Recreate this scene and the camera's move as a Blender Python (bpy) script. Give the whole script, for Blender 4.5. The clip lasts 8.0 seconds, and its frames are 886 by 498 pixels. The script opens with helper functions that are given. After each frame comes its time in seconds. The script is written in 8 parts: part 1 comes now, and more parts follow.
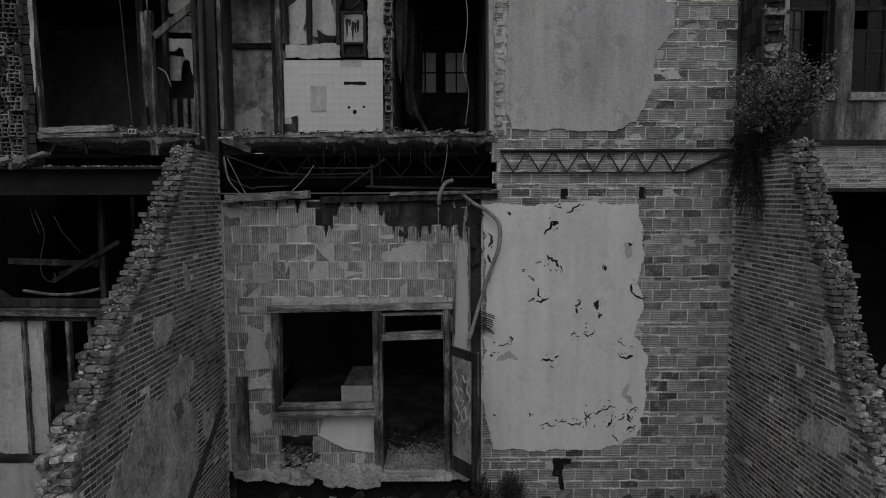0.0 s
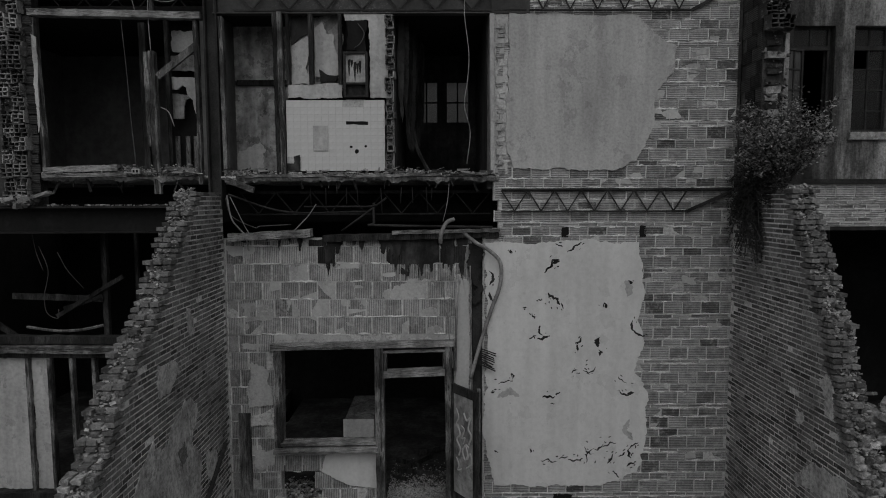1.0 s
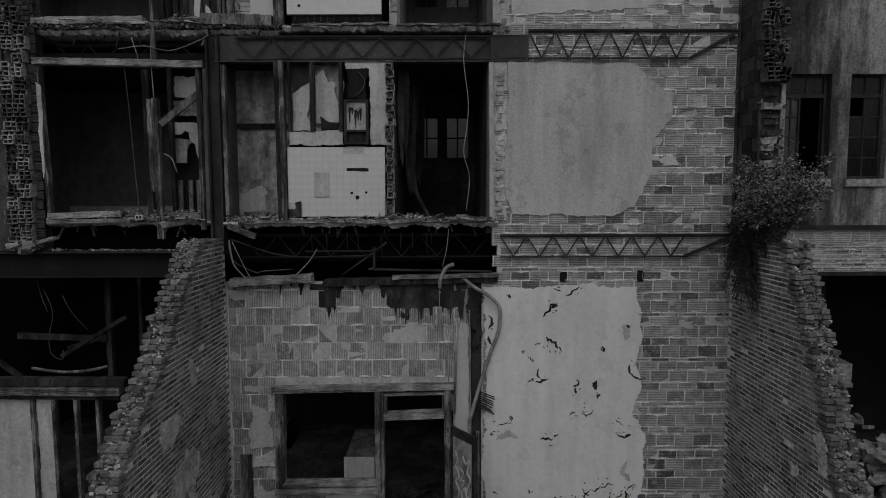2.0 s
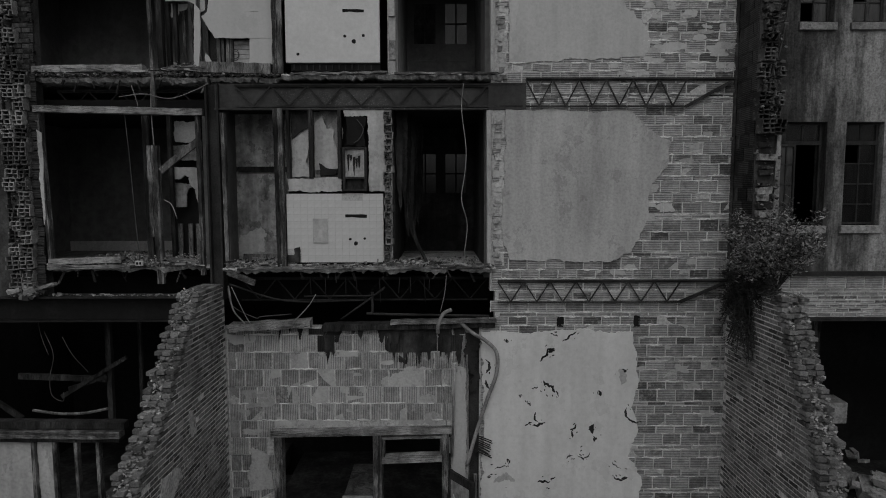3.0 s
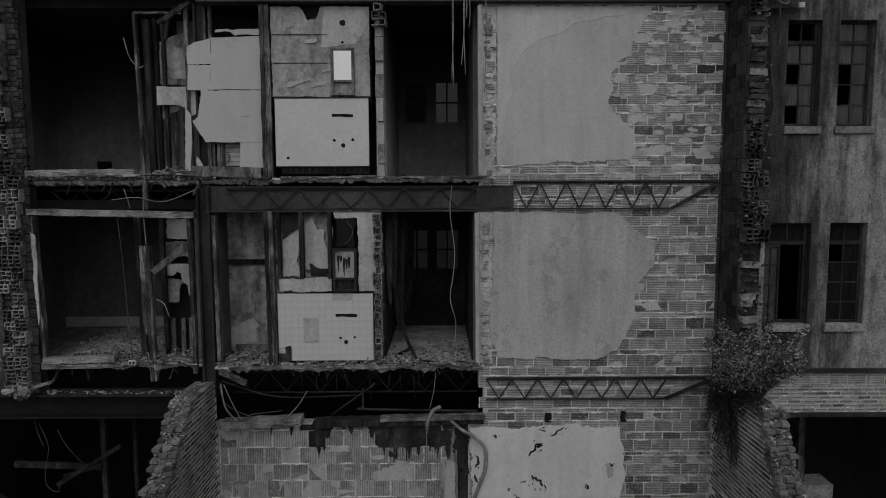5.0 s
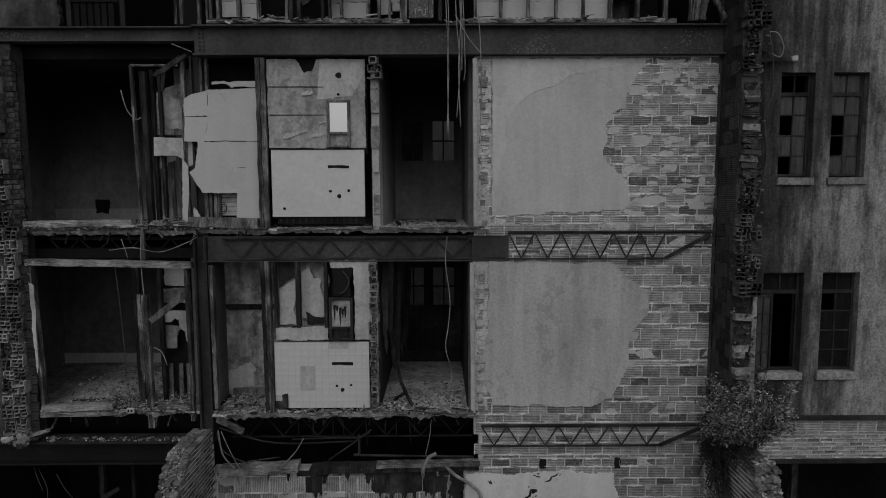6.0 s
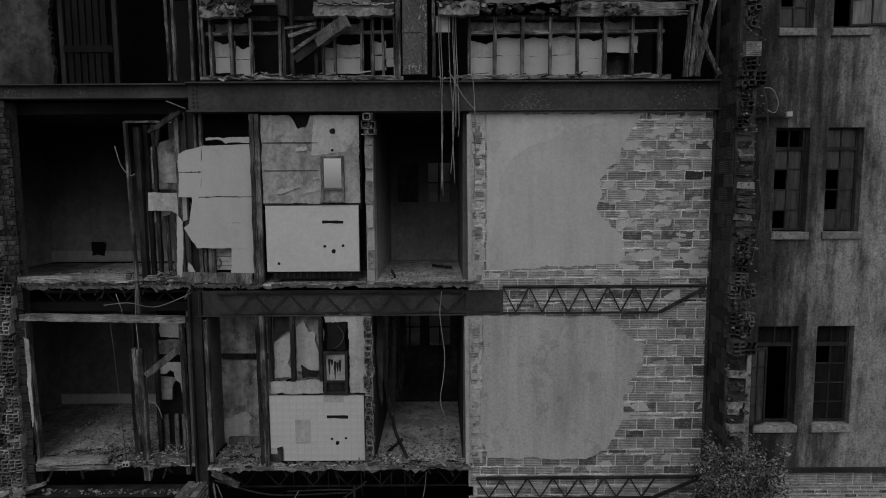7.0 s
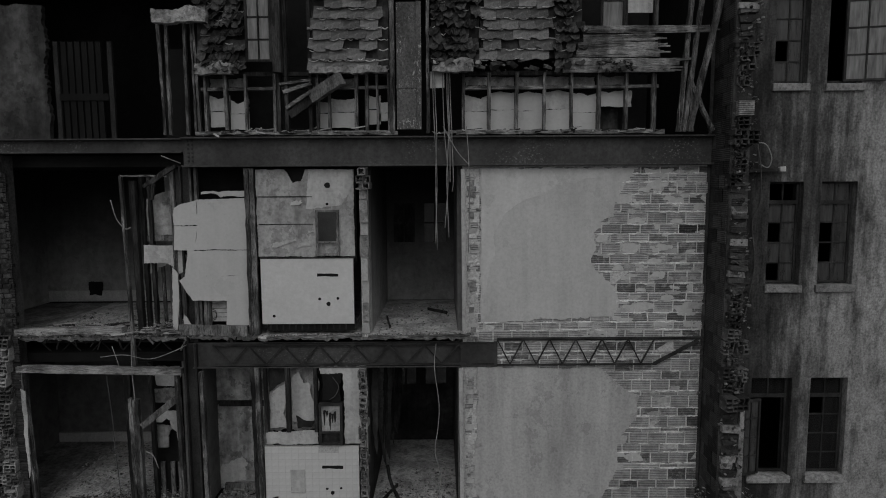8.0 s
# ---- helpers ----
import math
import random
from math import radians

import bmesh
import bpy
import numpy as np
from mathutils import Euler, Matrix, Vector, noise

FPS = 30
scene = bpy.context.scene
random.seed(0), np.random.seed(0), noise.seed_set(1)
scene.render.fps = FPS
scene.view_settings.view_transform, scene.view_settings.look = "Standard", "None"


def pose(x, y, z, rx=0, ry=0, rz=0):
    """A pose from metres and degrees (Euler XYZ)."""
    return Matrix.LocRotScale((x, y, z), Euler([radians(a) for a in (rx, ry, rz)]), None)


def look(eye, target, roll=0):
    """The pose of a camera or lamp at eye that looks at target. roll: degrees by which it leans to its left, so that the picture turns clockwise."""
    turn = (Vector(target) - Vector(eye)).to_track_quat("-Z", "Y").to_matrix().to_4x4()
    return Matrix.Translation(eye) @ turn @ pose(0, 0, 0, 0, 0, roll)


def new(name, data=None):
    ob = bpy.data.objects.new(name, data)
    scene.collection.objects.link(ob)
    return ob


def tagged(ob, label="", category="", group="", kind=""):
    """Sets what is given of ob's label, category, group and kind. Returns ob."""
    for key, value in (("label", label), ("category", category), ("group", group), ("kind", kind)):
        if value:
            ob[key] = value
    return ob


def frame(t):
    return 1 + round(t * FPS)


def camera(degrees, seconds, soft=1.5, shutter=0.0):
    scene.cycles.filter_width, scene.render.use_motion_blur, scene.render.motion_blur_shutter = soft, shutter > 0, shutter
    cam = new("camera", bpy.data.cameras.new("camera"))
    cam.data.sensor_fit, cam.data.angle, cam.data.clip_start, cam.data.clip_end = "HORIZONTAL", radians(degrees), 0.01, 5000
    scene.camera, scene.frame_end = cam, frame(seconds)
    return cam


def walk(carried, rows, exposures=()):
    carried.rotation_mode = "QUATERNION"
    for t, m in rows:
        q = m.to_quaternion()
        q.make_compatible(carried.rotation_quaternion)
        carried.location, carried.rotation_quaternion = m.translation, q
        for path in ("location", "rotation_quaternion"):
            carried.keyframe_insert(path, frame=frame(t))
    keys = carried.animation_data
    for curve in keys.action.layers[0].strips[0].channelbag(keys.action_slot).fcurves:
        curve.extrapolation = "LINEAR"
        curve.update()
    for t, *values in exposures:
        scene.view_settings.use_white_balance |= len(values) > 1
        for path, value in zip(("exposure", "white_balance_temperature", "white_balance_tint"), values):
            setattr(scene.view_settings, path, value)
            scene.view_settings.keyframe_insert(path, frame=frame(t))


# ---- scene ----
cam = camera(72.0, 8.0, soft=1.0)
PATH = [
    (0, (-0.159, -9.658, 4.421), (-0.142, -7.664, 4.263), -0.2),
    (0.5, (-0.173, -9.659, 4.719), (-0.155, -7.665, 4.557), -0.2),
    (1, (-0.177, -9.664, 5.043), (-0.161, -7.671, 4.882), -0.2),
    (1.5, (-0.156, -9.694, 5.414), (-0.145, -7.701, 5.251), -0.2),
    (3, (-0.103, -9.72, 6.527), (-0.093, -7.727, 6.359), -0.1),
    (3.5, (-0.065, -9.727, 6.942), (-0.055, -7.734, 6.77), -0.2),
    (4, (-0.013, -9.72, 7.356), (-0.003, -7.728, 7.182), -0.2),
    (4.5, (0.04, -9.71, 7.766), (0.05, -7.718, 7.59), -0.2),
    (6, (0.149, -9.699, 9.027), (0.16, -7.709, 8.836), -0.2),
    (6.5, (0.202, -9.678, 9.475), (0.211, -7.688, 9.278), -0.3),
    (7, (0.251, -9.614, 9.922), (0.26, -7.624, 9.724), -0.3),
    (7.5, (0.319, -9.567, 10.364), (0.326, -7.577, 10.16), -0.3),
    (8, (0.358, -9.561, 10.789), (0.364, -7.572, 10.584), -0.3),
]
walk(cam, [(t, look(eye, target, roll)) for t, eye, target, roll in PATH])

# ---- world, sun, exposure ----
world = bpy.data.worlds.new("overcast_sky")
scene.world = world
world.use_nodes = True
wn = world.node_tree
sky = wn.nodes.new("ShaderNodeTexSky")
sky.sky_type, sky.sun_disc = "NISHITA", False
sky.sun_elevation, sky.sun_rotation = radians(50), radians(183)
sky.air_density, sky.dust_density = 2.0, 4.0
grey = wn.nodes.new("ShaderNodeHueSaturation")
grey.inputs["Saturation"].default_value = 0.0
wn.links.new(sky.outputs[0], grey.inputs["Color"])
wn.links.new(grey.outputs[0], wn.nodes["Background"].inputs["Color"])
wn.nodes["Background"].inputs["Strength"].default_value = 0.14
sun = new("sun", bpy.data.lights.new("sun", "SUN"))
sun.data.energy, sun.data.angle = 0.9, radians(130)
sun.matrix_world = look((-0.6, -12.5, 17), (0, 0, 2))
scene.view_settings.exposure = -1.15

# ---- materials ----


def material(name, rough=0.9, metal=0.0):
    m = bpy.data.materials.new(name)
    m.use_nodes = True
    nt = m.node_tree
    b = nt.nodes["Principled BSDF"]
    b.inputs["Roughness"].default_value, b.inputs["Metallic"].default_value = rough, metal
    b.inputs["Specular IOR Level"].default_value = 0.25
    return m, nt, b


def ramp(nt, fac, stops):
    r = nt.nodes.new("ShaderNodeValToRGB")
    e = r.color_ramp.elements
    while len(e) < len(stops):
        e.new(0.5)
    for k, (p, v) in enumerate(stops):
        e[k].position, e[k].color = p, (v, v, v, 1)
    nt.links.new(fac, r.inputs[0])
    return r.outputs[0]


def mathn(nt, op, a, b):
    n = nt.nodes.new("ShaderNodeMath")
    n.operation = op
    for k, v in enumerate((a, b)):
        if isinstance(v, (int, float)):
            n.inputs[k].default_value = v
        else:
            nt.links.new(v, n.inputs[k])
    return n.outputs[0]


def tex(nt, kind, scale, stretch=(1, 1, 1), detail=6, rough=0.6, shift=None):
    """Noise, or another texture, at object coordinates (metres)."""
    co, mp = nt.nodes.new("ShaderNodeTexCoord"), nt.nodes.new("ShaderNodeMapping")
    mp.inputs["Scale"].default_value = stretch
    nt.links.new(co.outputs["Object"], mp.inputs["Vector"])
    vec = mp.outputs[0]
    if shift is not None:
        ad = nt.nodes.new("ShaderNodeVectorMath")
        ad.operation = "ADD"
        nt.links.new(vec, ad.inputs[0])
        nt.links.new(shift, ad.inputs[1])
        vec = ad.outputs[0]
    n = nt.nodes.new("ShaderNodeTex" + kind)
    nt.links.new(vec, n.inputs["Vector"])
    n.inputs["Scale"].default_value = scale
    if kind == "Noise":
        n.inputs["Detail"].default_value, n.inputs["Roughness"].default_value = detail, rough
    return n


def bump(nt, b, height, strength, dist=0.01):
    n = nt.nodes.new("ShaderNodeBump")
    n.inputs["Strength"].default_value, n.inputs["Distance"].default_value = strength, dist
    nt.links.new(height, n.inputs["Height"])
    nt.links.new(n.outputs[0], b.inputs["Normal"])


def mix(nt, fac, a, b, mode="MIX"):
    n = nt.nodes.new("ShaderNodeMix")
    n.data_type, n.blend_type = "RGBA", mode
    for k, v in ((0, fac), (6, a), (7, b)):
        if isinstance(v, (int, float)):
            n.inputs[k].default_value = v if k == 0 else (v, v, v, 1)
        else:
            nt.links.new(v, n.inputs[k])
    return n.outputs[2]


def weathered(name, dark, mid, light, big=0.8, fine=14, streak=0.0, rough=0.9, metal=0.0, relief=0.4, stain=0.35, grain=(1, 1, 1), peel=0.0, flake=2.6, at=0.55):
    """A worn surface: broad blotches, fine grain, optional vertical run marks, crisp-edged peeled coats, and relief."""
    m, nt, b = material(name, rough, metal)
    n1, n2 = tex(nt, "Noise", big, (1, 1, 0.6)), tex(nt, "Noise", fine, grain, 8, 0.7)
    base = ramp(nt, n1.outputs["Fac"], ((0.36, dark), (0.5, mid), (0.63, light)))
    g = ramp(nt, n2.outputs["Fac"], ((0.36, 1 - stain), (0.56, 1.0), (0.7, 1.0 + stain * 0.35)))
    col = mix(nt, 1.0, base, g, "MULTIPLY")
    if streak:
        n3 = tex(nt, "Noise", 5.0, (1, 1, 0.09), 5, 0.6)
        s = ramp(nt, n3.outputs["Fac"], ((0.42, 1.0), (0.68, 1 - streak)))
        col = mix(nt, 1.0, col, s, "MULTIPLY")
    height = n2.outputs["Fac"]
    if peel:
        pst = (1, 1, 0.8) if grain == (1, 1, 1) else tuple(q * 0.35 for q in grain)
        n4 = tex(nt, "Noise", flake, pst, 9, 0.62)
        n5 = tex(nt, "Noise", flake * 4.5, pst, 7, 0.65)
        f4 = ramp(nt, n4.outputs["Fac"], ((at, 1.0), (at + 0.012, 1 - peel)))
        f5 = ramp(nt, n5.outputs["Fac"], ((0.62, 1.0), (0.635, 1 - peel * 0.8)))
        rim = ramp(nt, n4.outputs["Fac"], ((at - 0.012, 1.0), (at - 0.003, 1 + peel * 0.5), (at + 0.004, 1 - peel * 1.2), (at + 0.018, 1.0)))
        both = mix(nt, 1.0, f4, f5, "MULTIPLY")
        col = mix(nt, 1.0, col, mix(nt, 1.0, both, rim, "MULTIPLY"), "MULTIPLY")
        height = mathn(nt, "ADD", mathn(nt, "MULTIPLY", height, 0.5), both)
    nt.links.new(col, b.inputs["Base Color"])
    bump(nt, b, height, relief)
    return m


def scored_block(name, axis, low, high, smear=0.75, odd=0.45):
    """Fired clay block with scored ribs; each block has its own tone."""
    m, nt, b = material(name, 0.85)
    info = nt.nodes.new("ShaderNodeObjectInfo")
    rnd = info.outputs["Random"]
    tone = ramp(nt, rnd, ((0.0, low * odd), (0.08, low * (0.3 + odd * 0.7)), (0.14, low), (0.55, (low + high) / 2), (1.0, high)))
    off = nt.nodes.new("ShaderNodeCombineXYZ")
    k = mathn(nt, "MULTIPLY", rnd, 53.0)
    for i in range(3):
        nt.links.new(k, off.inputs[i])
    n1, n2 = tex(nt, "Noise", 5, shift=off.outputs[0]), tex(nt, "Noise", 45, detail=6, shift=off.outputs[0])
    g = ramp(nt, n1.outputs["Fac"], ((0.3, 0.62), (0.6, 1.08)))
    g2 = ramp(nt, n2.outputs["Fac"], ((0.3, 0.75), (0.65, 1.05)))
    w = tex(nt, "Wave", 11.0)
    w.bands_direction = axis
    w.inputs["Distortion"].default_value, w.inputs["Detail"].default_value = 0.6, 2
    rib = ramp(nt, w.outputs["Fac"], ((0.1, 0.42), (0.5, 1.12)))
    col = mix(nt, 1.0, mix(nt, 1.0, tone, g, "MULTIPLY"), mix(nt, 1.0, g2, rib, "MULTIPLY"), "MULTIPLY")
    n3 = tex(nt, "Noise", 11, detail=8, rough=0.75, shift=off.outputs[0])
    col = mix(nt, ramp(nt, n3.outputs["Fac"], ((0.5, 0.0), (0.74, smear))), col, 0.5)
    nt.links.new(col, b.inputs["Base Color"])
    bump(nt, b, mathn(nt, "ADD", mathn(nt, "MULTIPLY", w.outputs["Fac"], 1.0), mathn(nt, "MULTIPLY", n2.outputs["Fac"], 0.6)), 0.8, 0.006)
    return m


def piece_mat(name, low, high, island=False, rough=0.9, fine=40, spread=0.5, odd=0.5, blotch=0.6, smear=0.0):
    m, nt, b = material(name, rough)
    if island:
        rnd = nt.nodes.new("ShaderNodeNewGeometry").outputs["Random Per Island"]
    else:
        rnd = nt.nodes.new("ShaderNodeObjectInfo").outputs["Random"]
    tone = ramp(nt, rnd, ((0.0, low * odd), (0.15, low), (0.85, high), (1.0, high / (odd * 0.5 + 0.5))))
    n1 = tex(nt, "Noise", fine, detail=8, rough=0.7)
    n2 = tex(nt, "Noise", 1.3)
    g = mix(nt, 1.0, ramp(nt, n1.outputs["Fac"], ((0.3, 1 - spread), (0.65, 1.1))), ramp(nt, n2.outputs["Fac"], ((0.3, blotch), (0.65, 1.3 - blotch * 0.25))), "MULTIPLY")
    col = mix(nt, 1.0, tone, g, "MULTIPLY")
    if smear:
        n3 = tex(nt, "Noise", 9, detail=8, rough=0.75)
        col = mix(nt, ramp(nt, n3.outputs["Fac"], ((0.54, 0.0), (0.7, smear))), col, 0.45)
    nt.links.new(col, b.inputs["Base Color"])
    bump(nt, b, n1.outputs["Fac"], 0.6, 0.008)
    return m


M_WHITE = weathered("white_plaster", 0.6, 0.66, 0.69, 0.7, 16, 0.1, relief=0.3, stain=0.09, peel=0.07, flake=2.2, at=0.6)
M_PLASTER = weathered("grey_plaster", 0.37, 0.44, 0.49, 0.8, 26, 0.2, relief=0.45, stain=0.2, peel=0.13, flake=2.4, at=0.57)
M_PLASTER_PALE = weathered("pale_plaster", 0.43, 0.48, 0.51, 0.7, 24, 0.12, relief=0.3, stain=0.12, peel=0.06, flake=1.6, at=0.6)
M_SKIM = weathered("plaster_skim", 0.48, 0.52, 0.55, 0.9, 24, 0.15, relief=0.3, stain=0.12, peel=0.08, flake=2.5, at=0.58)
M_MORTAR = weathered("mortar", 0.36, 0.48, 0.58, 2.0, 25, relief=0.6, stain=0.5)
M_MORTAR_PALE = weathered("pale_mortar", 0.42, 0.52, 0.6, 2.0, 25, relief=0.6, stain=0.4)
M_JOINT = weathered("lime_mortar", 0.3, 0.62, 0.8, 1.1, 30, relief=0.5, stain=0.45)
M_LIP = weathered("squeezed_mortar", 0.6, 0.74, 0.82, 2.0, 30, relief=0.5, stain=0.3)
M_BLOCK_H = scored_block("scored_clay_block", "Z", 0.24, 0.42)
M_BLOCK_V = scored_block("scored_clay_block_upright", "X", 0.24, 0.42, odd=0.85)
M_BLOCK_DARK = scored_block("dark_clay_block", "Z", 0.025, 0.07, 0.08)
M_BLOCK_TAR = scored_block("tarred_clay_block", "X", 0.01, 0.035, 0.05)
M_BLOCK_DARKER = scored_block("darker_clay_block", "Z", 0.09, 0.2, 0.25)
M_MORTAR_DARK = weathered("dark_mortar", 0.025, 0.05, 0.1, 2.0, 25, relief=0.6, stain=0.5)
M_TILE_HOLLOW = piece_mat("broken_clay_tile", 0.09, 0.3, fine=30, smear=0.9)
M_TILE_SOOT = piece_mat("sooty_clay_tile", 0.035, 0.11, fine=30, smear=0.4)
M_BRICK = piece_mat("brick", 0.1, 0.215, smear=0.7, fine=45, spread=0.6)
M_BRICK_SOOT = piece_mat("sooty_brick", 0.025, 0.07, smear=0.25, fine=45, spread=0.6)
M_BRICK_ISLE = piece_mat("brickwork", 0.1, 0.215, island=True, smear=0.7, fine=45, spread=0.6)
M_BRICK_BROKEN = piece_mat("broken_brick", 0.18, 0.48, smear=0.95, fine=28, spread=0.85)
M_STUCCO = weathered("stucco", 0.185, 0.23, 0.275, 0.5, 30, 0.12, relief=0.6, stain=0.45, peel=0.12, flake=3.0, at=0.6)
_nt = M_STUCCO.node_tree
_b = _nt.nodes["Principled BSDF"]
_old = _b.inputs["Base Color"].links[0].from_socket
_s1, _s2 = tex(_nt, "Noise", 6.0, (1, 1, 0.1), 8, 0.7), tex(_nt, "Noise", 0.9, (1.3, 1, 0.6), 6, 0.65)
_s3 = tex(_nt, "Noise", 9.0, (1, 1, 0.6), 9, 0.75)
_old = mix(_nt, 1.0, _old, ramp(_nt, _s3.outputs["Fac"], ((0.36, 0.55), (0.5, 1.0), (0.64, 1.18))), "MULTIPLY")
_run = mathn(_nt, "ADD", mathn(_nt, "MULTIPLY", _s1.outputs["Fac"], 0.6), mathn(_nt, "MULTIPLY", _s2.outputs["Fac"], 0.5))
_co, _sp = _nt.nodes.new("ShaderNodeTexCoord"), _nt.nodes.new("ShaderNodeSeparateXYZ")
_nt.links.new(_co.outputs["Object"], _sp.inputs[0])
# run marks shifted darker at low x, paler at high x
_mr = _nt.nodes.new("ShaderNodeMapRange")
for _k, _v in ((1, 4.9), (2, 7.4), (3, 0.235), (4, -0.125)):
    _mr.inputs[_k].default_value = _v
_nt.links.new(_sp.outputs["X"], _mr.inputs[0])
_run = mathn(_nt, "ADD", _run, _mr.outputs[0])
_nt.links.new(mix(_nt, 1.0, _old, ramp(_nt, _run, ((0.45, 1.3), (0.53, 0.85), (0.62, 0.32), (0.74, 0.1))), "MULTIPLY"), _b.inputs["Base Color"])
M_STEEL = weathered("painted_steel", 0.035, 0.055, 0.08, 0.9, 18, 0.2, 0.65, 0.0, 0.3, 0.35)
_nt = M_STEEL.node_tree
_b = _nt.nodes["Principled BSDF"]
_old = _b.inputs["Base Color"].links[0].from_socket
_s1, _s2 = tex(_nt, "Noise", 38, (0.7, 1, 1), 5, 0.7), tex(_nt, "Noise", 0.9, (1, 1, 1.6), 3, 0.5)
_fl = mathn(_nt, "MULTIPLY", ramp(_nt, _s1.outputs["Fac"], ((0.56, 0.0), (0.64, 1.0))), ramp(_nt, _s2.outputs["Fac"], ((0.48, 0.0), (0.62, 0.8))))
_nt.links.new(mix(_nt, _fl, _old, 0.22), _b.inputs["Base Color"])
M_RUST = weathered("rusted_steel", 0.015, 0.03, 0.05, 3, 40, 0, 0.85, 0.0, 0.5, 0.5)
M_WOOD = weathered("weathered_wood", 0.13, 0.27, 0.42, 3, 22, 0, relief=1.0, stain=0.9, grain=(0.3, 6, 6), peel=0.5, flake=5, at=0.58)
M_WOOD_UP = weathered("weathered_upright_wood", 0.05, 0.14, 0.33, 3, 22, 0, relief=1.0, stain=0.95, grain=(6, 6, 0.3), peel=0.6, flake=5, at=0.54)
M_WOOD_DARK = weathered("dark_wood", 0.015, 0.035, 0.07, 3, 22, 0, relief=0.9, stain=0.85, grain=(6, 6, 0.4), peel=0.5, flake=5, at=0.55)
M_WOOD_H = weathered("worn_level_wood", 0.06, 0.16, 0.36, 3, 22, 0, relief=1.0, stain=0.95, grain=(0.3, 6, 6), peel=0.5, flake=5, at=0.56)
M_LINING = weathered("stained_lining", 0.17, 0.42, 0.62, 2.2, 9, 0.5, relief=0.3, stain=0.4, peel=0.35, flake=3.2, at=0.56)
M_PAINTED = weathered("painted_timber", 0.1, 0.19, 0.28, 3, 26, 0.2, relief=0.8, stain=0.7, grain=(3, 3, 0.6), peel=0.45, flake=6)
M_GYPSUM = weathered("gypsum_board", 0.4, 0.49, 0.54, 1.3, 16, 0.25, relief=0.4, stain=0.2, peel=0.17, flake=3, at=0.59)
M_GYPSUM_DIRTY = weathered("dirty_wallboard", 0.16, 0.36, 0.5, 2.0, 10, 0.4, relief=0.3, stain=0.35, peel=0.3, flake=4, at=0.57)
M_GYPSUM_WORN = weathered("worn_wall_paint", 0.26, 0.38, 0.47, 1.8, 14, 0.3, relief=0.4, stain=0.3, peel=0.22, flake=3.4, at=0.55)
M_RUBBLE = piece_mat("plaster_rubble", 0.12, 0.42, island=True, fine=30, odd=0.3)
M_CRUST = weathered("crusted_plaster", 0.2, 0.32, 0.46, 3, 20, relief=0.6, stain=0.6, peel=0.3, flake=7)
M_GIRDER = weathered("sooty_steel", 0.006, 0.014, 0.06, 0.6, 14, 0.3, 0.7, 0.0, 0.4, 0.5)
M_BOARD = weathered("clean_gypsum_board", 0.43, 0.47, 0.5, 1.0, 20, 0.06, relief=0.25, stain=0.07, peel=0.06, flake=2.4, at=0.6)
M_RUBBLE_DARK = piece_mat("dark_rubble", 0.04, 0.2, island=True, fine=30, odd=0.3)
M_CONCRETE = weathered("concrete", 0.16, 0.27, 0.36, 1.5, 18, relief=0.7, stain=0.5, peel=0.25, flake=4)
M_FLOOR = weathered("dusty_floor", 0.13, 0.24, 0.38, 2.2, 14, relief=0.6, stain=0.55)
# attic wall's dimness under the roof is put into this blotchy tone
M_DIM_PLASTER = weathered("dim_plaster", 0.012, 0.05, 0.13, 1.0, 9, 0.4, relief=0.3, stain=0.4, peel=0.3)
M_BLISTER = weathered("blistered_paint", 0.08, 0.12, 0.16, 1.5, 30, 0.2, relief=1.0, stain=0.5)
_nt = M_BLISTER.node_tree
_b = _nt.nodes["Principled BSDF"]
_old = _b.inputs["Base Color"].links[0].from_socket
_s1 = tex(_nt, "Noise", 32, (1, 1, 0.5), 6, 0.75)
_s2 = tex(_nt, "Noise", 2.6, (1.5, 1, 0.6), 4, 0.6)
_nt.links.new(mix(_nt, mathn(_nt, "MULTIPLY", ramp(_nt, _s1.outputs["Fac"], ((0.54, 0.0), (0.6, 1.0))), ramp(_nt, _s2.outputs["Fac"], ((0.47, 0.0), (0.6, 1.0)))), _old, 0.5), _b.inputs["Base Color"])
# also tones down the lower corridor's walls and doors, standing in for shade
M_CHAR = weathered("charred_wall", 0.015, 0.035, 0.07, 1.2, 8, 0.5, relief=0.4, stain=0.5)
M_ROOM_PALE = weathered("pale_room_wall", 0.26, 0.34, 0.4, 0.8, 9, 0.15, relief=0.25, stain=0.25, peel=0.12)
# shade of the upper walls put into the colour, with a drifting lower edge
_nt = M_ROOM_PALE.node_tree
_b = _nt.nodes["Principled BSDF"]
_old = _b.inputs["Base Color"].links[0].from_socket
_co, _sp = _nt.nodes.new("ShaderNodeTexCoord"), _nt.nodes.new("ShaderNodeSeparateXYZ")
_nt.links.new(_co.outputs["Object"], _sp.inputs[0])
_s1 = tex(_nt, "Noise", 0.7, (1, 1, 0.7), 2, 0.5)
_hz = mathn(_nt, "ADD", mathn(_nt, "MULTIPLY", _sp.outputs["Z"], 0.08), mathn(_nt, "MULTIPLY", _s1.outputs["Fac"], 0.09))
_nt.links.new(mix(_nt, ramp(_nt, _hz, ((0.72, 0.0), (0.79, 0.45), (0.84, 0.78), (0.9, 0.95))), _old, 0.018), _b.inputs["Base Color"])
M_ROOM = weathered("room_wall", 0.1, 0.14, 0.18, 0.7, 6, 0.1, relief=0.2, stain=0.3)
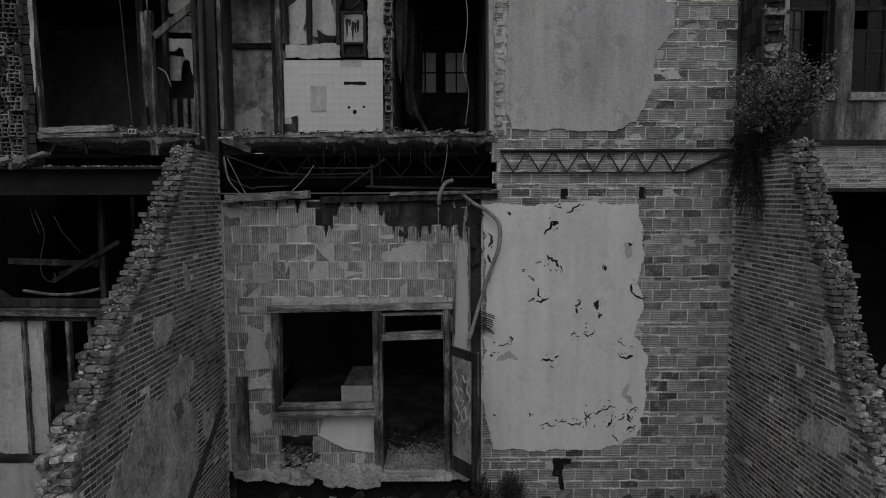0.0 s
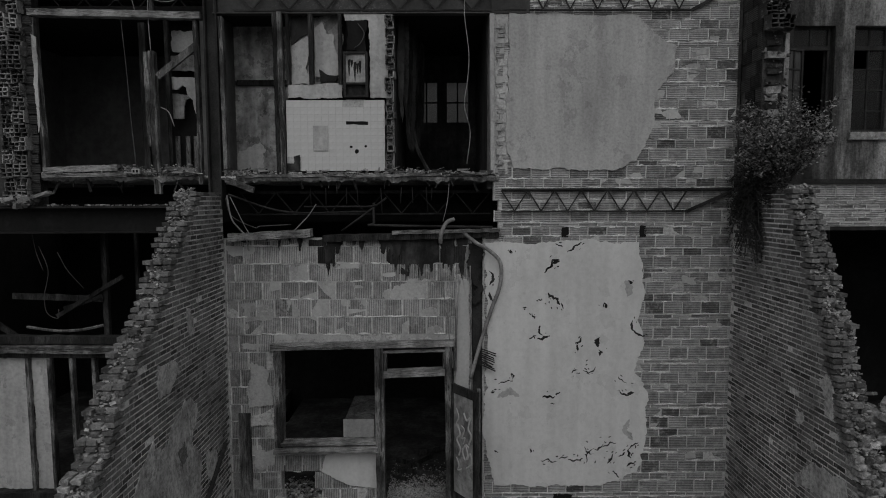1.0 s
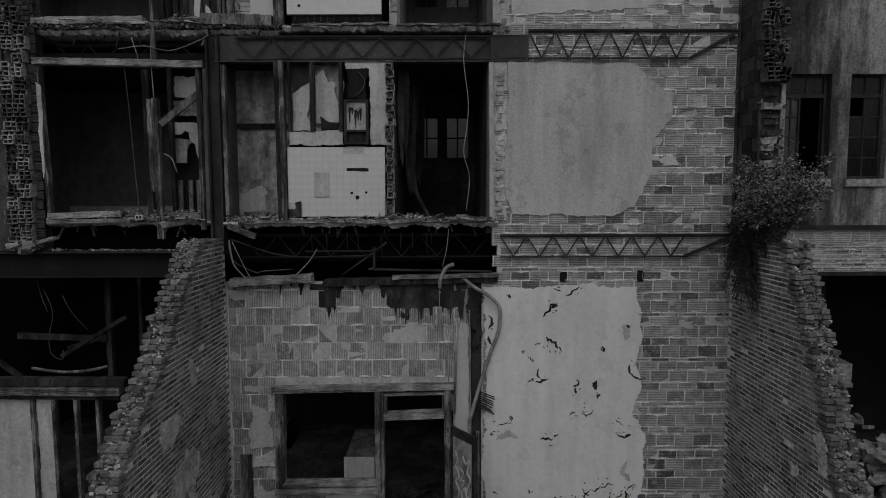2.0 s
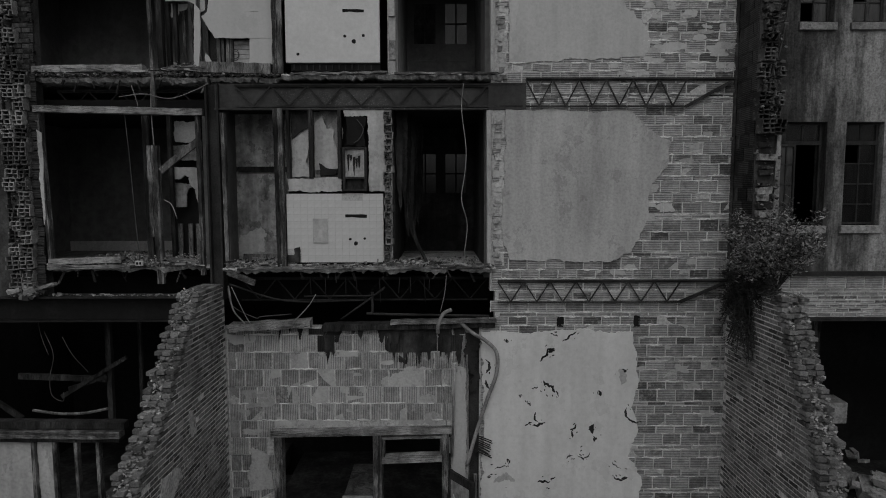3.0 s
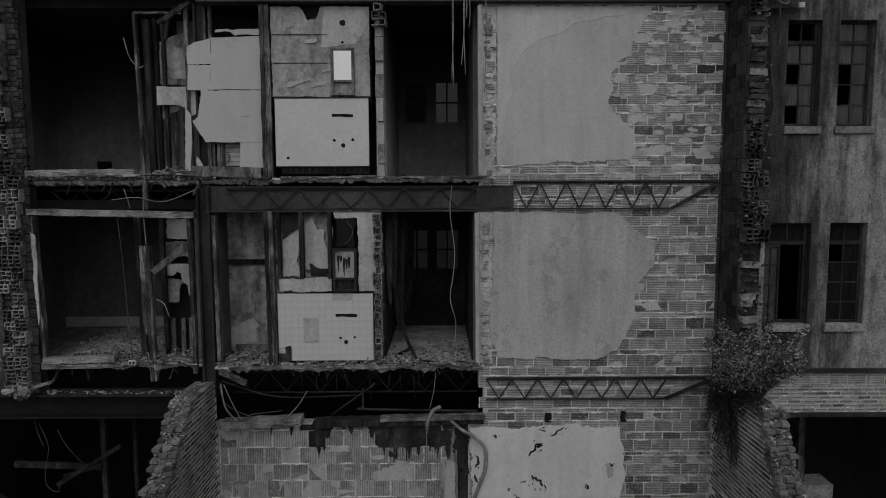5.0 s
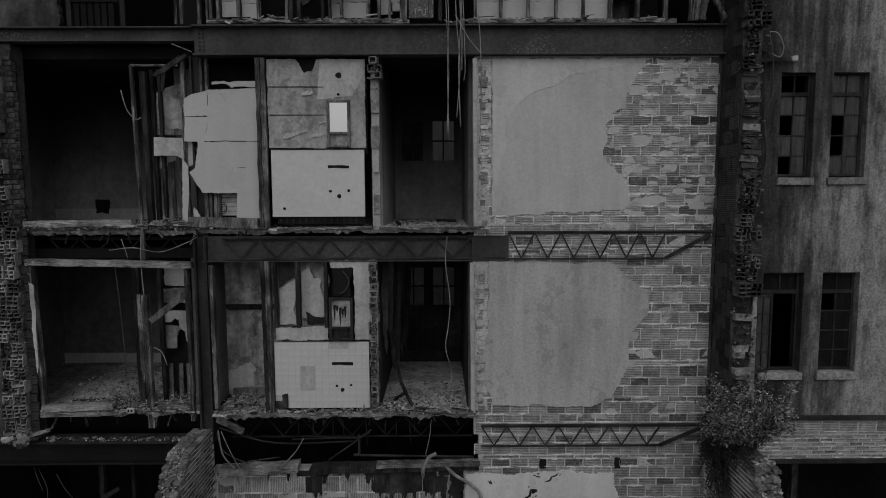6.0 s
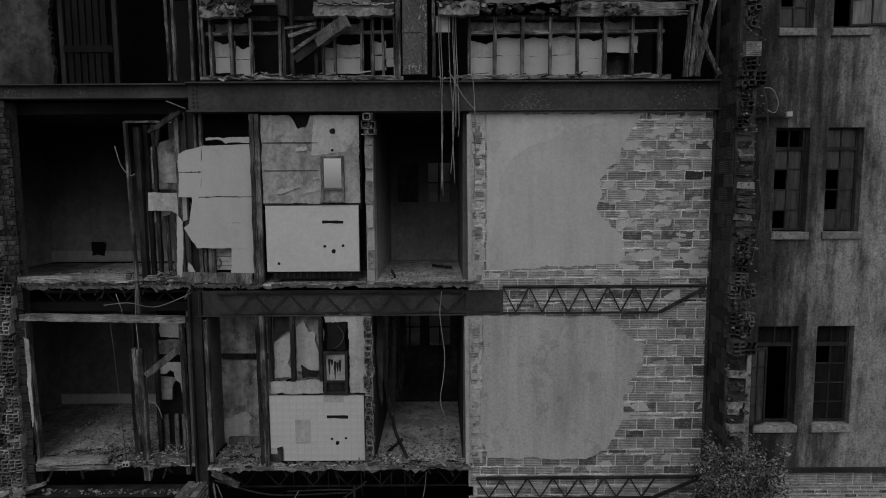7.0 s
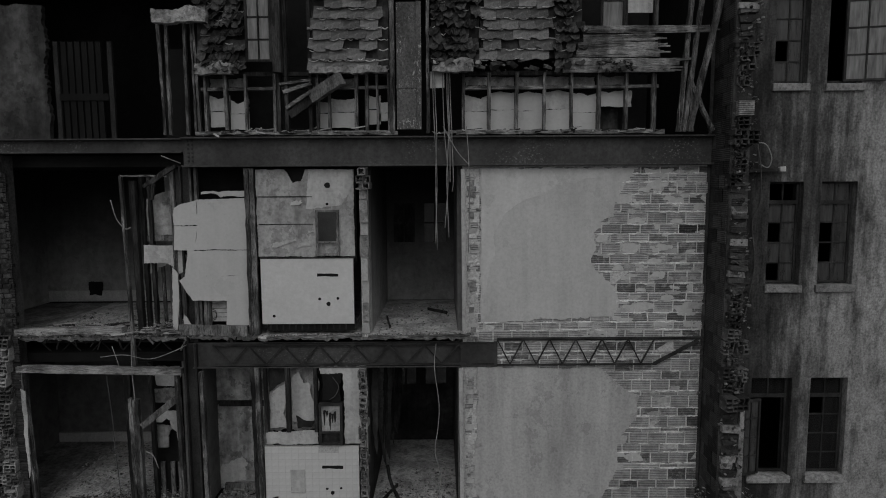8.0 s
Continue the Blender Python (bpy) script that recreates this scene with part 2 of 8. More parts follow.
# near black, in place of the missing light in rooms and cavities
M_SHADE_BLACK = weathered("shade_black_wall", 0.006, 0.01, 0.016, 0.9, 8, 0.2, relief=0.3, stain=0.4)
M_TILE = piece_mat("glazed_tile", 0.51, 0.525, rough=0.3, fine=14, spread=0.05, odd=0.985, blotch=0.96)
M_GROUT = weathered("grout", 0.43, 0.46, 0.49, 2, 30, relief=0.2)
M_SHINGLE = piece_mat("roof_shingle", 0.02, 0.07, fine=25, smear=0.3)
M_SHINGLE_PALE = piece_mat("worn_shingle", 0.1, 0.18, fine=25, smear=0.5, odd=0.8)
# near black, standing in for the unlit inside of holes, gaps and voids
M_BLACK = weathered("unlit_black", 0.006, 0.01, 0.014, 2, 9)
M_CABLE = weathered("old_cable", 0.14, 0.24, 0.34, 4, 20)
M_CABLE_DARK = weathered("dark_cable", 0.04, 0.07, 0.11, 4, 20)
M_GROUND = weathered("dirt_ground", 0.13, 0.23, 0.36, 0.8, 6, relief=1.0, stain=0.6)
M_LEAF = piece_mat("leaf", 0.03, 0.3, island=True, rough=0.3, fine=9, odd=0.3, blotch=0.9)
M_LEAF_DARK = piece_mat("dark_leaf", 0.012, 0.05, island=True, rough=0.5, fine=9, odd=0.3, blotch=0.9)
M_CLOD = piece_mat("mortar_clod", 0.2, 0.46, island=True, fine=30, odd=0.4)
M_PARGE = weathered("rough_render", 0.3, 0.45, 0.58, 2.4, 20, relief=1.0, stain=0.5, peel=0.3, flake=5, at=0.58)
# near-black tone puts the shade of deep interiors into their floors
M_DARK_FLOOR = weathered("unlit_floor", 0.015, 0.035, 0.07, 1.6, 12, relief=0.6, stain=0.6)
M_BARK = weathered("bark", 0.03, 0.06, 0.09, 6, 40)
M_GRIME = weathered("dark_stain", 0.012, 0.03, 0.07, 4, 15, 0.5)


def glass(name, tint, haze, dirt):
    m, nt, b = material(name, 0.12)
    out = nt.nodes["Material Output"]
    n1 = tex(nt, "Noise", 9.0, (2, 1, 0.25))
    nt.links.new(ramp(nt, n1.outputs["Fac"], ((0.3, dirt * 0.35), (0.7, dirt))), b.inputs["Base Color"])
    tr, mx = nt.nodes.new("ShaderNodeBsdfTransparent"), nt.nodes.new("ShaderNodeMixShader")
    tr.inputs["Color"].default_value = (tint, tint, tint, 1)
    mx.inputs[0].default_value = haze
    nt.links.new(tr.outputs[0], mx.inputs[1])
    nt.links.new(b.outputs[0], mx.inputs[2])
    nt.links.new(mx.outputs[0], out.inputs["Surface"])
    return m


M_GLASS = glass("dirty_window_glass", 0.45, 0.5, 0.03)
# grey of the streaky dirt also holds part of the panes' reflection
M_GLASS_STREAKED = glass("streaked_window_glass", 0.4, 0.75, 0.1)
M_GLASS_DUSTY = glass("dusty_pale_glass", 0.5, 0.8, 0.27)
M_MIRROR, _m, _mb = material("old_mirror", 0.06, 1.0)
_mb.inputs["Base Color"].default_value = (0.55, 0.55, 0.55, 1)
M_GLASS_CLEAR = glass("door_glass", 0.3, 0.3, 0.25)

# ---- building tools ----
R = random.Random(7)


def B(bm, x0, x1, y0, y1, z0, z1, j=0.0):
    """A box; j: how far each corner may be off."""
    v = [bm.verts.new((x + R.uniform(-j, j), y + R.uniform(-j, j), z + R.uniform(-j, j))) for z in (z0, z1) for y in (y0, y1) for x in (x0, x1)]
    for q in ((0, 1, 5, 4), (1, 3, 7, 5), (3, 2, 6, 7), (2, 0, 4, 6), (4, 5, 7, 6), (2, 3, 1, 0)):
        bm.faces.new([v[i] for i in q])


def stick(bm, p, q, w, d, j=0.004, seg=4):
    """A worn bar of section w by d from p to q."""
    p, q = Vector(p), Vector(q)
    j, seg = j * 0.6, max(seg, int((q - p).length / 0.12)) if seg > 2 else seg
    ax = (q - p).normalized()
    s = ax.cross(Vector((0, 1, 0)))
    s = Vector((1, 0, 0)) if s.length < 0.01 else s.normalized()
    u = s.cross(ax).normalized()
    rings = []
    for i in range(seg + 1):
        c = p.lerp(q, i / seg)
        rings.append([bm.verts.new(c + s * (a * w / 2 + R.uniform(-j, j)) + u * (b * d / 2 + R.uniform(-j, j))) for a, b in ((-1, -1), (1, -1), (1, 1), (-1, 1))])
    for r0, r1 in zip(rings, rings[1:]):
        for i in range(4):
            bm.faces.new((r0[i], r0[(i + 1) % 4], r1[(i + 1) % 4], r1[i]))
    bm.faces.new(rings[0][::-1])
    bm.faces.new(rings[-1])


def smooth_path(pts, n=5):
    out = []
    P = [Vector(p) for p in pts]
    P = [2 * P[0] - P[1]] + P + [2 * P[-1] - P[-2]]
    for a, b, c, d in zip(P, P[1:], P[2:], P[3:]):
        for i in range(n):
            t = i / n
            out.append(0.5 * (2 * b + (c - a) * t + (2 * a - 5 * b + 4 * c - d) * t * t + (3 * b - a - 3 * c + d) * t ** 3))
    out.append(P[-2])
    return out


def tube(bm, pts, r, n=6, smooth=True):
    path = smooth_path(pts) if smooth and len(pts) > 2 else [Vector(p) for p in pts]
    rings = []
    for i, c in enumerate(path):
        ax = (path[min(i + 1, len(path) - 1)] - path[max(i - 1, 0)]).normalized()
        s = ax.cross(Vector((0.13, 1, 0.07))).normalized()
        u = s.cross(ax)
        rings.append([bm.verts.new(c + (s * math.cos(2 * math.pi * k / n) + u * math.sin(2 * math.pi * k / n)) * r) for k in range(n)])
    for r0, r1 in zip(rings, rings[1:]):
        for i in range(n):
            bm.faces.new((r0[i], r0[(i + 1) % n], r1[(i + 1) % n], r1[i]))
    bm.faces.new(rings[0][::-1])
    bm.faces.new(rings[-1])


def ragged_line(corners, amp, step, seed=0):
    """An outline through the corners, torn at several scales."""
    out = []
    rr = random.Random(seed)
    step = min(step, 0.022)
    at = rr.uniform(0, 99)
    for (a, b), (c, d) in zip(corners, corners[1:] + corners[:1]):
        ln = math.hypot(c - a, d - b)
        n = max(1, int(ln / step))
        nx, nz = (d - b) / max(ln, 1e-6), (a - c) / max(ln, 1e-6)
        for i in range(n):
            t = i / n
            at += ln / n
            fade = min(1.0, 4 * t, 4 * (1 - t)) * 0.8 + 0.2
            k = amp * fade * (1.9 * noise.noise((at * 4.0, seed, 1.5)) + 1.2 * noise.noise((at * 13.0, seed, 7.5)) + 0.8 * noise.noise((at * 33.0, seed, 3.5)) + rr.uniform(-0.25, 0.25))
            s = amp * rr.uniform(-0.15, 0.15)
            out.append((a + (c - a) * t + nx * k - nz * s, b + (d - b) * t + nz * k + nx * s))
    return out


def sheet(bm, corners, front, thick, amp=0.02, step=0.06, seed=0, plane="y"):
    """An irregular sheet: outline in x, z at depth y = front (or in y, z at x = front), thick metres deep."""
    line = ragged_line(corners, amp, step, seed)
    put = (lambda a, b, k: (a, k, b)) if plane == "y" else (lambda a, b, k: (k, a, b))
    f = [bm.verts.new(put(a, b, front)) for a, b in line]
    k = [bm.verts.new(put(a, b, front + thick)) for a, b in line]
    n = len(f)
    face = bm.faces.new(f)
    face.normal_update()
    bmesh.ops.triangulate(bm, faces=[face], ngon_method="EAR_CLIP")
    for i in range(n):
        bm.faces.new((f[i], k[i], k[(i + 1) % n], f[(i + 1) % n]))


def rubble(bm, spot, n, size, seed=0):
    """n irregular lumps; spot(rr) gives a place."""
    rr = random.Random(seed)
    for _ in range(n):
        x, y, z = spot(rr)
        s = size * rr.uniform(0.3, 1.0) ** 1.5
        e = [s * rr.uniform(0.5, 1.2), s * rr.uniform(0.5, 1.2), s * rr.uniform(0.25, 0.7)]
        rot = Euler((rr.uniform(-0.5, 0.5), rr.uniform(-0.5, 0.5), rr.uniform(0, 6.3))).to_matrix()
        size3 = Matrix.Diagonal(e)
        v = [bm.verts.new(Vector((x, y, z)) + rot @ (size3 @ Vector(((i & 1) - 0.5, (i >> 1 & 1) - 0.5, (i >> 2) - 0.5))) * rr.uniform(0.75, 1.2)) for i in range(8)]
        for q in ((0, 1, 5, 4), (1, 3, 7, 5), (3, 2, 6, 7), (2, 0, 4, 6), (4, 5, 7, 6), (2, 3, 1, 0)):
            bm.faces.new([v[i] for i in q])


def mesh_of(name, bm, mat, smooth=False):
    bmesh.ops.recalc_face_normals(bm, faces=bm.faces[:])
    me = bpy.data.meshes.new(name)
    bm.to_mesh(me)
    bm.free()
    me.materials.append(mat)
    if smooth:
        for p in me.polygons:
            p.use_smooth = True
    return me


def thing(name, label, category, loc=(0, 0, 0), group="", kind=""):
    ob = new(name)
    ob.location = loc
    ob.empty_display_size = 0.1
    return tagged(ob, label, category, group, kind)


def part(name, bm, mat, parent, label="", smooth=False):
    ob = new(name, mesh_of(name, bm, mat, smooth))
    ob.parent = parent
    if parent.type == "EMPTY":
        ob.matrix_parent_inverse = Matrix.Translation(parent.location).inverted()
    if label:
        ob["label"] = label
    return ob


def solid(name, bm, mat, label, category, kind="", group="", smooth=False):
    return tagged(new(name, mesh_of(name, bm, mat, smooth)), label, category, group, kind)


def piece(name, me, parent, loc, scale=(1, 1, 1), rot=(0, 0, 0)):
    ob = new(name, me)
    ob.parent, ob.location, ob.scale, ob.rotation_euler = parent, loc, scale, rot
    if parent.type == "EMPTY":
        ob.matrix_parent_inverse = Matrix.Translation(parent.location).inverted()
    return ob


def inside(x, z, poly):
    hit = False
    for (a, b), (c, d) in zip(poly, poly[1:] + poly[:1]):
        if (b > z) != (d > z) and x < (c - a) * (z - b) / (d - b) + a:
            hit = not hit
    return hit


def bm_boxes(*boxes, j=0.0, bevel=0.0):
    bm = bmesh.new()
    for b in boxes:
        B(bm, *b, j=j)
    if bevel:
        bmesh.ops.bevel(bm, geom=bm.edges[:], offset=bevel, segments=1, affect="EDGES")
    return bm


def bm_stick(p, q, w, d, j=0.006, seg=6):
    bm = bmesh.new()
    stick(bm, p, q, w, d, j, seg)
    return bm


def bm_tube(pts, r, n=6):
    bm = bmesh.new()
    tube(bm, pts, r, n)
    return bm


def bm_sheet(*a, **k):
    bm = bmesh.new()
    sheet(bm, *a, **k)
    return bm

# ---- setting: ground, walls, floors ----
GROUND = -0.55
XL, XR = -3.58, 4.53          # faces of the two side walls
Z2, Z3, Z4 = 5.42, 8.44, 11.57  # floor levels
BACK = 2.95                   # depth of the rooms

bm = bmesh.new()
bmesh.ops.create_grid(bm, x_segments=70, y_segments=70, size=1.0)
for v in bm.verts:
    sx, sy = v.co.x, v.co.y
    v.co.x, v.co.y = 60 * sx * abs(sx) ** 2.2 * 30 + 14 * sx, -3 + 60 * sy * abs(sy) ** 2.2 * 30 + 12 * sy
    near = max(0.0, 1 - math.hypot(v.co.x, v.co.y + 3) / 25)
    v.co.z = GROUND - 0.06 + near * 0.14 * noise.noise(v.co * 0.9) + near * 0.05 * noise.noise(v.co * 3.1)
ground = solid("ground", bm, M_GROUND, "bare dark dirt ground with rubble", "ground", "structure", smooth=True)

# far side of the lot
solid("wall_24", bm_boxes((-45, 45, -30, -29, GROUND - 0.5, 9.5)), M_CONCRETE, "plain concrete wall across the lot", "wall", "structure")

# right bay: three storeys of block wall
WALLS = {}
for name, z0, z1 in (("wall_1", GROUND - 0.3, 5.03), ("wall_2", 5.03, 8.14), ("wall_3", 8.14, 11.1)):
    if name == "wall_1":
        bm = bm_boxes((0.53, XR + 0.02, 0.0, 0.22, z0, 4.45), (0.78, XR + 0.02, 0.0, 0.22, 4.45, z1))
    else:
        bm = bm_boxes((0.7, XR + 0.02, 0.0, 0.22, z0, z1))
    WALLS[name] = solid(name, bm, M_MORTAR_PALE, "scored clay block wall with patches of old plaster", "wall", "structure")

# ground storey middle bay: block wall with window, door and hole
bm = bm_boxes((XL - 0.05, -2.82, 0.02, 0.22, 0.02, 4.44), (-2.82, 0.07, 0.02, 0.22, 2.76, 4.44), (-2.82, -1.16, 0.02, 0.22, 0.72, 1.02),
              (-2.08, -1.16, 0.02, 0.22, 0.02, 0.72), (-2.82, -2.76, 0.02, 0.22, 0.02, 0.72), (0.07, 0.36, 0.02, 0.22, 0.02, 4.44))
WALLS["wall_4"] = solid("wall_4", bm, M_MORTAR, "scored clay block wall with peeling render round a shopfront opening", "wall", "structure")

# neighbouring stuccoed building, with window openings cut through
WIN = [(5.33, 5.98, 6.04, 7.70), (6.28, 6.88, 6.04, 7.70), (5.47, 6.0, 9.18, 10.83), (6.28, 6.84, 9.18, 10.83), (5.45, 5.96, 12.29, 13.95), (6.26, 6.8, 12.29, 13.95)]
bm = bmesh.new()
for z0, z1, row in ((5.28, 6.04, None), (7.70, 9.18, None), (10.83, 12.29, None), (13.95, 15.5, None), (6.04, 7.70, 0), (9.18, 10.83, 2), (12.29, 13.95, 4)):
    if row is None:
        B(bm, 4.86, 13.0, -0.06, 0.24, z0, z1)
    else:
        a, b = WIN[row], WIN[row + 1]
        for x0, x1 in ((4.86, a[0]), (a[1], b[0]), (b[1], 13.0)):
            B(bm, x0, x1, -0.06, 0.24, z0, z1)
solid("wall_5", bm, M_STUCCO, "grey stuccoed wall streaked with dark damp stains, darker towards the ruin", "wall", "structure")
bm = bm_boxes((4.88, 13.0, -0.11, 0.2, 5.27, 5.345), j=0.004)
solid("trim_1", bm, M_RUST, "dark steel ledge along the stuccoed wall", "ledge", "structure")
bm = bm_boxes((4.88, 13.0, -0.04, 0.24, 4.6, 5.27))
WALLS["wall_6"] = solid("wall_6", bm, M_MORTAR_PALE, "band of block and brick above a wide dark opening", "wall", "structure")
bm = bm_boxes((4.9, 13.0, -0.1, 0.22, 4.54, 4.597))
solid("lintel_1", bm, M_RUST, "dark steel lintel over a wide opening", "lintel", "structure")
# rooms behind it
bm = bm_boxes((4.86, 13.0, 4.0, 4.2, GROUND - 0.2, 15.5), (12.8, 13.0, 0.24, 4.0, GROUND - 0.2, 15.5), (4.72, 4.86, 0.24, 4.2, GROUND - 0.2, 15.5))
solid("wall_7", bm, M_SHADE_BLACK, "inner walls of the neighbouring building, painted dark as unlit", "wall", "structure")
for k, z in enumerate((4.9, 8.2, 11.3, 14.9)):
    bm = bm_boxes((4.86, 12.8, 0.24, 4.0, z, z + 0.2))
    solid("floor_%d" % (k + 5), bm, M_SHADE_BLACK, "dark floor of the neighbouring building", "floor", "structure")

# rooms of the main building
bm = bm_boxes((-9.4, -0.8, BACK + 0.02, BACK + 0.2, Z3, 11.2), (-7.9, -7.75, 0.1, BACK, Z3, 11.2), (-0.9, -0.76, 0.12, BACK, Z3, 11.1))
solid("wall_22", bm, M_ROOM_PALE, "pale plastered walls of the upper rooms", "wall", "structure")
bm = bm_boxes((-9.4, -7.0, 0.26, BACK, Z3 - 0.12, Z3 - 0.02), (-9.4, -6.4, 0.27, BACK, Z2 - 0.1, Z2 + 0.02), (-7.1, -6.4, 0.27, BACK, Z3 - 0.12, Z3 - 0.021))
solid("floor_13", bm, M_FLOOR, "dusty floors of the side rooms", "floor", "structure")
bm = bm_boxes((-9.4, -0.85, BACK + 0.02, BACK + 0.2, Z2, 7.95), (-7.9, -7.75, 0.1, BACK, Z2, 7.95), (0.62, 0.72, 0.22, BACK + 0.2, Z2 - 0.2, 11.4))
solid("wall_8", bm, M_ROOM, "dim plastered back walls of the rooms", "wall", "structure")
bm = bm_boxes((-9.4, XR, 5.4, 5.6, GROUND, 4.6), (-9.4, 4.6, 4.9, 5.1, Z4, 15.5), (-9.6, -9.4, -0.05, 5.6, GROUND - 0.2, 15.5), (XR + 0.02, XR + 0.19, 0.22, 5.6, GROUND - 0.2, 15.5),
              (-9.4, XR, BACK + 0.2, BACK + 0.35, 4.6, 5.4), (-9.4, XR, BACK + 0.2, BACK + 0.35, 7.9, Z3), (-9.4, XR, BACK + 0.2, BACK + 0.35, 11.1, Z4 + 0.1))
solid("wall_9", bm, M_SHADE_BLACK, "walls that close the ruined building, painted dark as unlit", "wall", "structure")
bm = bm_boxes((-3.95, -3.6, 0.3, BACK, Z2, 7.95), (-4.35, -3.6, 0.9, BACK, Z3, 11.1), (-3.4, -0.98, 1.0, 1.1, Z2, 7.95))
solid("wall_10", bm, M_ROOM, "dim plastered partition walls between the rooms", "wall", "structure")
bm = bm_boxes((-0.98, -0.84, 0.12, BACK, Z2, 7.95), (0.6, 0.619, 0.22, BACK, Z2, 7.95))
solid("wall_23", bm, M_CHAR, "charred walls of a corridor, darkened to read unlit", "wall", "structure")
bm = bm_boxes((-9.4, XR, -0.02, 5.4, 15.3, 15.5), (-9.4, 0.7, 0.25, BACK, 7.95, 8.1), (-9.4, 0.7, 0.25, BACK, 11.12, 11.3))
solid("ceiling_1", bm, M_SHADE_BLACK, "ceilings of the rooms and the attic, painted dark as unlit", "ceiling", "structure")


def floor_slab(name, x0, x1, z, th, depth, front, label, seed):
    """A floor whose front edge is broken."""
    rr = random.Random(seed)
    bm = bmesh.new()
    n = int((x1 - x0) / 0.03)
    top, mid, bot = [], [], []
    for i in range(n + 1):
        x = x0 + (x1 - x0) * i / n
        e = front + 0.05 * noise.noise((x * 2.3, seed, 0)) + 0.045 * noise.noise((x * 7, seed, 2)) + 0.02 * noise.noise((x * 23, seed, 2))
        dz = 0.025 * noise.noise((x * 3.1, seed, 4)) + rr.uniform(-0.008, 0.008)
        top.append((bm.verts.new((x, e + 0.03, z + dz)), bm.verts.new((x, depth, z))))
        mid.append(bm.verts.new((x, e, z - th * 0.35 + dz)))
        bot.append((bm.verts.new((x, e + 0.05 + 0.05 * noise.noise((x * 11, seed, 5)), z - th + 0.05 * noise.noise((x * 3, seed, 9)) + 0.04 * noise.noise((x * 14, seed, 9)))), bm.verts.new((x, depth, z - th))))
    for i in range(n):
        bm.faces.new((top[i][0], top[i + 1][0], top[i + 1][1], top[i][1]))
        bm.faces.new((top[i][0], mid[i], mid[i + 1], top[i + 1][0]))
        bm.faces.new((mid[i], bot[i][0], bot[i + 1][0], mid[i + 1]))
        bm.faces.new((bot[i][0], bot[i][1], bot[i + 1][1], bot[i + 1][0]))
    return solid(name, bm, M_PARGE, label, "floor", "structure")


floor_slab("floor_1", -3.55, 0.78, Z2, 0.075, BACK, -0.1, "broken concrete floor edge covered in dust and rubble", 3)
floor_slab("floor_2", -6.45, -3.78, Z2 + 0.02, 0.075, BACK, 0.02, "broken concrete floor edge covered in dust and rubble", 5)
floor_slab("floor_3", -2.55, 0.95, Z3, 0.075, BACK, -0.1, "broken concrete floor edge of a storey", 8)
floor_slab("floor_4", -6.45, -2.58, Z3 - 0.02, 0.075, BACK, 0.04, "broken concrete floor edge of a storey", 11)
bm = bm_boxes((-9.4, XR, 0.12, 5.0, Z4 - 0.08, Z4 - 0.01))
solid("floor_9", bm, M_WOOD_DARK, "attic floor of dusty boards", "floor", "structure")
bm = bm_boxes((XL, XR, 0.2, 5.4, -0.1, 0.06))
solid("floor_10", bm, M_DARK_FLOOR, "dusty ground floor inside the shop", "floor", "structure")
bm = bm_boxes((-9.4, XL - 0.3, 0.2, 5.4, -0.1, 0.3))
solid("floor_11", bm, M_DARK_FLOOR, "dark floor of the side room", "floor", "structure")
bm = bm_boxes((-9.4, -6.89, -0.08, 0.1, 4.97, 11.3))
solid("wall_11", bm, M_MORTAR_DARK, "dark mortared wall at the edge of the ruin", "wall", "structure")
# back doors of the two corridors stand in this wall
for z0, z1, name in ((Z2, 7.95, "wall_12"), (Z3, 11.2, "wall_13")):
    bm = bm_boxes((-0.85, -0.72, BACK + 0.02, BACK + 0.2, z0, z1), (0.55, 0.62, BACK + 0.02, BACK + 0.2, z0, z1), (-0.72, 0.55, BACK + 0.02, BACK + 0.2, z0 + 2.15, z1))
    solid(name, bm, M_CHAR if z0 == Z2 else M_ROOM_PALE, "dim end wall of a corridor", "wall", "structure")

# ---- steel frame ----
g = thing("steel_girder", "long dark riveted steel girder carrying the attic", "girder", (0.5, 0, 11.1))
part("web", bm_boxes((-3.62, 4.56, -0.02, 0.0, 11.125, 11.53)), M_STEEL, g)
part("flange", bm_boxes((-3.62, 4.56, -0.13, 0.1, 11.53, 11.555), bevel=0.004), M_STEEL, g)
part("flange", bm_boxes((-3.62, 4.56, -0.13, 0.1, 11.10, 11.125), bevel=0.004), M_STEEL, g)
for k in range(6):
    for x in (-3.55, -3.49):
        part("rivet", bm_boxes((x, x + 0.025, -0.033, -0.02, 11.18 + k * 0.062, 11.205 + k * 0.062), j=0.002), M_RUST, g)
bm = bm_boxes((-8.5, -3.63, 0.02, 0.05, 11.34, 11.52), (-8.5, -3.63, -0.08, 0.12, 11.52, 11.54), (-8.5, -3.63, -0.08, 0.12, 11.32, 11.34), bevel=0.003)
solid("steel_beam", bm, M_STEEL, "slimmer dark steel beam beside the girder", "beam")
ch = thing("steel_channel", "dark steel beam under a broken floor", "beam", (-1.2, 0, 7.9))
part("web", bm_boxes((-3.63, 1.25, 0.03, 0.05, 7.92, 8.31)), M_STEEL, ch)
part("flange", bm_boxes((-3.63, 1.25, -0.03, 0.1, 7.9, 7.92), bevel=0.003), M_STEEL, ch)
part("end_plate", bm_boxes((0.66, 1.25, -0.026, -0.014, 7.92, 8.31)), M_STEEL, ch)
g = thing("steel_girder", "dark steel girder over the open side bay", "girder", (-6.4, 0.14, 4.53))
part("web", bm_boxes((-9.0, -3.9, 0.14, 0.17, 4.56, 4.93)), M_GIRDER, g)
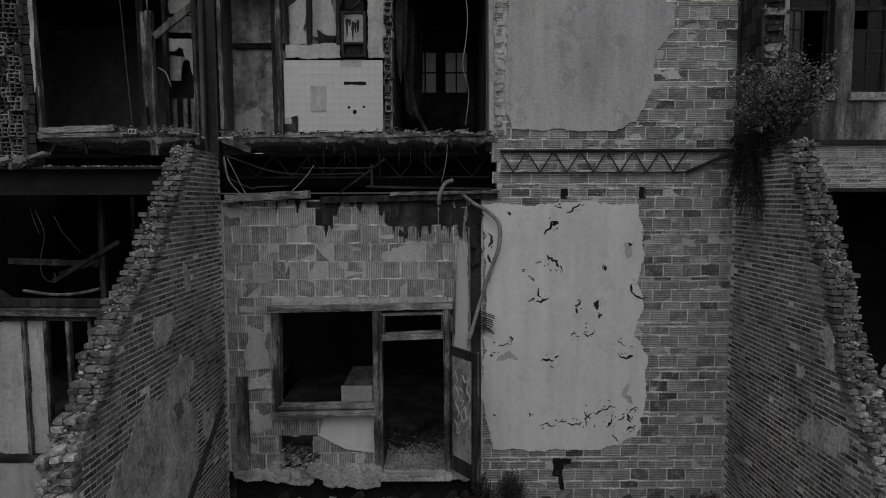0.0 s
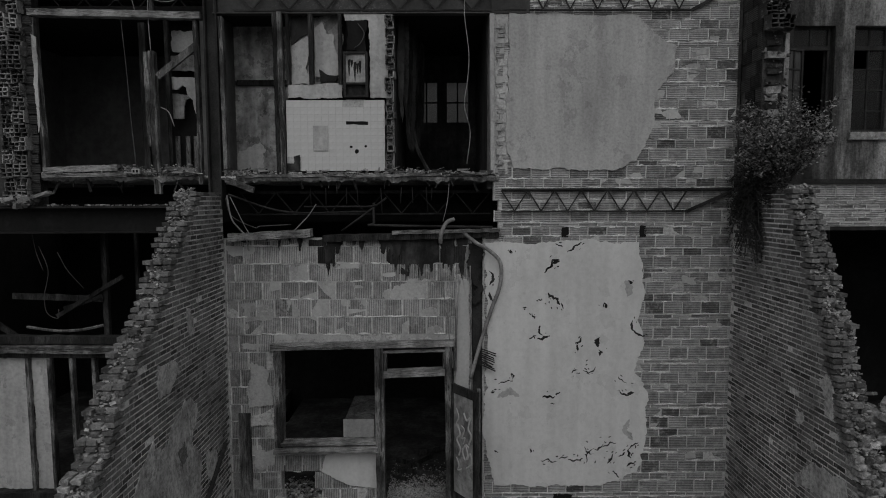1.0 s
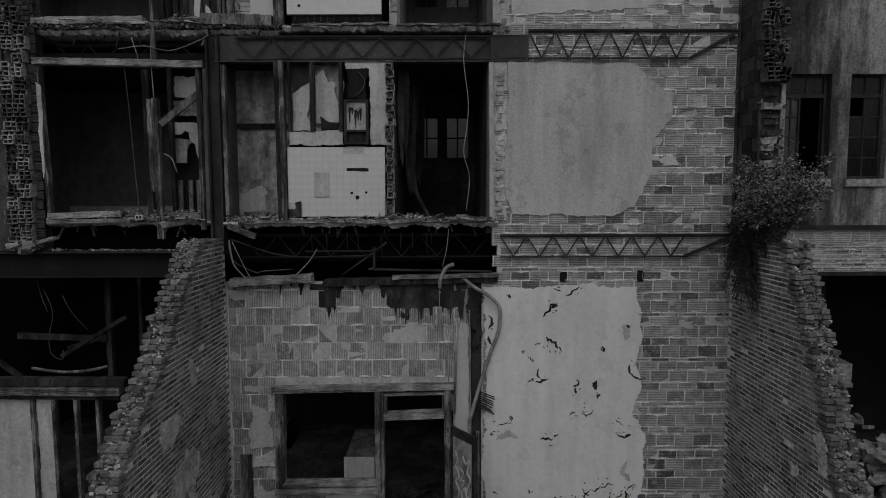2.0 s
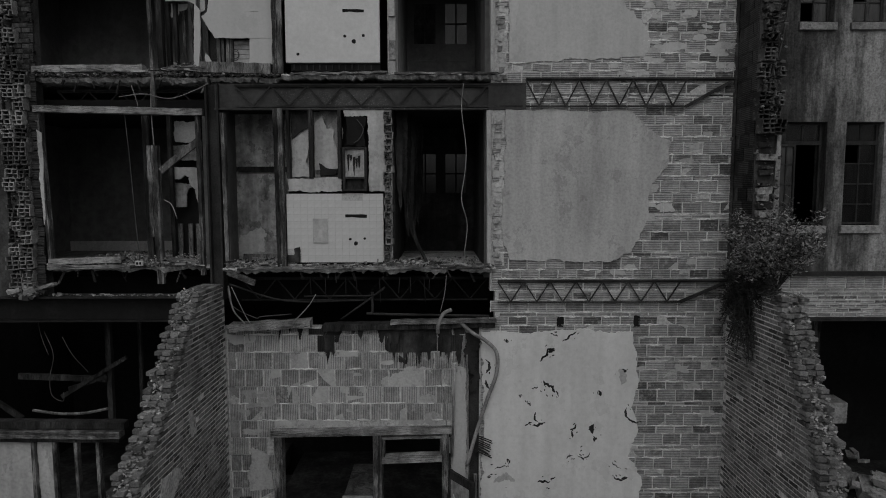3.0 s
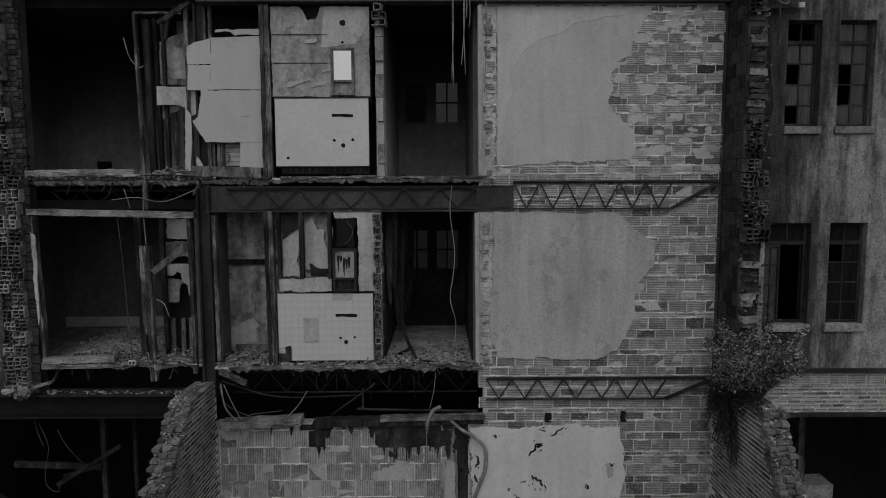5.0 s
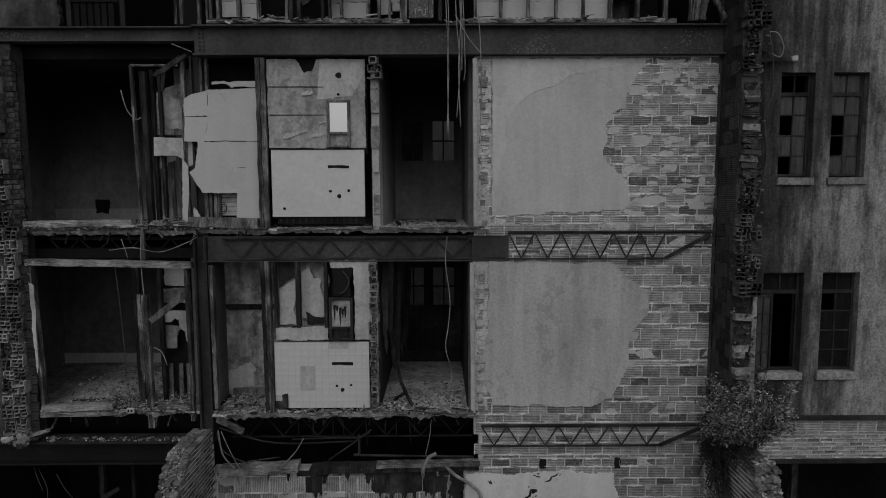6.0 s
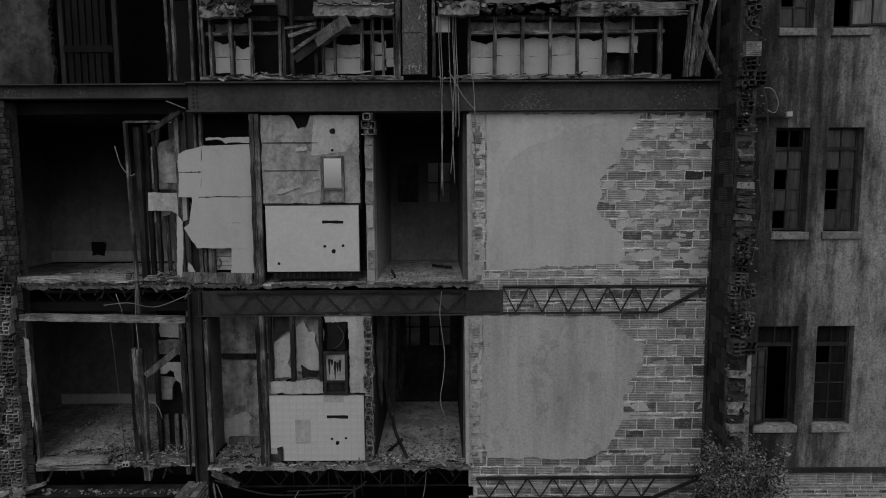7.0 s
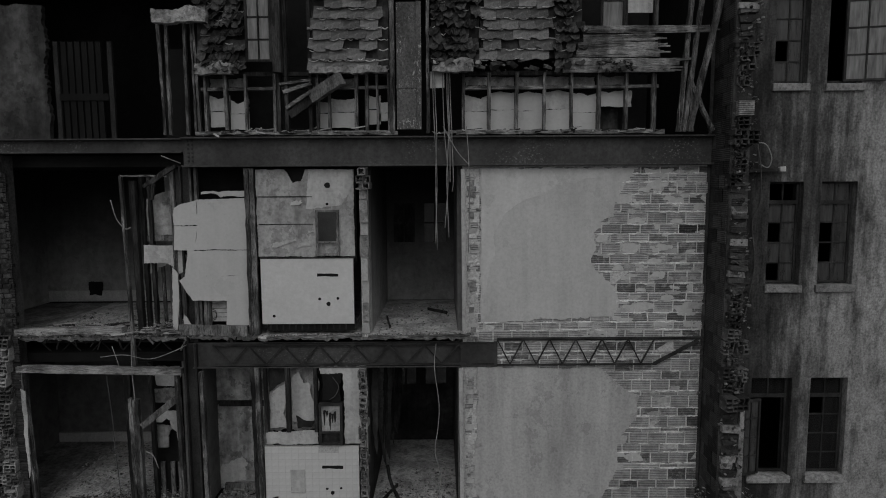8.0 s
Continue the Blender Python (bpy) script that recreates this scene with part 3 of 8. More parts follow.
part("flange", bm_boxes((-9.0, -3.9, -0.08, 0.3, 4.93, 4.96), bevel=0.003), M_RUST, g)
part("flange", bm_boxes((-9.0, -3.9, 0.02, 0.3, 4.53, 4.56), bevel=0.003), M_GIRDER, g)
bm = bm_boxes((-3.75, -3.58, 0.05, 0.07, 4.9, 8.3), (-3.77, -3.74, -0.04, 0.16, 4.9, 8.3), (-3.59, -3.56, -0.04, 0.16, 4.9, 8.3), bevel=0.003)
solid("steel_column", bm, M_RUST, "dark steel column standing between the bays", "column")
bm = bm_boxes((-3.72, -3.58, 0.12, 0.16, 8.3, 11.12), (-3.74, -3.71, 0.04, 0.22, 8.3, 11.12))
solid("steel_column", bm, M_RUST, "dark steel column standing between the bays", "column")
bm = bm_boxes((0.37, 0.52, 0.02, 0.2, -0.5, 4.5), j=0.004)
solid("steel_column", bm, M_RUST, "rusted stanchion beside the shop doorway", "column")
# black beam, so the void reads as shade
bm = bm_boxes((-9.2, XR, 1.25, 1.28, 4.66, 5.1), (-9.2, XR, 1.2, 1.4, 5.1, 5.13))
solid("steel_beam", bm, M_BLACK, "beam in the void under the floor, painted black as unlit", "beam")


def truss(x0, x1, z0, z1, bays, y, tail, label):
    t = thing("bar_joist", label, "joist", (x0, y, z0))
    part("chord", bm_boxes((x0, x1, y - 0.03, y + 0.0, z1 - 0.028, z1), (x0, x1, y - 0.012, y, z1 - 0.05, z1 - 0.028)), M_RUST, t, "angle steel top chord")
    x2 = x1 - tail
    part("chord", bm_boxes((x0, x2, y - 0.03, y, z0, z0 + 0.024)), M_RUST, t, "angle steel bottom chord")
    s = (x2 - x0) / bays
    for i in range(bays):
        a = x0 + i * s
        part("brace", bm_stick((a, y - 0.012, z1 - 0.03), (a + s / 2, y - 0.012, z0 + 0.02), 0.02, 0.02, 0.001, 1), M_RUST, t)
        part("brace", bm_stick((a + s / 2, y - 0.012, z0 + 0.02), (a + s, y - 0.012, z1 - 0.03), 0.02, 0.02, 0.001, 1), M_RUST, t)
    if tail:
        part("brace", bm_stick((x2, y - 0.015, z0 + 0.012), (x1 - 0.05, y - 0.015, z1 - 0.06), 0.05, 0.03, 0.002, 2), M_RUST, t, "slanting end bar")


truss(0.82, 4.5, 4.84, 5.215, 7, -0.04, 0.75, "rusted steel bar joist against the block wall")
truss(1.24, 4.5, 7.93, 8.385, 6, -0.04, 0.75, "rusted steel bar joist against the block wall")
truss(-3.3, 1.2, 7.94, 8.3, 8, -0.0, 0.0, "rusted steel bar joist before the floor beam")
truss(-6.3, -3.8, 7.98, 8.28, 5, 0.4, 0.0, "rusted steel bar joist under a broken floor")
truss(-3.45, 0.7, 4.8, 5.2, 7, 0.5, 0.0, "rusted steel bar joist in the dark floor void")

# ---- broken brick side walls ----
COURSE = 0.0677


def unit_box(name, mat, sx, sy, sz, j, bev=0.004):
    bm = bmesh.new()
    B(bm, -sx / 2, sx / 2, -sy / 2, sy / 2, -sz / 2, sz / 2, j)
    return mesh_of(name, bm, mat)


BRICKS = [unit_box("brick", M_BRICK, 0.1, 0.197, 0.049, 0.0012) for _ in range(5)]
BRICKS_SOOT = [unit_box("brick", M_BRICK_SOOT, 0.1, 0.197, 0.049, 0.005) for _ in range(5)]
BRICKS_B = [unit_box("brick", M_BRICK_BROKEN, 0.1, 0.2, 0.056, 0.015) for _ in range(9)]


def edge_at(profile, z):
    if z >= profile[0][1]:
        return profile[0][0]
    for (a, b), (c, d) in zip(profile, profile[1:]):
        if d <= z <= b:
            return a + (c - a) * (b - z) / (b - d)
    return profile[-1][0]


def brick_wall(name, x, side, thick, profile, ztop, label, seed):
    rr = random.Random(seed)
    core = bmesh.new()
    bricks = []
    n = int((ztop - GROUND + 0.1) / COURSE)
    for k in range(n):
        z = GROUND - 0.1 + (k + 0.5) * COURSE
        end = edge_at(profile, z) + rr.uniform(-0.07, 0.05)
        xa, xb = sorted((x - side * 0.0035, x + side * (thick - 0.01)))
        if k < n - 1:
            B(core, xa, xb, end + 0.2, -0.002, z - COURSE / 2, z + COURSE / 2, 0.0006)
        head = k % 7 == 5
        ln = 0.098 if head else 0.203
        y = -0.005 - (ln * 0.5 if k % 2 else 0) - rr.uniform(0, 0.015)
        while y > end + 0.04:
            l = min(ln, y - end)
            if l > 0.03 and rr.random() > 0.012:
                broken = y - ln < end + 0.12
                bricks.append((x + side * (0.0437 + rr.uniform(-0.0025, 0.0012)), y - l / 2, z, l / 0.203, broken))
            y -= ln + 0.0105
        w = 0.112
        i = 1
        while (i + 0.6) * w < thick:
            ye = end + rr.uniform(-0.05, 0.08)
            for q in range(12 if k == n - 1 else 3):
                l = rr.uniform(0.09, 0.203)
                if ye + l > 0:
                    break
                bricks.append((x + side * (0.05 + i * w), ye + l / 2, z + rr.uniform(-0.005, 0.005), l / 0.203, True))
                ye += l + 0.012
            i += 1
    wall = solid(name, core, M_JOINT, label, "wall", "structure")
    bricks.sort(key=lambda b: (not b[4], b[1]))
    for bx, by, bz, l, broken in bricks[:300]:
        piece("brick", rr.choice(BRICKS_B if broken and rr.random() < 0.9 else BRICKS), wall, (bx, by, bz), (1, l, 1), (rr.uniform(-0.08, 0.08) if broken else 0, rr.uniform(-0.06, 0.06) if broken else 0, rr.uniform(-0.14, 0.14) if broken else 0))
    verts, faces = [], []
    for bx, by, bz, l, broken in bricks[300:]:
        o = len(verts)
        verts += [(bx + u * 0.05 + rr.uniform(-0.0008, 0.0008), by + v * 0.1 * l + rr.uniform(-0.003, 0.003), bz + w * 0.0245 + rr.uniform(-0.003, 0.003)) for w in (-1, 1) for v in (-1, 1) for u in (-1, 1)]
        faces += [[o + i for i in q] for q in ((0, 1, 5, 4), (1, 3, 7, 5), (3, 2, 6, 7), (2, 0, 4, 6), (4, 5, 7, 6), (2, 3, 1, 0))]
    me = bpy.data.meshes.new("brickwork")
    me.from_pydata(verts, [], faces)
    me.materials.append(M_BRICK_ISLE)
    ob = new("brickwork", me)
    ob.parent = wall
    ob["kind"] = "stuff"
    bm = bmesh.new()

    def clod(q):
        z = q.uniform(GROUND, ztop)
        return (x + side * q.uniform(0.03, thick - 0.04), edge_at(profile, z) + q.uniform(0.0, 0.16), z + q.uniform(-0.02, 0.03))
    rubble(bm, clod, 5200, 0.05, seed + 5)
    rubble(bm, lambda q: (x + side * q.uniform(0.03, thick - 0.03), q.uniform(profile[0][0], 0), ztop - 0.1 + q.uniform(0, 0.05)), 300, 0.07, seed + 6)
    clods = part("mortar_clods", bm, M_CLOD, wall, "crumbling mortar on the broken edge")
    clods["kind"] = "stuff"
    return wall


left_profile = [(-1.04, 5.11), (-1.86, 4.27), (-2.40, 3.62), (-2.87, 3.29), (-3.31, 2.92), (-3.64, 2.4), (-4.0, 2.12), (-4.16, 1.76), (-4.8, 0.6), (-5.4, -0.7)]
right_profile = [(-1.54, 5.14), (-1.99, 4.29), (-2.14, 3.97), (-2.43, 3.52), (-2.6, 2.91), (-2.79, 2.58), (-2.95, 2.25), (-3.11, 1.93), (-3.34, 1.66), (-3.9, 0.6), (-4.5, -0.7)]
lw = brick_wall("wall_14", XL, -1, 0.32, left_profile, 5.2, "broken brick side wall sloping down in ragged steps", 21)
rw = brick_wall("wall_15", XR, 1, 0.37, right_profile, 5.2, "broken brick side wall sloping down in ragged steps", 22)

# parging left on the brick
for k, line in enumerate(([(-4.3, -0.5), (-3.62, 1.35), (-3.04, 1.85), (-2.6, 2.2), (-2.35, 1.95), (-2.1, 2.2), (-1.69, 2.4), (-1.27, 2.21), (-1.5, 1.74), (-1.2, 1.4), (-1.25, 0.7), (-1.35, -0.55)],
                          [(-2.4, 3.05), (-1.99, 3.0), (-1.78, 2.8), (-2.12, 2.62), (-2.43, 2.66)], [(-0.99, 1.4), (-0.62, 1.22), (-0.58, 0.78), (-0.95, 0.95)], [(-1.5, 3.6), (-1.3, 3.45), (-1.3, 3.2), (-1.5, 3.3)])):
    part("render_patch", bm_sheet(line, XL + 0.016, -0.025, 0.035, 0.06, 5 + k, "x"), M_PARGE, lw, "smeared pale grey render left on the brick")
part("bare_spot", bm_sheet([(-1.95, 1.75), (-1.75, 1.85), (-1.65, 1.6), (-1.85, 1.5)], XL + 0.019, -0.01, 0.03, 0.05, 15, "x"), M_BRICK, lw, "bare dark brick showing through the render")
for k, line in enumerate(([(-1.89, 1.38), (-2.2, 1.65), (-2.49, 1.76), (-2.91, 1.78), (-2.96, 1.53), (-2.74, 1.37), (-2.41, 1.39), (-1.98, 1.27)], [(-2.34, 2.85), (-2.48, 2.93), (-2.6, 2.73), (-2.62, 2.41), (-2.48, 2.46)],
                          [(-1.86, 2.25), (-2.03, 2.29), (-2.04, 2.17), (-1.92, 2.13)], [(-2.2, 1.95), (-2.35, 1.98), (-2.33, 1.82), (-2.22, 1.82)])):
    part("render_patch", bm_sheet(line, XR - 0.016, 0.025, 0.03, 0.06, 25 + k, "x"), M_PARGE, rw, "smeared pale grey render left on the brick")
bm = bm_stick((XL + 0.05, -2.6, -0.2), (XL + 0.06, -0.35, 1.25), 0.06, 0.03, 0.004)
solid("iron_bar", bm, M_RUST, "rusted flat bar leaning on the brick wall", "bar")

# stub of hollow tile wall above the brick wall, its end broken off
def hollow_mesh(cols, rows, cw, ch, seed, mat=M_TILE_HOLLOW):
    """Broken end of a hollow clay block: webs round open cells."""
    rr = random.Random(seed)
    bm = bmesh.new()
    w, h, d, t = cols * cw, rows * ch, 0.2, 0.017
    for i in range(cols + 1):
        x = -w / 2 + i * cw
        for k in range(rows):
            if rr.random() < 0.9:
                z = -h / 2 + k * ch
                B(bm, x - t / 2, x + t / 2, -d / 2 + rr.uniform(-0.02, 0.05), d / 2, z, z + ch, 0.004)
    for k in range(rows + 1):
        z = -h / 2 + k * ch
        for i in range(cols):
            if rr.random() < 0.92:
                x = -w / 2 + i * cw
                B(bm, x, x + cw, -d / 2 + rr.uniform(-0.02, 0.05), d / 2, z - t / 2, z + t / 2, 0.004)
    B(bm, -w / 2, w / 2, d / 2 - 0.01, d / 2, -h / 2, h / 2)
    return mesh_of("hollow_tile", bm, mat)


HOLLOW = [hollow_mesh(1, 1, 0.1, 0.1, 300 + s) for s in range(4)]
HOLLOW_WIDE = [hollow_mesh(2, 3, 0.09, 0.066, 310 + s) for s in range(7)]

HOLLOW_SOOT = [hollow_mesh(2, 3, 0.085, 0.066, 330 + s, M_TILE_SOOT) for s in range(7)]


def hollow_end(parent, x0, x1, y, z0, z1, seed, keep=0.9, wild=0.08):
    rr = random.Random(seed)
    wide = x1 - x0 > 0.2
    pw, ph = (0.188, 0.205) if wide else (0.104, 0.104)
    z = z0
    while z < z1:
        x = x0 + rr.uniform(-0.06, 0.04) * (1 if wide else 0.5)
        push = rr.uniform(-wild, wild)
        while x < x1 - (0.1 if wide else 0):
            if rr.random() < keep:
                piece("hollow_tile", rr.choice((HOLLOW_SOOT if x0 > 4 else HOLLOW_WIDE) if wide else HOLLOW), parent, (x + pw / 2, y + push + rr.uniform(-0.03, 0.03), z + ph / 2), (rr.uniform(0.85, 1.05), 1, rr.uniform(0.85, 1.05)), (rr.uniform(-0.1, 0.1), rr.uniform(-0.06, 0.06), rr.uniform(-0.12, 0.12)))
            x += pw
        z += ph
    bm = bmesh.new()
    rubble(bm, lambda q: (q.uniform(x0, x1), y + q.uniform(-0.1, 0.02), q.uniform(z0, z1)), int((z1 - z0) * 70), 0.05, seed + 3)
    ob = part("mortar_clods", bm, M_RUBBLE_DARK, parent, "crumbling mortar between the tiles")
    ob["kind"] = "stuff"


bm = bm_boxes((XR + 0.04, XR + 0.32, -0.62, 0.0, 5.15, 15.4))
stub = solid("wall_16", bm, M_MORTAR_DARK, "stub of hollow clay tile wall with a broken end", "wall", "structure")
hollow_end(stub, 4.6, 4.86, -0.68, 7.45, 9.25, 31)
hollow_end(stub, 4.58, 4.86, -0.6, 10.75, 11.75, 32)
hollow_end(stub, 4.6, 4.84, -0.6, 12.2, 12.75, 33)
for z0, z1, s in ((5.2, 7.45, 1), (9.2, 10.8, 2), (12.9, 15.0, 3)):
    rr = random.Random(s)
    z = z0
    while z < z1:
        h = rr.uniform(0.05, 0.13)
        part("block", bm_boxes((4.6 + rr.uniform(-0.02, 0.03), 4.82 + rr.uniform(-0.03, 0.06), -0.68 + rr.uniform(-0.07, 0.08), -0.4, z, z + h - 0.012), j=0.018), rr.choice((M_CRUST, M_CONCRETE, M_MORTAR_DARK) if s == 1 else (M_RUBBLE_DARK, M_MORTAR_DARK, M_CONCRETE, M_BLOCK_DARK)), stub)
        z += h
bm = bmesh.new()
rubble(bm, lambda q: (q.uniform(4.56, 4.9), -0.7 + q.uniform(-0.06, 0.06), q.uniform(5.2, 15)), 520, 0.055, 8)
clods = part("mortar_clods", bm, M_RUBBLE_DARK, stub, "crumbling mortar on the broken end")
clods["kind"] = "stuff"
bm = bm_boxes((4.62, 4.84, -0.72, -0.5, 11.78, 11.98), j=0.006)
part("block", bm, M_BLOCK_H, stub, "pale sound clay block")
part("edge_strip", bm_boxes((4.865, 4.95, -0.62, -0.05, 5.6, 7.45), j=0.02), M_CONCRETE, stub, "pale plaster edge")
rr = random.Random(77)
me = unit_box("block", M_BLOCK_DARK, 0.02, 0.285, 0.19, 0.005)
z = 5.25
k = 0
while z < 15:
    for y in ((-0.16, -0.46) if k % 2 else (-0.3, -0.53)):
        piece("block", me, stub, (XR + 0.034, y, z + 0.1), (1, 1.0 if y > -0.5 else 0.45, 1))
    z += 0.203
    k += 1

# dark mortar strip drawn as the corner's shadow line
part("edge_strip", bm_boxes((XR - 0.025, XR + 0.028, -0.014, 0.0, 5.04, 15.0), j=0.006), M_MORTAR_DARK, stub, "dark strip painting the shadow line in the wall corner")

# stub at the other edge of the ruin
bm = bm_boxes((-6.88, -6.45, -0.02, 0.25, 4.97, 11.3))
stub2 = solid("wall_17", bm, M_MORTAR_DARK, "ragged end of a hollow clay tile wall", "wall", "structure")
hollow_end(stub2, -6.86, -6.5, -0.06, 5.0, 8.35, 41, 0.93, 0.03)
hollow_end(stub2, -6.9, -6.64, -0.08, 8.5, 11.2, 43, 0.95, 0.03)
part("bedding", bm_boxes((-6.68, -6.44, -0.045, -0.02, 8.5, 11.2), j=0.006), M_DIM_PLASTER, stub2, "smoked mortar between the bricks")
for k in range(33):
    for q in range(2):
        piece("brick", R.choice(BRICKS_SOOT), stub2, (-6.62 + q * 0.125 + (0.03 if k % 2 else 0) + R.uniform(-0.01, 0.01), 0.0 + R.uniform(-0.01, 0.01), 8.55 + k * 0.079), (1.08, 0.62, 1.25))
bm = bmesh.new()
rubble(bm, lambda q: (q.uniform(-6.85, -6.45), q.uniform(-0.2, 0.0), 4.97 + q.uniform(0.0, 0.14)), 50, 0.14, 3)
solid("rubble", bm, M_RUBBLE, "pale mortar rubble on the girder end", "rubble", "stuff")
rr = random.Random(9)
me = unit_box("block", M_BLOCK_DARK, 0.2, 0.03, 0.14, 0.006)
for k in range(40):
    piece("block", me, stub2, (-6.45, -0.03, 5.1 + k * 0.15), (rr.uniform(0.6, 0.85), 1, 0.95))

# ---- plaster on the block walls ----
white_line = [(0.56, 4.36), (1.3, 4.34), (1.95, 4.4), (3.02, 4.36), (3.13, 3.56), (3.01, 3.11), (3.15, 2.74), (2.98, 2.28), (3.21, 1.91), (3.19, 1.07), (3.06, 0.6), (2.46, 0.36), (0.73, 0.38), (0.53, 1.27), (0.62, 2.6)]
plaster2_line = [(0.93, 7.9), (2.9, 7.88), (3.3, 7.5), (3.54, 7.4), (3.5, 7.0), (3.24, 6.73), (3.21, 6.19), (2.95, 5.64), (2.63, 5.5), (1.01, 5.53), (0.9, 5.83)]
plaster3_line = [(0.97, 11.07), (3.44, 11.06), (3.3, 10.9), (3.18, 10.7), (3.08, 10.5), (3.08, 10.3), (2.85, 10.22), (2.75, 10.05), (2.8, 9.8), (2.7, 9.6), (2.85, 9.4), (3.1, 9.2), (3.2, 8.95), (3.1, 8.72), (0.98, 8.62)]
part("plaster", bm_sheet(white_line, -0.032, 0.035, 0.022, 0.05, 11), M_WHITE, WALLS["wall_1"], "broad white plaster coat with gouges")
part("plaster", bm_sheet(plaster2_line, -0.03, 0.033, 0.018, 0.05, 12), M_PLASTER, WALLS["wall_2"], "streaked grey plaster coat")
part("plaster", bm_sheet(plaster3_line, -0.016, 0.02, 0.02, 0.05, 13), M_PLASTER_PALE, WALLS["wall_3"], "grey plaster coat crumbling at its edge")
part("plaster", bm_sheet([(0.99, 11.05), (3.2, 11.04), (2.95, 10.93), (2.65, 10.9), (2.45, 10.82), (2.15, 10.8), (2.0, 10.66), (1.7, 10.58), (1.35, 10.35), (1.18, 10.0), (1.2, 9.7), (1.08, 9.3), (1.1, 8.75), (0.99, 8.66)], -0.022, 0.01, 0.012, 0.05, 14), M_SKIM, WALLS["wall_3"], "paler top skim of plaster")


def gouges(parent, spots, seed, front):
    """Wandering scrapes and holes knocked in the plaster, with flecks beside them."""
    rr = random.Random(seed)
    for x, z, w, h, tilt in spots:
        bm = bmesh.new()
        long, wide = max(w, h) * 1.2, min(w, h)
        if h > w:
            tilt += math.pi / 2
        ca, sa = math.cos(tilt), math.sin(tilt)
        put = lambda u, v: (x + u * ca - v * sa, z + u * sa + v * ca)
        n = max(6, int(long / 0.018))
        kink, k0 = rr.uniform(-0.9, 0.9), rr.uniform(0, 99)
        up, lo = [], []
        for i in range(n + 1):
            t = i / n
            c = long * (0.3 * kink * math.sin(math.pi * t) + 0.2 * noise.noise((t * 3.0 + k0, seed, 0)))
            r = wide * 0.5 * (math.sin(math.pi * t) ** 0.6 * (0.45 + 0.9 * abs(noise.noise((t * 5.0 + k0, 3, seed))) + rr.uniform(0, 0.35)) + 0.04)
            up.append(put((t - 0.5) * long, c + r))
            lo.append(put((t - 0.5) * long, c - r))
        sheet(bm, up + lo[::-1], front, 0.02, 0.0015, 0.02, seed)
        for q in range(rr.randint(1, 4)):
            u, v = rr.uniform(-0.7, 0.7) * long, rr.gauss(0, 0.4) * long
            e = rr.uniform(0.006, 0.016)
            sheet(bm, [put(u + e * rr.uniform(0.6, 2.4) * math.cos(a), v + e * rr.uniform(0.4, 1.0) * math.sin(a)) for a in (0, 1.1, 2.2, 3.2, 4.3, 5.3)], front - 0.001, 0.02, 0.001, 0.02, seed + q)
        part("gouge", bm, M_GRIME, parent, "dark gouge in the plaster")


gouges(WALLS["wall_1"], [(1.62, 4.0, 0.28, 0.05, 0.75), (1.7, 4.05, 0.1, 0.07, 0.4), (1.62, 3.53, 0.1, 0.05, -0.6), (1.7, 3.44, 0.18, 0.06, -0.9), (1.8, 3.34, 0.1, 0.03, -1.2), (1.45, 3.45, 0.06, 0.03, 0),
    (1.48, 2.95, 0.04, 0.16, 0.2), (1.5, 2.82, 0.16, 0.05, 0.3), (1.36, 2.84, 0.07, 0.03, 0.5), (1.35, 3.2, 0.08, 0.03, -0.7), (2.4, 2.75, 0.11, 0.14, 0), (2.42, 2.58, 0.04, 0.1, 0.1), (2.07, 2.78, 0.12, 0.04, 0.7), (2.05, 2.66, 0.04, 0.1, 0.2),
    (2.28, 2.3, 0.16, 0.025, 0.6), (2.2, 2.25, 0.12, 0.025, -0.6), (2.02, 2.27, 0.1, 0.03, 0.5), (2.85, 1.92, 0.2, 0.04, -0.3), (2.93, 1.9, 0.1, 0.06, 0.4), (2.78, 2.12, 0.16, 0.025, -0.7), (1.6, 1.86, 0.18, 0.05, 0.1), (1.75, 1.9, 0.06, 0.03, 0.7),
    (2.98, 3.0, 0.05, 0.2, 0.35), (3.05, 2.88, 0.16, 0.04, -0.4), (1.62, 0.8, 0.22, 0.03, -0.15), (1.85, 0.84, 0.14, 0.025, 0.2), (2.05, 0.8, 0.2, 0.03, 0.1), (2.3, 0.86, 0.03, 0.22, -0.3), (2.27, 0.97, 0.16, 0.03, -0.6), (2.42, 1.02, 0.16, 0.03, 0.4),
    (2.6, 1.06, 0.2, 0.03, 0.3), (2.62, 0.82, 0.04, 0.16, -0.5), (2.8, 0.9, 0.12, 0.03, 0.7), (2.95, 0.9, 0.05, 0.14, 0.2), (3.0, 1.03, 0.16, 0.03, 0.6), (2.72, 0.55, 0.14, 0.03, -0.8), (2.96, 0.7, 0.12, 0.04, 0.3), (0.9, 2.1, 0.2, 0.02, 0.1),
    (0.7, 1.95, 0.05, 0.04, 0), (1.0, 2.2, 0.03, 0.1, 0.3), (0.98, 4.22, 0.04, 0.06, 0), (0.64, 3.8, 0.06, 0.2, 0), (0.66, 3.5, 0.05, 0.14, 0.3), (2.0, 4.27, 0.24, 0.04, 0.7), (1.75, 4.3, 0.1, 0.03, -0.3), (2.9, 3.72, 0.05, 0.05, 0),
    (1.2, 3.3, 0.03, 0.03, 0), (2.5, 3.35, 0.05, 0.09, 0.2), (0.75, 0.95, 0.04, 0.03, 0), (1.32, 0.95, 0.03, 0.04, 0.5)], 50, -0.0345)
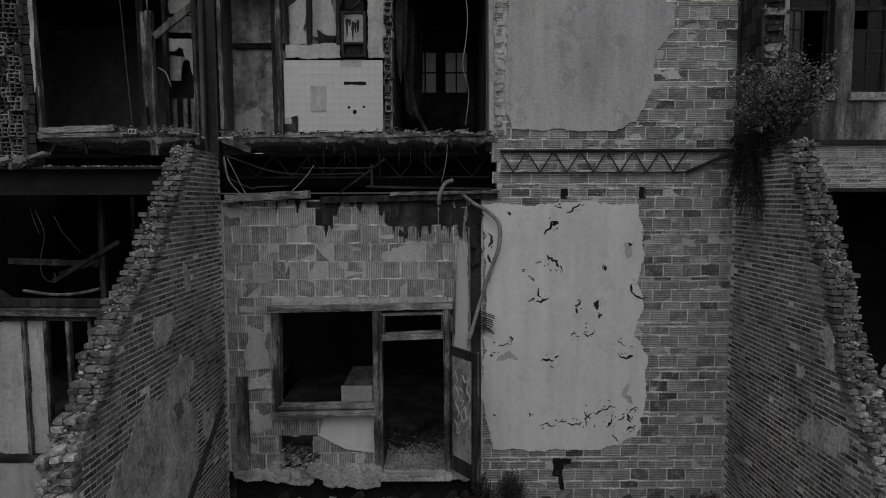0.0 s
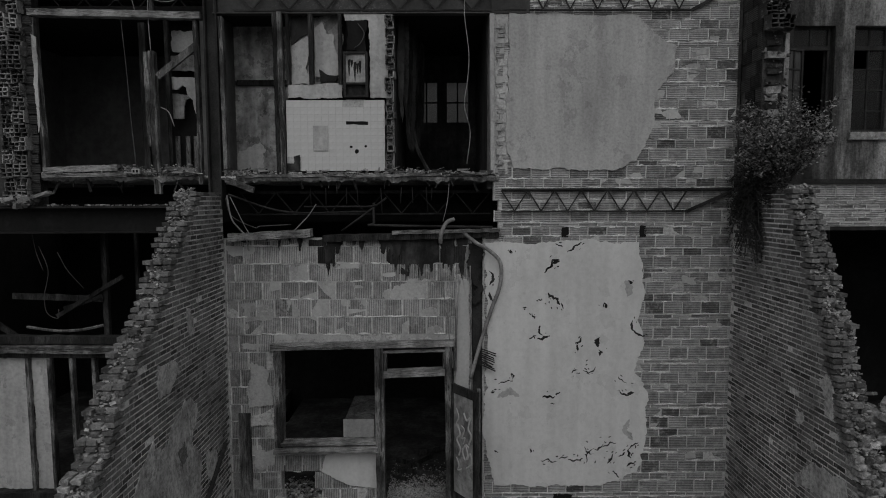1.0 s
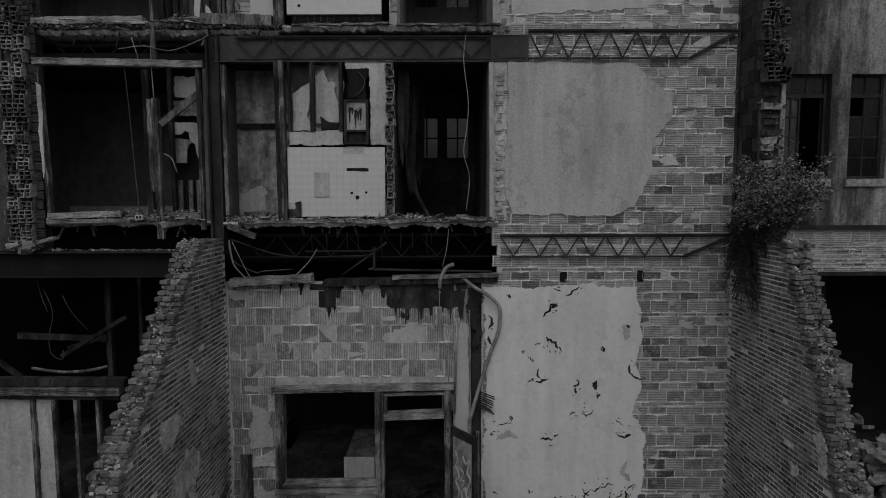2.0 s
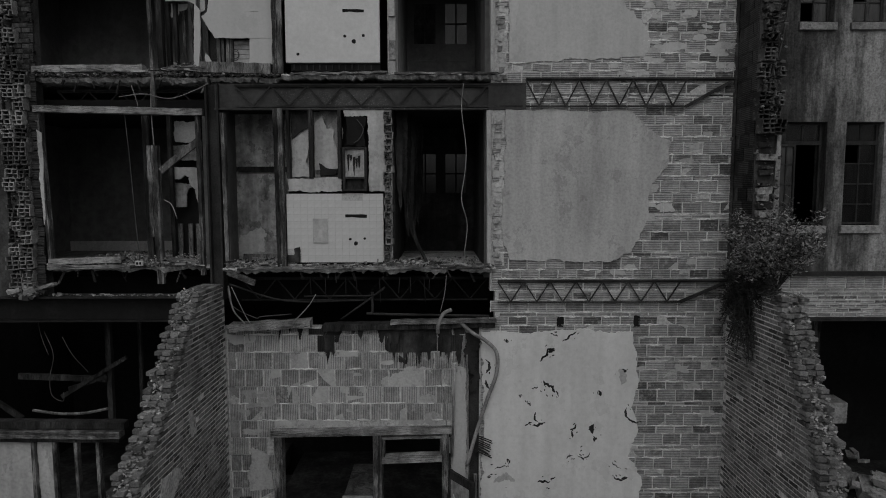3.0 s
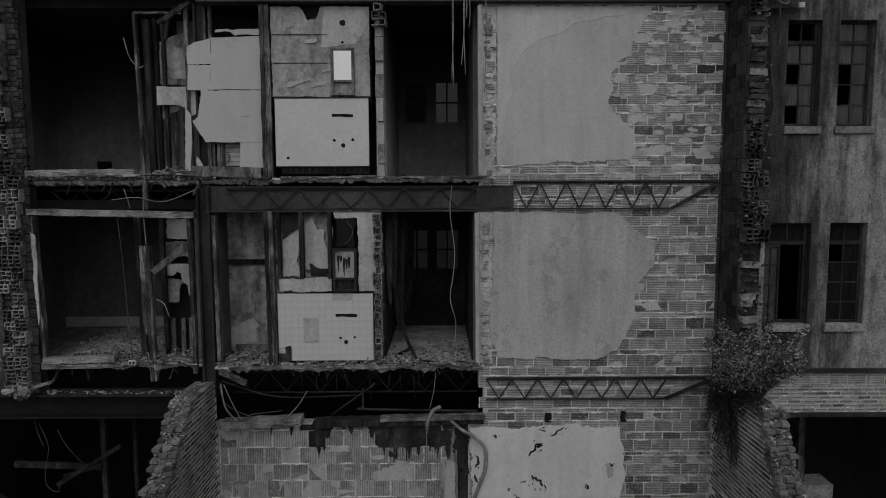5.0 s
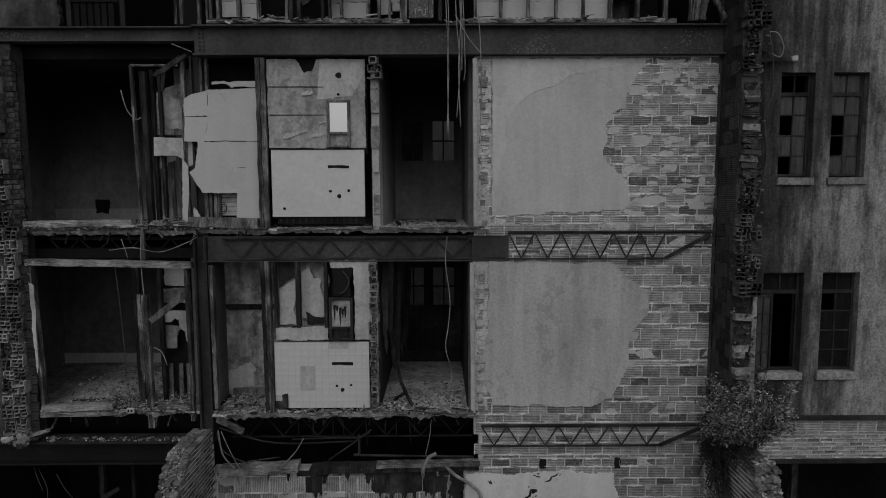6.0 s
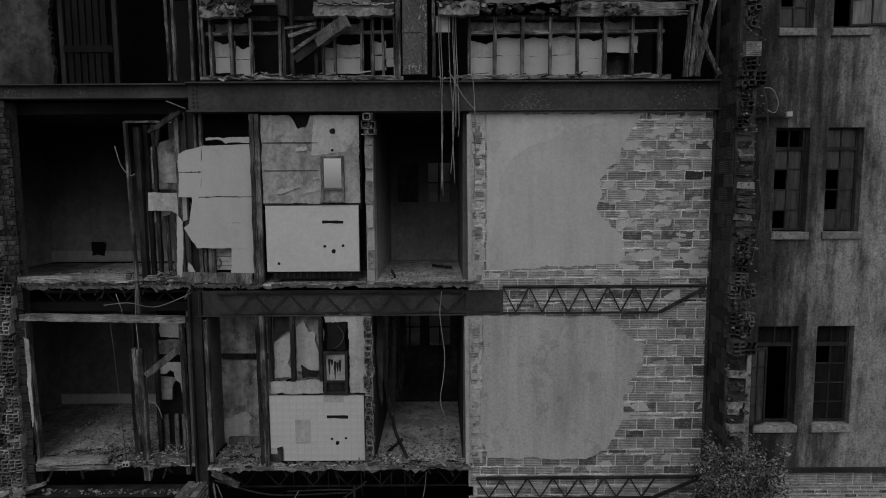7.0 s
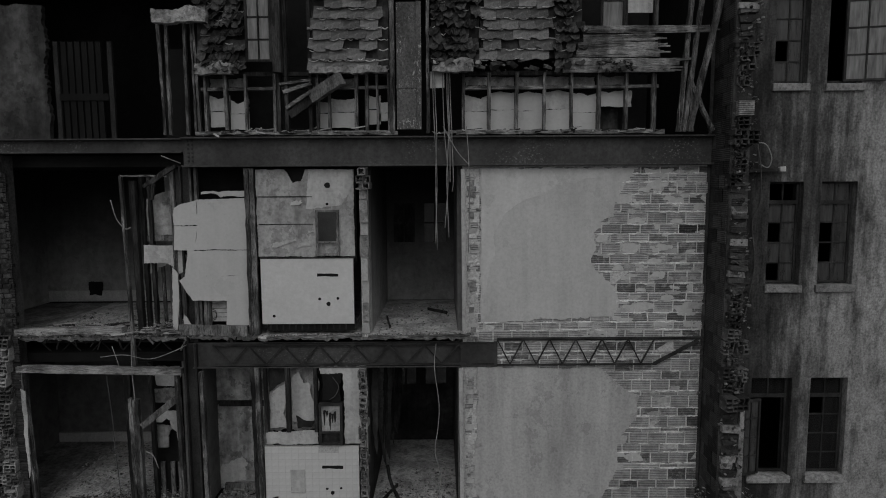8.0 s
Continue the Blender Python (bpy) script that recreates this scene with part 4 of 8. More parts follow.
gouges(WALLS["wall_1"], [(2.82, 3.62, 0.16, 0.22, 0.1), (2.95, 1.3, 0.12, 0.3, 0.2), (0.95, 1.85, 0.3, 0.16, 0)], 55, -0.0338)
for ob in [o for o in WALLS["wall_1"].children if o.name.startswith("gouge")][-3:]:
    ob.data.materials[0] = M_PLASTER
    ob["label"] = "shallow grey scar in the plaster"


# ---- clay blocks, each its own piece ----
def block_mesh(w, h, mat):
    bm = bmesh.new()
    B(bm, -w / 2, w / 2, -0.007, 0.02, -h / 2, h / 2, 0.004)
    return mesh_of("block", bm, mat)


def lay(parent, x0, x1, z0, z1, covers, heights, width, mat, y, seed, holes=(), tar=(), dark_zone=()):
    rr = random.Random(seed)
    kinds = {h: [block_mesh(width - 0.022, h - 0.022, mat) for _ in range(3)] for h in set(heights)}
    zone_blocks = [block_mesh(width - 0.022, heights[0] - 0.022, M_BLOCK_DARKER) for _ in range(2)]
    tarred = [block_mesh(width - 0.022, heights[0] - 0.022, M_BLOCK_TAR) for _ in range(2)]
    z, k = z0, 0
    verts, faces = [], []

    def lip(p, q, t, across):
        """A ragged bead of mortar from p to q."""
        n = max(3, int(math.hypot(q[0] - p[0], q[1] - p[1]) / 0.03))
        for i in range(n + 1):
            f = i / n
            u, v = p[0] + (q[0] - p[0]) * f + rr.uniform(-0.003, 0.003), p[1] + (q[1] - p[1]) * f + rr.uniform(-0.003, 0.003)
            e = t * rr.uniform(0.45, 1.3)
            du, dv = (e, 0) if across else (0, e)
            o = len(verts)
            verts.extend(((u - du, y - 0.004, v - dv), (u, y - 0.016 - rr.uniform(0, 0.004), v), (u + du, y - 0.004, v + dv)))
            if i:
                faces.extend(((o - 3, o - 2, o + 1, o), (o - 2, o - 1, o + 2, o + 1)))
    while z < z1 - 0.03:
        h = heights[k % len(heights)]
        x = x0 - (width * (0.5 if k % 2 else 0.02) + rr.uniform(-0.03, 0.03))
        while x < x1 - 0.02:
            a, b = max(x, x0), min(x + width, x1)
            hh = min(h, z1 - z)
            cx, cz = (a + b) / 2, z + hh / 2
            hid = any(all(inside(px, pz, c) for px in (a - 0.03, b + 0.03) for pz in (z - 0.03, z + h + 0.03)) for c in covers)
            hole = any(q[0] < cx < q[1] and q[2] < cz < q[3] for q in holes)
            if b - a > 0.05 and not hid and not hole:
                dark = any(inside(cx, cz, c) for c in dark_zone) and h == heights[0] and rr.random() < 0.7
                piece("block", rr.choice(zone_blocks if dark else tarred if any(inside(cx, cz, c) for c in tar) else kinds[h]), parent, (cx, y + rr.uniform(-0.006, 0.006), cz), ((b - a) / width, 1, hh / h), (rr.uniform(-0.012, 0.012), rr.uniform(-0.006, 0.006), rr.uniform(-0.012, 0.012)))
                if not any(inside(cx, cz, c) for c in list(tar) + list(covers)) and b - a > 0.12:
                    if rr.random() < 0.75:
                        lip((a, z + 0.01), (a + rr.uniform(-0.008, 0.008), z + hh - 0.01), rr.uniform(0.006, 0.011), True)
                    if rr.random() < 0.6:
                        f0, f1 = sorted((rr.random(), rr.random()))
                        if f1 - f0 > 0.25:
                            lip((a + (b - a) * f0, z), (a + (b - a) * f1, z), rr.uniform(0.006, 0.012), False)
            x += width
        z += h
        k += 1
    me = bpy.data.meshes.new("mortar_lips")
    me.from_pydata(verts, [], faces)
    me.materials.append(M_LIP)
    ob = new("mortar_lips", me)
    ob.parent = parent
    ob["kind"], ob["label"] = "stuff", "pale beads of mortar round the blocks"


H1 = (0.2, 0.13, 0.2, 0.14, 0.07)
lay(WALLS["wall_1"], 0.55, XR, -0.5, 5.02, [white_line], H1, 0.302, M_BLOCK_H, 0.0, 61, [(0.4, 0.8, 4.45, 5.1), (1.66, 1.98, -0.02, 0.2), (1.78, 1.9, 4.44, 4.62), (3.02, 3.12, 4.45, 4.62)])
# blocks towards the corner are mostly laid in a darker tone
lay(WALLS["wall_2"], 0.72, XR, 5.04, 8.13, [plaster2_line], (0.19, 0.14, 0.2, 0.08), 0.302, M_BLOCK_H, 0.0, 62, dark_zone=[[(4.15, 8.2), (4.6, 8.2), (4.6, 5.0), (4.2, 5.0), (4.3, 7.0)]])
lay(WALLS["wall_3"], 0.75, XR, 8.15, 11.08, [plaster3_line], (0.15, 0.19, 0.13), 0.302, M_BLOCK_H, 0.0, 63, dark_zone=[[(3.7, 8.1), (4.6, 8.1), (4.6, 11.2), (4.25, 11.2), (4.2, 9.6), (3.9, 9.0)]])
wall4_holes = [(-2.86, -1.1, 1.0, 2.8), (-1.2, 0.1, 0.0, 2.8), (-2.76, -2.08, 0.0, 0.73)]
left_render = [(-2.6, 4.0), (-2.05, 4.05), (-2.0, 3.9), (-1.75, 3.75), (-1.75, 3.2), (-1.55, 2.8), (-2.65, 2.8), (-2.6, 3.4)]
lay(WALLS["wall_4"], XL + 0.03, 0.34, 0.04, 4.42, [], (0.285,), 0.292, M_BLOCK_V, 0.02, 64, wall4_holes, [[(-1.0, 4.45), (0.1, 4.45), (0.1, 4.05), (-0.85, 4.05), (-1.0, 4.1)], [(-2.2, 4.45), (-1.9, 4.45), (-1.9, 4.1), (-2.1, 4.1)]])
W4 = WALLS["wall_4"]
part("render_patch", bm_sheet(left_render, 0.0115, 0.04, 0.035, 0.07, 21), M_PLASTER, W4, "grey render peeling off the blocks")
part("render_patch", bm_sheet([(-1.05, 3.6), (-0.6, 3.8), (-0.3, 3.75), (-0.15, 3.5), (-0.02, 3.3), (-0.05, 2.8), (-0.8, 2.8), (-0.75, 3.05), (-0.5, 3.15), (-1.0, 3.3)], 0.0115, 0.04, 0.03, 0.07, 22), M_PLASTER, W4)
part("render_patch", bm_sheet([(-1.95, 1.0), (-1.18, 1.0), (-1.18, 0.33), (-1.6, 0.38), (-1.75, 0.45), (-2.1, 0.62), (-2.05, 0.8)], -0.016, 0.04, 0.012, 0.07, 23), M_WHITE, W4, "pale render below the window")
part("render_patch", bm_sheet([(-3.3, 1.55), (-2.9, 1.6), (-2.84, 1.4), (-3.35, 1.38)], -0.03, 0.05, 0.02, 0.06, 24), M_MORTAR_PALE, W4, "pale smear of mortar")
part("render_patch", bm_sheet([(-3.2, 2.45), (-2.9, 2.3), (-2.86, 1.75), (-3.25, 1.7)], -0.01, 0.04, 0.03, 0.06, 25), M_PLASTER, W4)
part("render_patch", bm_sheet([(-3.2, 0.95), (-2.86, 1.0), (-2.85, 0.75), (-3.1, 0.6)], -0.01, 0.04, 0.03, 0.06, 26), M_PLASTER, W4)
part("panel", bm_sheet([(0.08, 1.9), (0.33, 1.85), (0.34, 2.7), (0.3, 3.3), (0.33, 3.7), (0.2, 3.85), (0.1, 3.6)], -0.01, 0.03, 0.02, 0.03, 77), M_PLASTER_PALE, W4, "pale plaster strip beside the doorway")
# black sheets on the face take the place of the dark inside holes
for n, (x0, x1, z0, z1) in enumerate(((1.6, 1.85, -0.05, 0.2), (1.79, 1.89, 4.44, 4.6), (3.03, 3.12, 4.44, 4.62))):
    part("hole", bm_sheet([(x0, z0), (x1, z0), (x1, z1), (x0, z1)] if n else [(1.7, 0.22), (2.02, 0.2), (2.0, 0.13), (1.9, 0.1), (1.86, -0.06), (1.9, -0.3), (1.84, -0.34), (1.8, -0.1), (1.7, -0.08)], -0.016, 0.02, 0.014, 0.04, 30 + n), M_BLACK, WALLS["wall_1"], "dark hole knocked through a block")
part("stain", bm_sheet([(-1.06, 4.43), (0.1, 4.43), (0.1, 3.8), (-0.3, 3.78), (-0.85, 3.86), (-1.0, 4.1)], 0.0165, 0.003, 0.03, 0.06, 27), M_GRIME, W4, "black tar run into the joints")
rr = random.Random(207)
for x, l, w in [(-1.93, 0.6, 0.1), (-1.84, 0.48, 0.08), (-1.78, 0.24, 0.12), (0.2, 0.75, 0.09)] + [(rr.uniform(-1.05, 0.05), rr.uniform(0.15, 0.72), rr.uniform(0.025, 0.1)) for _ in range(34)] + [(rr.uniform(-3.3, -1.2), rr.uniform(0.06, 0.2), rr.uniform(0.02, 0.07)) for _ in range(12)]:
    part("stain", bm_sheet([(x - w, 4.43), (x + w, 4.43), (x + w * 0.6, 4.43 - l * 0.4), (x + w * 0.3, 4.43 - l * 0.75), (x, 4.43 - l), (x - w * 0.35, 4.43 - l * 0.7), (x - w * 0.5, 4.43 - l * 0.35)], 0.0035 + rr.uniform(0, 0.003), 0.02, 0.01, 0.03, int(rr.uniform(0, 999))), rr.choice((M_GRIME, M_GRIME, M_CHAR)), W4, "black tar running down the blocks")
# band above the neighbour's opening
lay(WALLS["wall_6"], 4.9, 8.6, 5.06, 5.26, [], (0.19,), 0.302, M_BLOCK_H, -0.04, 65)
lay(WALLS["wall_6"], 4.9, 8.2, 4.61, 5.06, [], (0.0677,), 0.212, M_BLOCK_H, -0.04, 66)

# ---- mortar squeezed out of the joints, and islands of plaster ----
def ridges(parent, x0, x1, z0, z1, covers, heights, y, seed, chance=0.6):
    rr = random.Random(seed)
    bm = bmesh.new()
    z, k = z0, 0
    while z < z1 - 0.03:
        x = x0 + rr.uniform(0, 0.2)
        while x < x1 - 0.15:
            l = rr.uniform(0.12, 0.6)
            e = min(x + l, x1 - 0.02)
            if rr.random() < chance and not any(inside((x + e) / 2, z, c) for c in covers):
                n = max(3, int((e - x) / 0.025))
                up, lo = [], []
                for i in range(n + 1):
                    u = x + (e - x) * i / n
                    c = z + 0.012 * noise.noise((u * 9, z * 3, seed)) + rr.uniform(-0.004, 0.004)
                    t = (0.006 + 0.011 * rr.random()) * math.sin(math.pi * (i + 0.3) / (n + 0.6))
                    up.append(bm.verts.new((u, y - 0.012 - rr.uniform(0, 0.006), c + t)))
                    lo.append(bm.verts.new((u, y - 0.012 - rr.uniform(0, 0.006), c - t)))
                b0 = [bm.verts.new((v.co.x, y + 0.006, v.co.z + 0.003)) for v in up]
                b1 = [bm.verts.new((v.co.x, y + 0.006, v.co.z - 0.003)) for v in lo]
                for i in range(n):
                    bm.faces.new((up[i], up[i + 1], lo[i + 1], lo[i]))
                    bm.faces.new((b0[i], b0[i + 1], up[i + 1], up[i]))
                    bm.faces.new((lo[i], lo[i + 1], b1[i + 1], b1[i]))
            x = e + rr.uniform(0.02, 0.25)
        z += heights[k % len(heights)]
        k += 1
    ob = part("mortar_ridges", bm, M_LIP, parent, "pale mortar squeezed from the joints")
    ob["kind"] = "stuff"


ridges(WALLS["wall_1"], 0.8, XR, -0.5, 5.02, [white_line], H1, 0.0, 161)
ridges(WALLS["wall_2"], 0.75, XR, 5.04, 8.13, [plaster2_line], (0.19, 0.14, 0.2, 0.08), 0.0, 162, 0.7)
ridges(WALLS["wall_3"], 0.8, XR, 8.15, 11.08, [plaster3_line], (0.15, 0.19, 0.13), 0.0, 163, 0.8)
ridges(WALLS["wall_4"], XL + 0.15, 0.05, 2.9, 4.4, [[(-1.1, 4.5), (0.2, 4.5), (0.2, 3.7), (-1.1, 3.7)], [(-2.05, 4.5), (-1.7, 4.5), (-1.7, 3.9), (-2.05, 3.9)]], (0.285,), 0.018, 164, 0.5)
ridges(WALLS["wall_4"], XL + 0.15, -2.9, 0.04, 2.9, [], (0.285,), 0.018, 165, 0.5)


def islands(parent, x0, x1, z0, z1, n, size, covers, y, seed, mats):
    rr = random.Random(seed)
    for k in range(n):
        x, z = x0 + (x1 - x0) * rr.random() ** 1.5, rr.uniform(z0, z1)
        if any(inside(x, z, c) for c in covers):
            continue
        s = size * rr.uniform(0.25, 1.0)
        hz = min(0.5 * s, 0.085) * rr.uniform(0.6, 1.3)
        m = 22
        pts = []
        for i in range(m):
            a = -2 * math.pi * i / m
            c, d = math.cos(a), math.sin(a)
            q = 1.0 + 0.75 * noise.noise((c * 1.1 + k * 7.1, d * 1.1, seed)) + 0.3 * noise.noise((c * 3 + k * 3.3, d * 3, seed))
            pts.append((x + s * q * math.copysign(abs(c) ** 0.6, c), z + hz * q * math.copysign(abs(d) ** 0.6, d)))
        front = y + 0.004 - rr.uniform(0.0, 0.006)
        part("plaster_patch", bm_sheet(pts, front, 0.02, 0.006, 0.02, seed + k), rr.choice(mats), parent)


islands(WALLS["wall_3"], 2.6, 4.45, 8.3, 11.0, 210, 0.13, [plaster3_line], -0.011, 171, (M_PLASTER_PALE, M_PLASTER_PALE, M_PLASTER))
islands(WALLS["wall_2"], 2.7, 4.4, 5.3, 7.85, 24, 0.16, [plaster2_line], -0.01, 271, (M_PLASTER_PALE, M_PLASTER))
islands(WALLS["wall_1"], 3.0, 4.3, 0.0, 4.6, 26, 0.13, [white_line], -0.01, 371, (M_PLASTER_PALE, M_PLASTER))
islands(WALLS["wall_4"], -3.4, 0.0, 2.85, 4.4, 26, 0.22, [left_render], 0.009, 471, (M_PLASTER, M_PLASTER_PALE))
islands(WALLS["wall_4"], -3.4, -2.9, 0.1, 2.8, 6, 0.2, [], 0.009, 571, (M_PLASTER, M_PLASTER_PALE))

# ---- ground storey, middle bay ----
sf = thing("shopfront_frame", "weathered timber frame of a shop window and doorway with a transom", "frame", (-1.4, 0, 0.05))
for p0, p1, w, d in (((-2.76, 0, 1.0), (-2.74, 0, 2.72), 0.13, 0.22), ((-1.12, -0.01, 0.06), (-1.13, -0.01, 2.76), 0.14, 0.24), ((0.0, -0.01, 0.06), (-0.02, -0.01, 2.74), 0.12, 0.24)):
    part("post", bm_stick(p0, p1, w, d, 0.008, 8), M_WOOD_UP, sf)
part("header", bm_stick((-2.85, -0.01, 2.71), (0.08, -0.01, 2.76), 0.09, 0.26, 0.008, 10), M_WOOD, sf)
part("sill", bm_stick((-2.82, -0.06, 1.03), (-1.16, -0.06, 1.05), 0.07, 0.3, 0.008, 8), M_WOOD, sf)
part("sill", bm_stick((-2.72, -0.02, 1.12), (-1.18, -0.02, 1.14), 0.06, 0.2, 0.006, 8), M_WOOD, sf)
part("transom_bar", bm_stick((-1.06, -0.01, 2.25), (-0.05, -0.01, 2.29), 0.1, 0.2, 0.008, 6), M_WOOD, sf)
part("transom_bar", bm_stick((-1.06, -0.01, 2.62), (-0.05, -0.01, 2.64), 0.045, 0.14, 0.005, 6), M_WOOD, sf)
part("trim", bm_stick((-1.03, 0.0, 2.3), (-1.03, 0.0, 2.62), 0.04, 0.12, 0.004, 3), M_WOOD_UP, sf)
part("trim", bm_stick((-0.09, 0.0, 2.3), (-0.09, 0.0, 2.62), 0.04, 0.12, 0.004, 3), M_WOOD_UP, sf)
part("threshold", bm_boxes((-1.1, 0.05, -0.22, 0.22, -0.06, 0.05), j=0.02), M_PARGE, sf, "broken concrete threshold")

# open door leaf, hinged at the post and swung outwards
dl = thing("open_door", "dark framed door standing open, its pale panel scrawled with graffiti", "door", (0.04, -0.1, 0.1))
h0, h1 = Vector((0.04, -0.12, 0.0)), Vector((0.41, -0.62, 0.0))
zz = lambda v, z: Vector((v.x, v.y, z))
along = lambda t: h0.lerp(h1, t)
for t, w in ((0.05, 0.07), (0.94, 0.09)):
    c = along(t)
    part("stile", bm_stick(zz(c, 0.12), zz(c, 2.12), w, 0.05, 0.004, 5), M_WOOD_DARK, dl)
for z, w in ((0.24, 0.24), (2.05, 0.14)):
    part("rail", bm_stick(zz(along(0.03), z), zz(along(0.98), z), w, 0.045, 0.003, 3), M_WOOD_DARK, dl)
pn = Vector((h1.y - h0.y, h0.x - h1.x, 0)).normalized()
bm = bmesh.new()
stick(bm, zz(along(0.08), 1.16), zz(along(0.9), 1.16), 1.7, 0.02, 0.001, 1)
panel = part("panel", bm, M_GYPSUM_DIRTY, dl, "pale plywood door panel")
bm = bmesh.new()
q = lambda t, z: zz(along(t), z) + (pn if pn.x < 0 else -pn) * 0.014
tube(bm, [q(0.5, 1.72), q(0.62, 1.62), q(0.75, 1.68), q(0.68, 1.5), q(0.8, 1.4), q(0.7, 1.25)], 0.016, 5)
tube(bm, [q(0.25, 1.5), q(0.35, 1.35), q(0.22, 1.25), q(0.36, 1.12), q(0.3, 1.0)], 0.014, 5)
tube(bm, [q(0.55, 1.2), q(0.45, 1.1), q(0.55, 0.98), q(0.66, 1.08), q(0.58, 1.22), q(0.7, 1.2)], 0.014, 5)
tube(bm, [q(0.2, 1.75), q(0.3, 1.62), q(0.2, 1.5), q(0.32, 1.42)], 0.011, 5)
tube(bm, [q(0.4, 1.5), q(0.52, 1.45), q(0.42, 1.3), q(0.55, 1.33), q(0.48, 1.22)], 0.011, 5)
tube(bm, [q(0.65, 1.0), q(0.75, 1.12), q(0.82, 0.98), q(0.7, 0.9), q(0.6, 0.85)], 0.011, 5)
tube(bm, [q(0.2, 0.95), q(0.3, 0.85), q(0.25, 0.75), q(0.42, 0.8)], 0.01, 5)
part("graffiti", bm, M_PLASTER_PALE, panel, "pale scrawl of paint, not readable")

# inside the shop
bx = thing("counter_box", "wooden box with a pale front end behind the window", "box", (-1.58, 1.2, 0.06))
part("body", bm_boxes((-1.85, -1.33, 0.85, 2.2, 0.7, 1.17), j=0.006, bevel=0.01), M_PAINTED, bx)
part("front_panel", bm_boxes((-1.86, -1.32, 0.82, 0.845, 0.72, 1.19), j=0.004), M_GYPSUM, bx, "pale painted end panel")
for x in (-1.8, -1.38):
    for y in (0.92, 2.1):
        part("leg", bm_boxes((x - 0.03, x + 0.03, y - 0.03, y + 0.03, 0.06, 0.7)), M_WOOD_DARK, bx)
rr = random.Random(4)
bm = bmesh.new()
rubble(bm, lambda r: (r.uniform(-1.05, -0.05), abs(r.gauss(0, 0.55)) - 0.08, 0.065 + r.uniform(0, 0.03)), 5200, 0.024, 12)
B(bm, -1.05, -0.03, -0.16, 0.55, 0.05, 0.068, 0.006)
solid("rubble", bm, M_CLOD, "fine pale plaster rubble over the shop floor", "rubble", "stuff")
for p0, p1 in (((-1.0, 1.6, 0.12), (-0.55, 1.35, 0.1)), ((-0.6, 1.9, 0.1), (0.1, 2.2, 0.13)), ((-0.9, 1.15, 0.1), (-0.3, 1.7, 0.14)), ((-1.0, 0.9, 0.1), (-0.75, 0.75, 0.12)), ((-0.95, 1.1, 0.12), (-0.2, 1.0, 0.1))):
    solid("board", bm_stick(p0, p1, 0.09, 0.03, 0.004), M_WOOD_DARK, "dark broken board lying on the floor", "board")
bm = bmesh.new()
rubble(bm, lambda r: (r.uniform(-2.74, -2.1), r.uniform(0.0, 0.6), 0.1 + r.uniform(0, 0.25) * (1 - abs(r.uniform(-1, 1)))), 600, 0.06, 13)
solid("rubble", bm, M_CLOD, "heap of dusty rubble in the hole under the window", "rubble", "stuff")

# lumps of concrete along the foot of the wall
rr = random.Random(14)
for k, (x0, x1, z0, z1) in enumerate(((-3.4, -2.9, -0.08, 0.06), (-2.9, -2.62, -0.1, 0.06), (-2.6, -2.25, -0.18, 0.05), (-2.22, -1.98, -0.05, 0.14), (-1.98, -1.62, -0.2, 0.12), (-1.6, -1.15, -0.22, 0.16), (-1.15, -1.0, -0.1, 0.1), (0.05, 0.35, -0.12, 0.04))):
    solid("concrete_lump", bm_sheet([(x0 - 0.06, z1), (x0 - 0.04, z0 + 0.05), (x0 + 0.3 * (x1 - x0), z0 + rr.uniform(-0.03, 0.04)), (x0 + 0.6 * (x1 - x0), z0), (x1 + 0.05, z0 + 0.04), (x1 + 0.06, z1)], -0.06 - rr.uniform(0, 0.1), 0.2, 0.022, 0.03, 14 + k), M_PARGE, "broken slab of concrete hanging at the wall foot", "lump", group="lumps along the wall foot")
bm = bm_boxes((XL + 0.1, 0.35, 0.03, 0.3, GROUND - 0.1, 0.02))
solid("baseboard", bm, M_SHADE_BLACK, "dark foundation under the shopfront", "foundation", "structure")
solid("timber_board", bm_boxes((-3.4, -3.22, -0.05, 0.01, 0.1, 1.62), j=0.015), M_WOOD_UP, "rough board standing against the wall", "board")
solid("timber_plank", bm_stick((-3.45, -0.06, 4.46), (-2.17, -0.05, 4.53), 0.12, 0.25, 0.02, 12), M_WOOD, "split plank lying on top of the wall", "plank")
solid("timber_plank", bm_stick((-2.0, 0.05, 4.44), (0.78, 0.04, 4.5), 0.1, 0.25, 0.014, 14), M_WOOD_DARK, "dark plank lying on top of the wall", "plank")
solid("timber_plank", bm_stick((-0.9, -0.02, 4.53), (0.8, -0.02, 4.56), 0.05, 0.2, 0.01, 10), M_WOOD_H, "dusty plank lying on top of the wall", "plank")

# pipes, hoses and wires about the void
def cable(name, label, pts, r, mat, cat="cable"):
    return solid(name, bm_tube(pts, r * 0.7 if cat == "cable" else r), mat, label, cat, smooth=True)


cable("hose", "thick pale bent hose hanging over the wall", [(0.08, -0.08, 4.74), (-0.05, -0.12, 4.68), (-0.13, -0.12, 4.5), (-0.14, -0.08, 4.36)], 0.032, M_CABLE, "hose")
cable("hose", "thick pale hose curving down the wall", [(0.2, -0.06, 4.55), (0.4, -0.12, 4.38), (0.62, -0.14, 4.25), (0.8, -0.13, 4.05), (0.8, -0.12, 3.7), (0.66, -0.12, 3.3), (0.5, -0.12, 2.8), (0.33, -0.14, 2.2)], 0.03, M_CABLE, "hose")
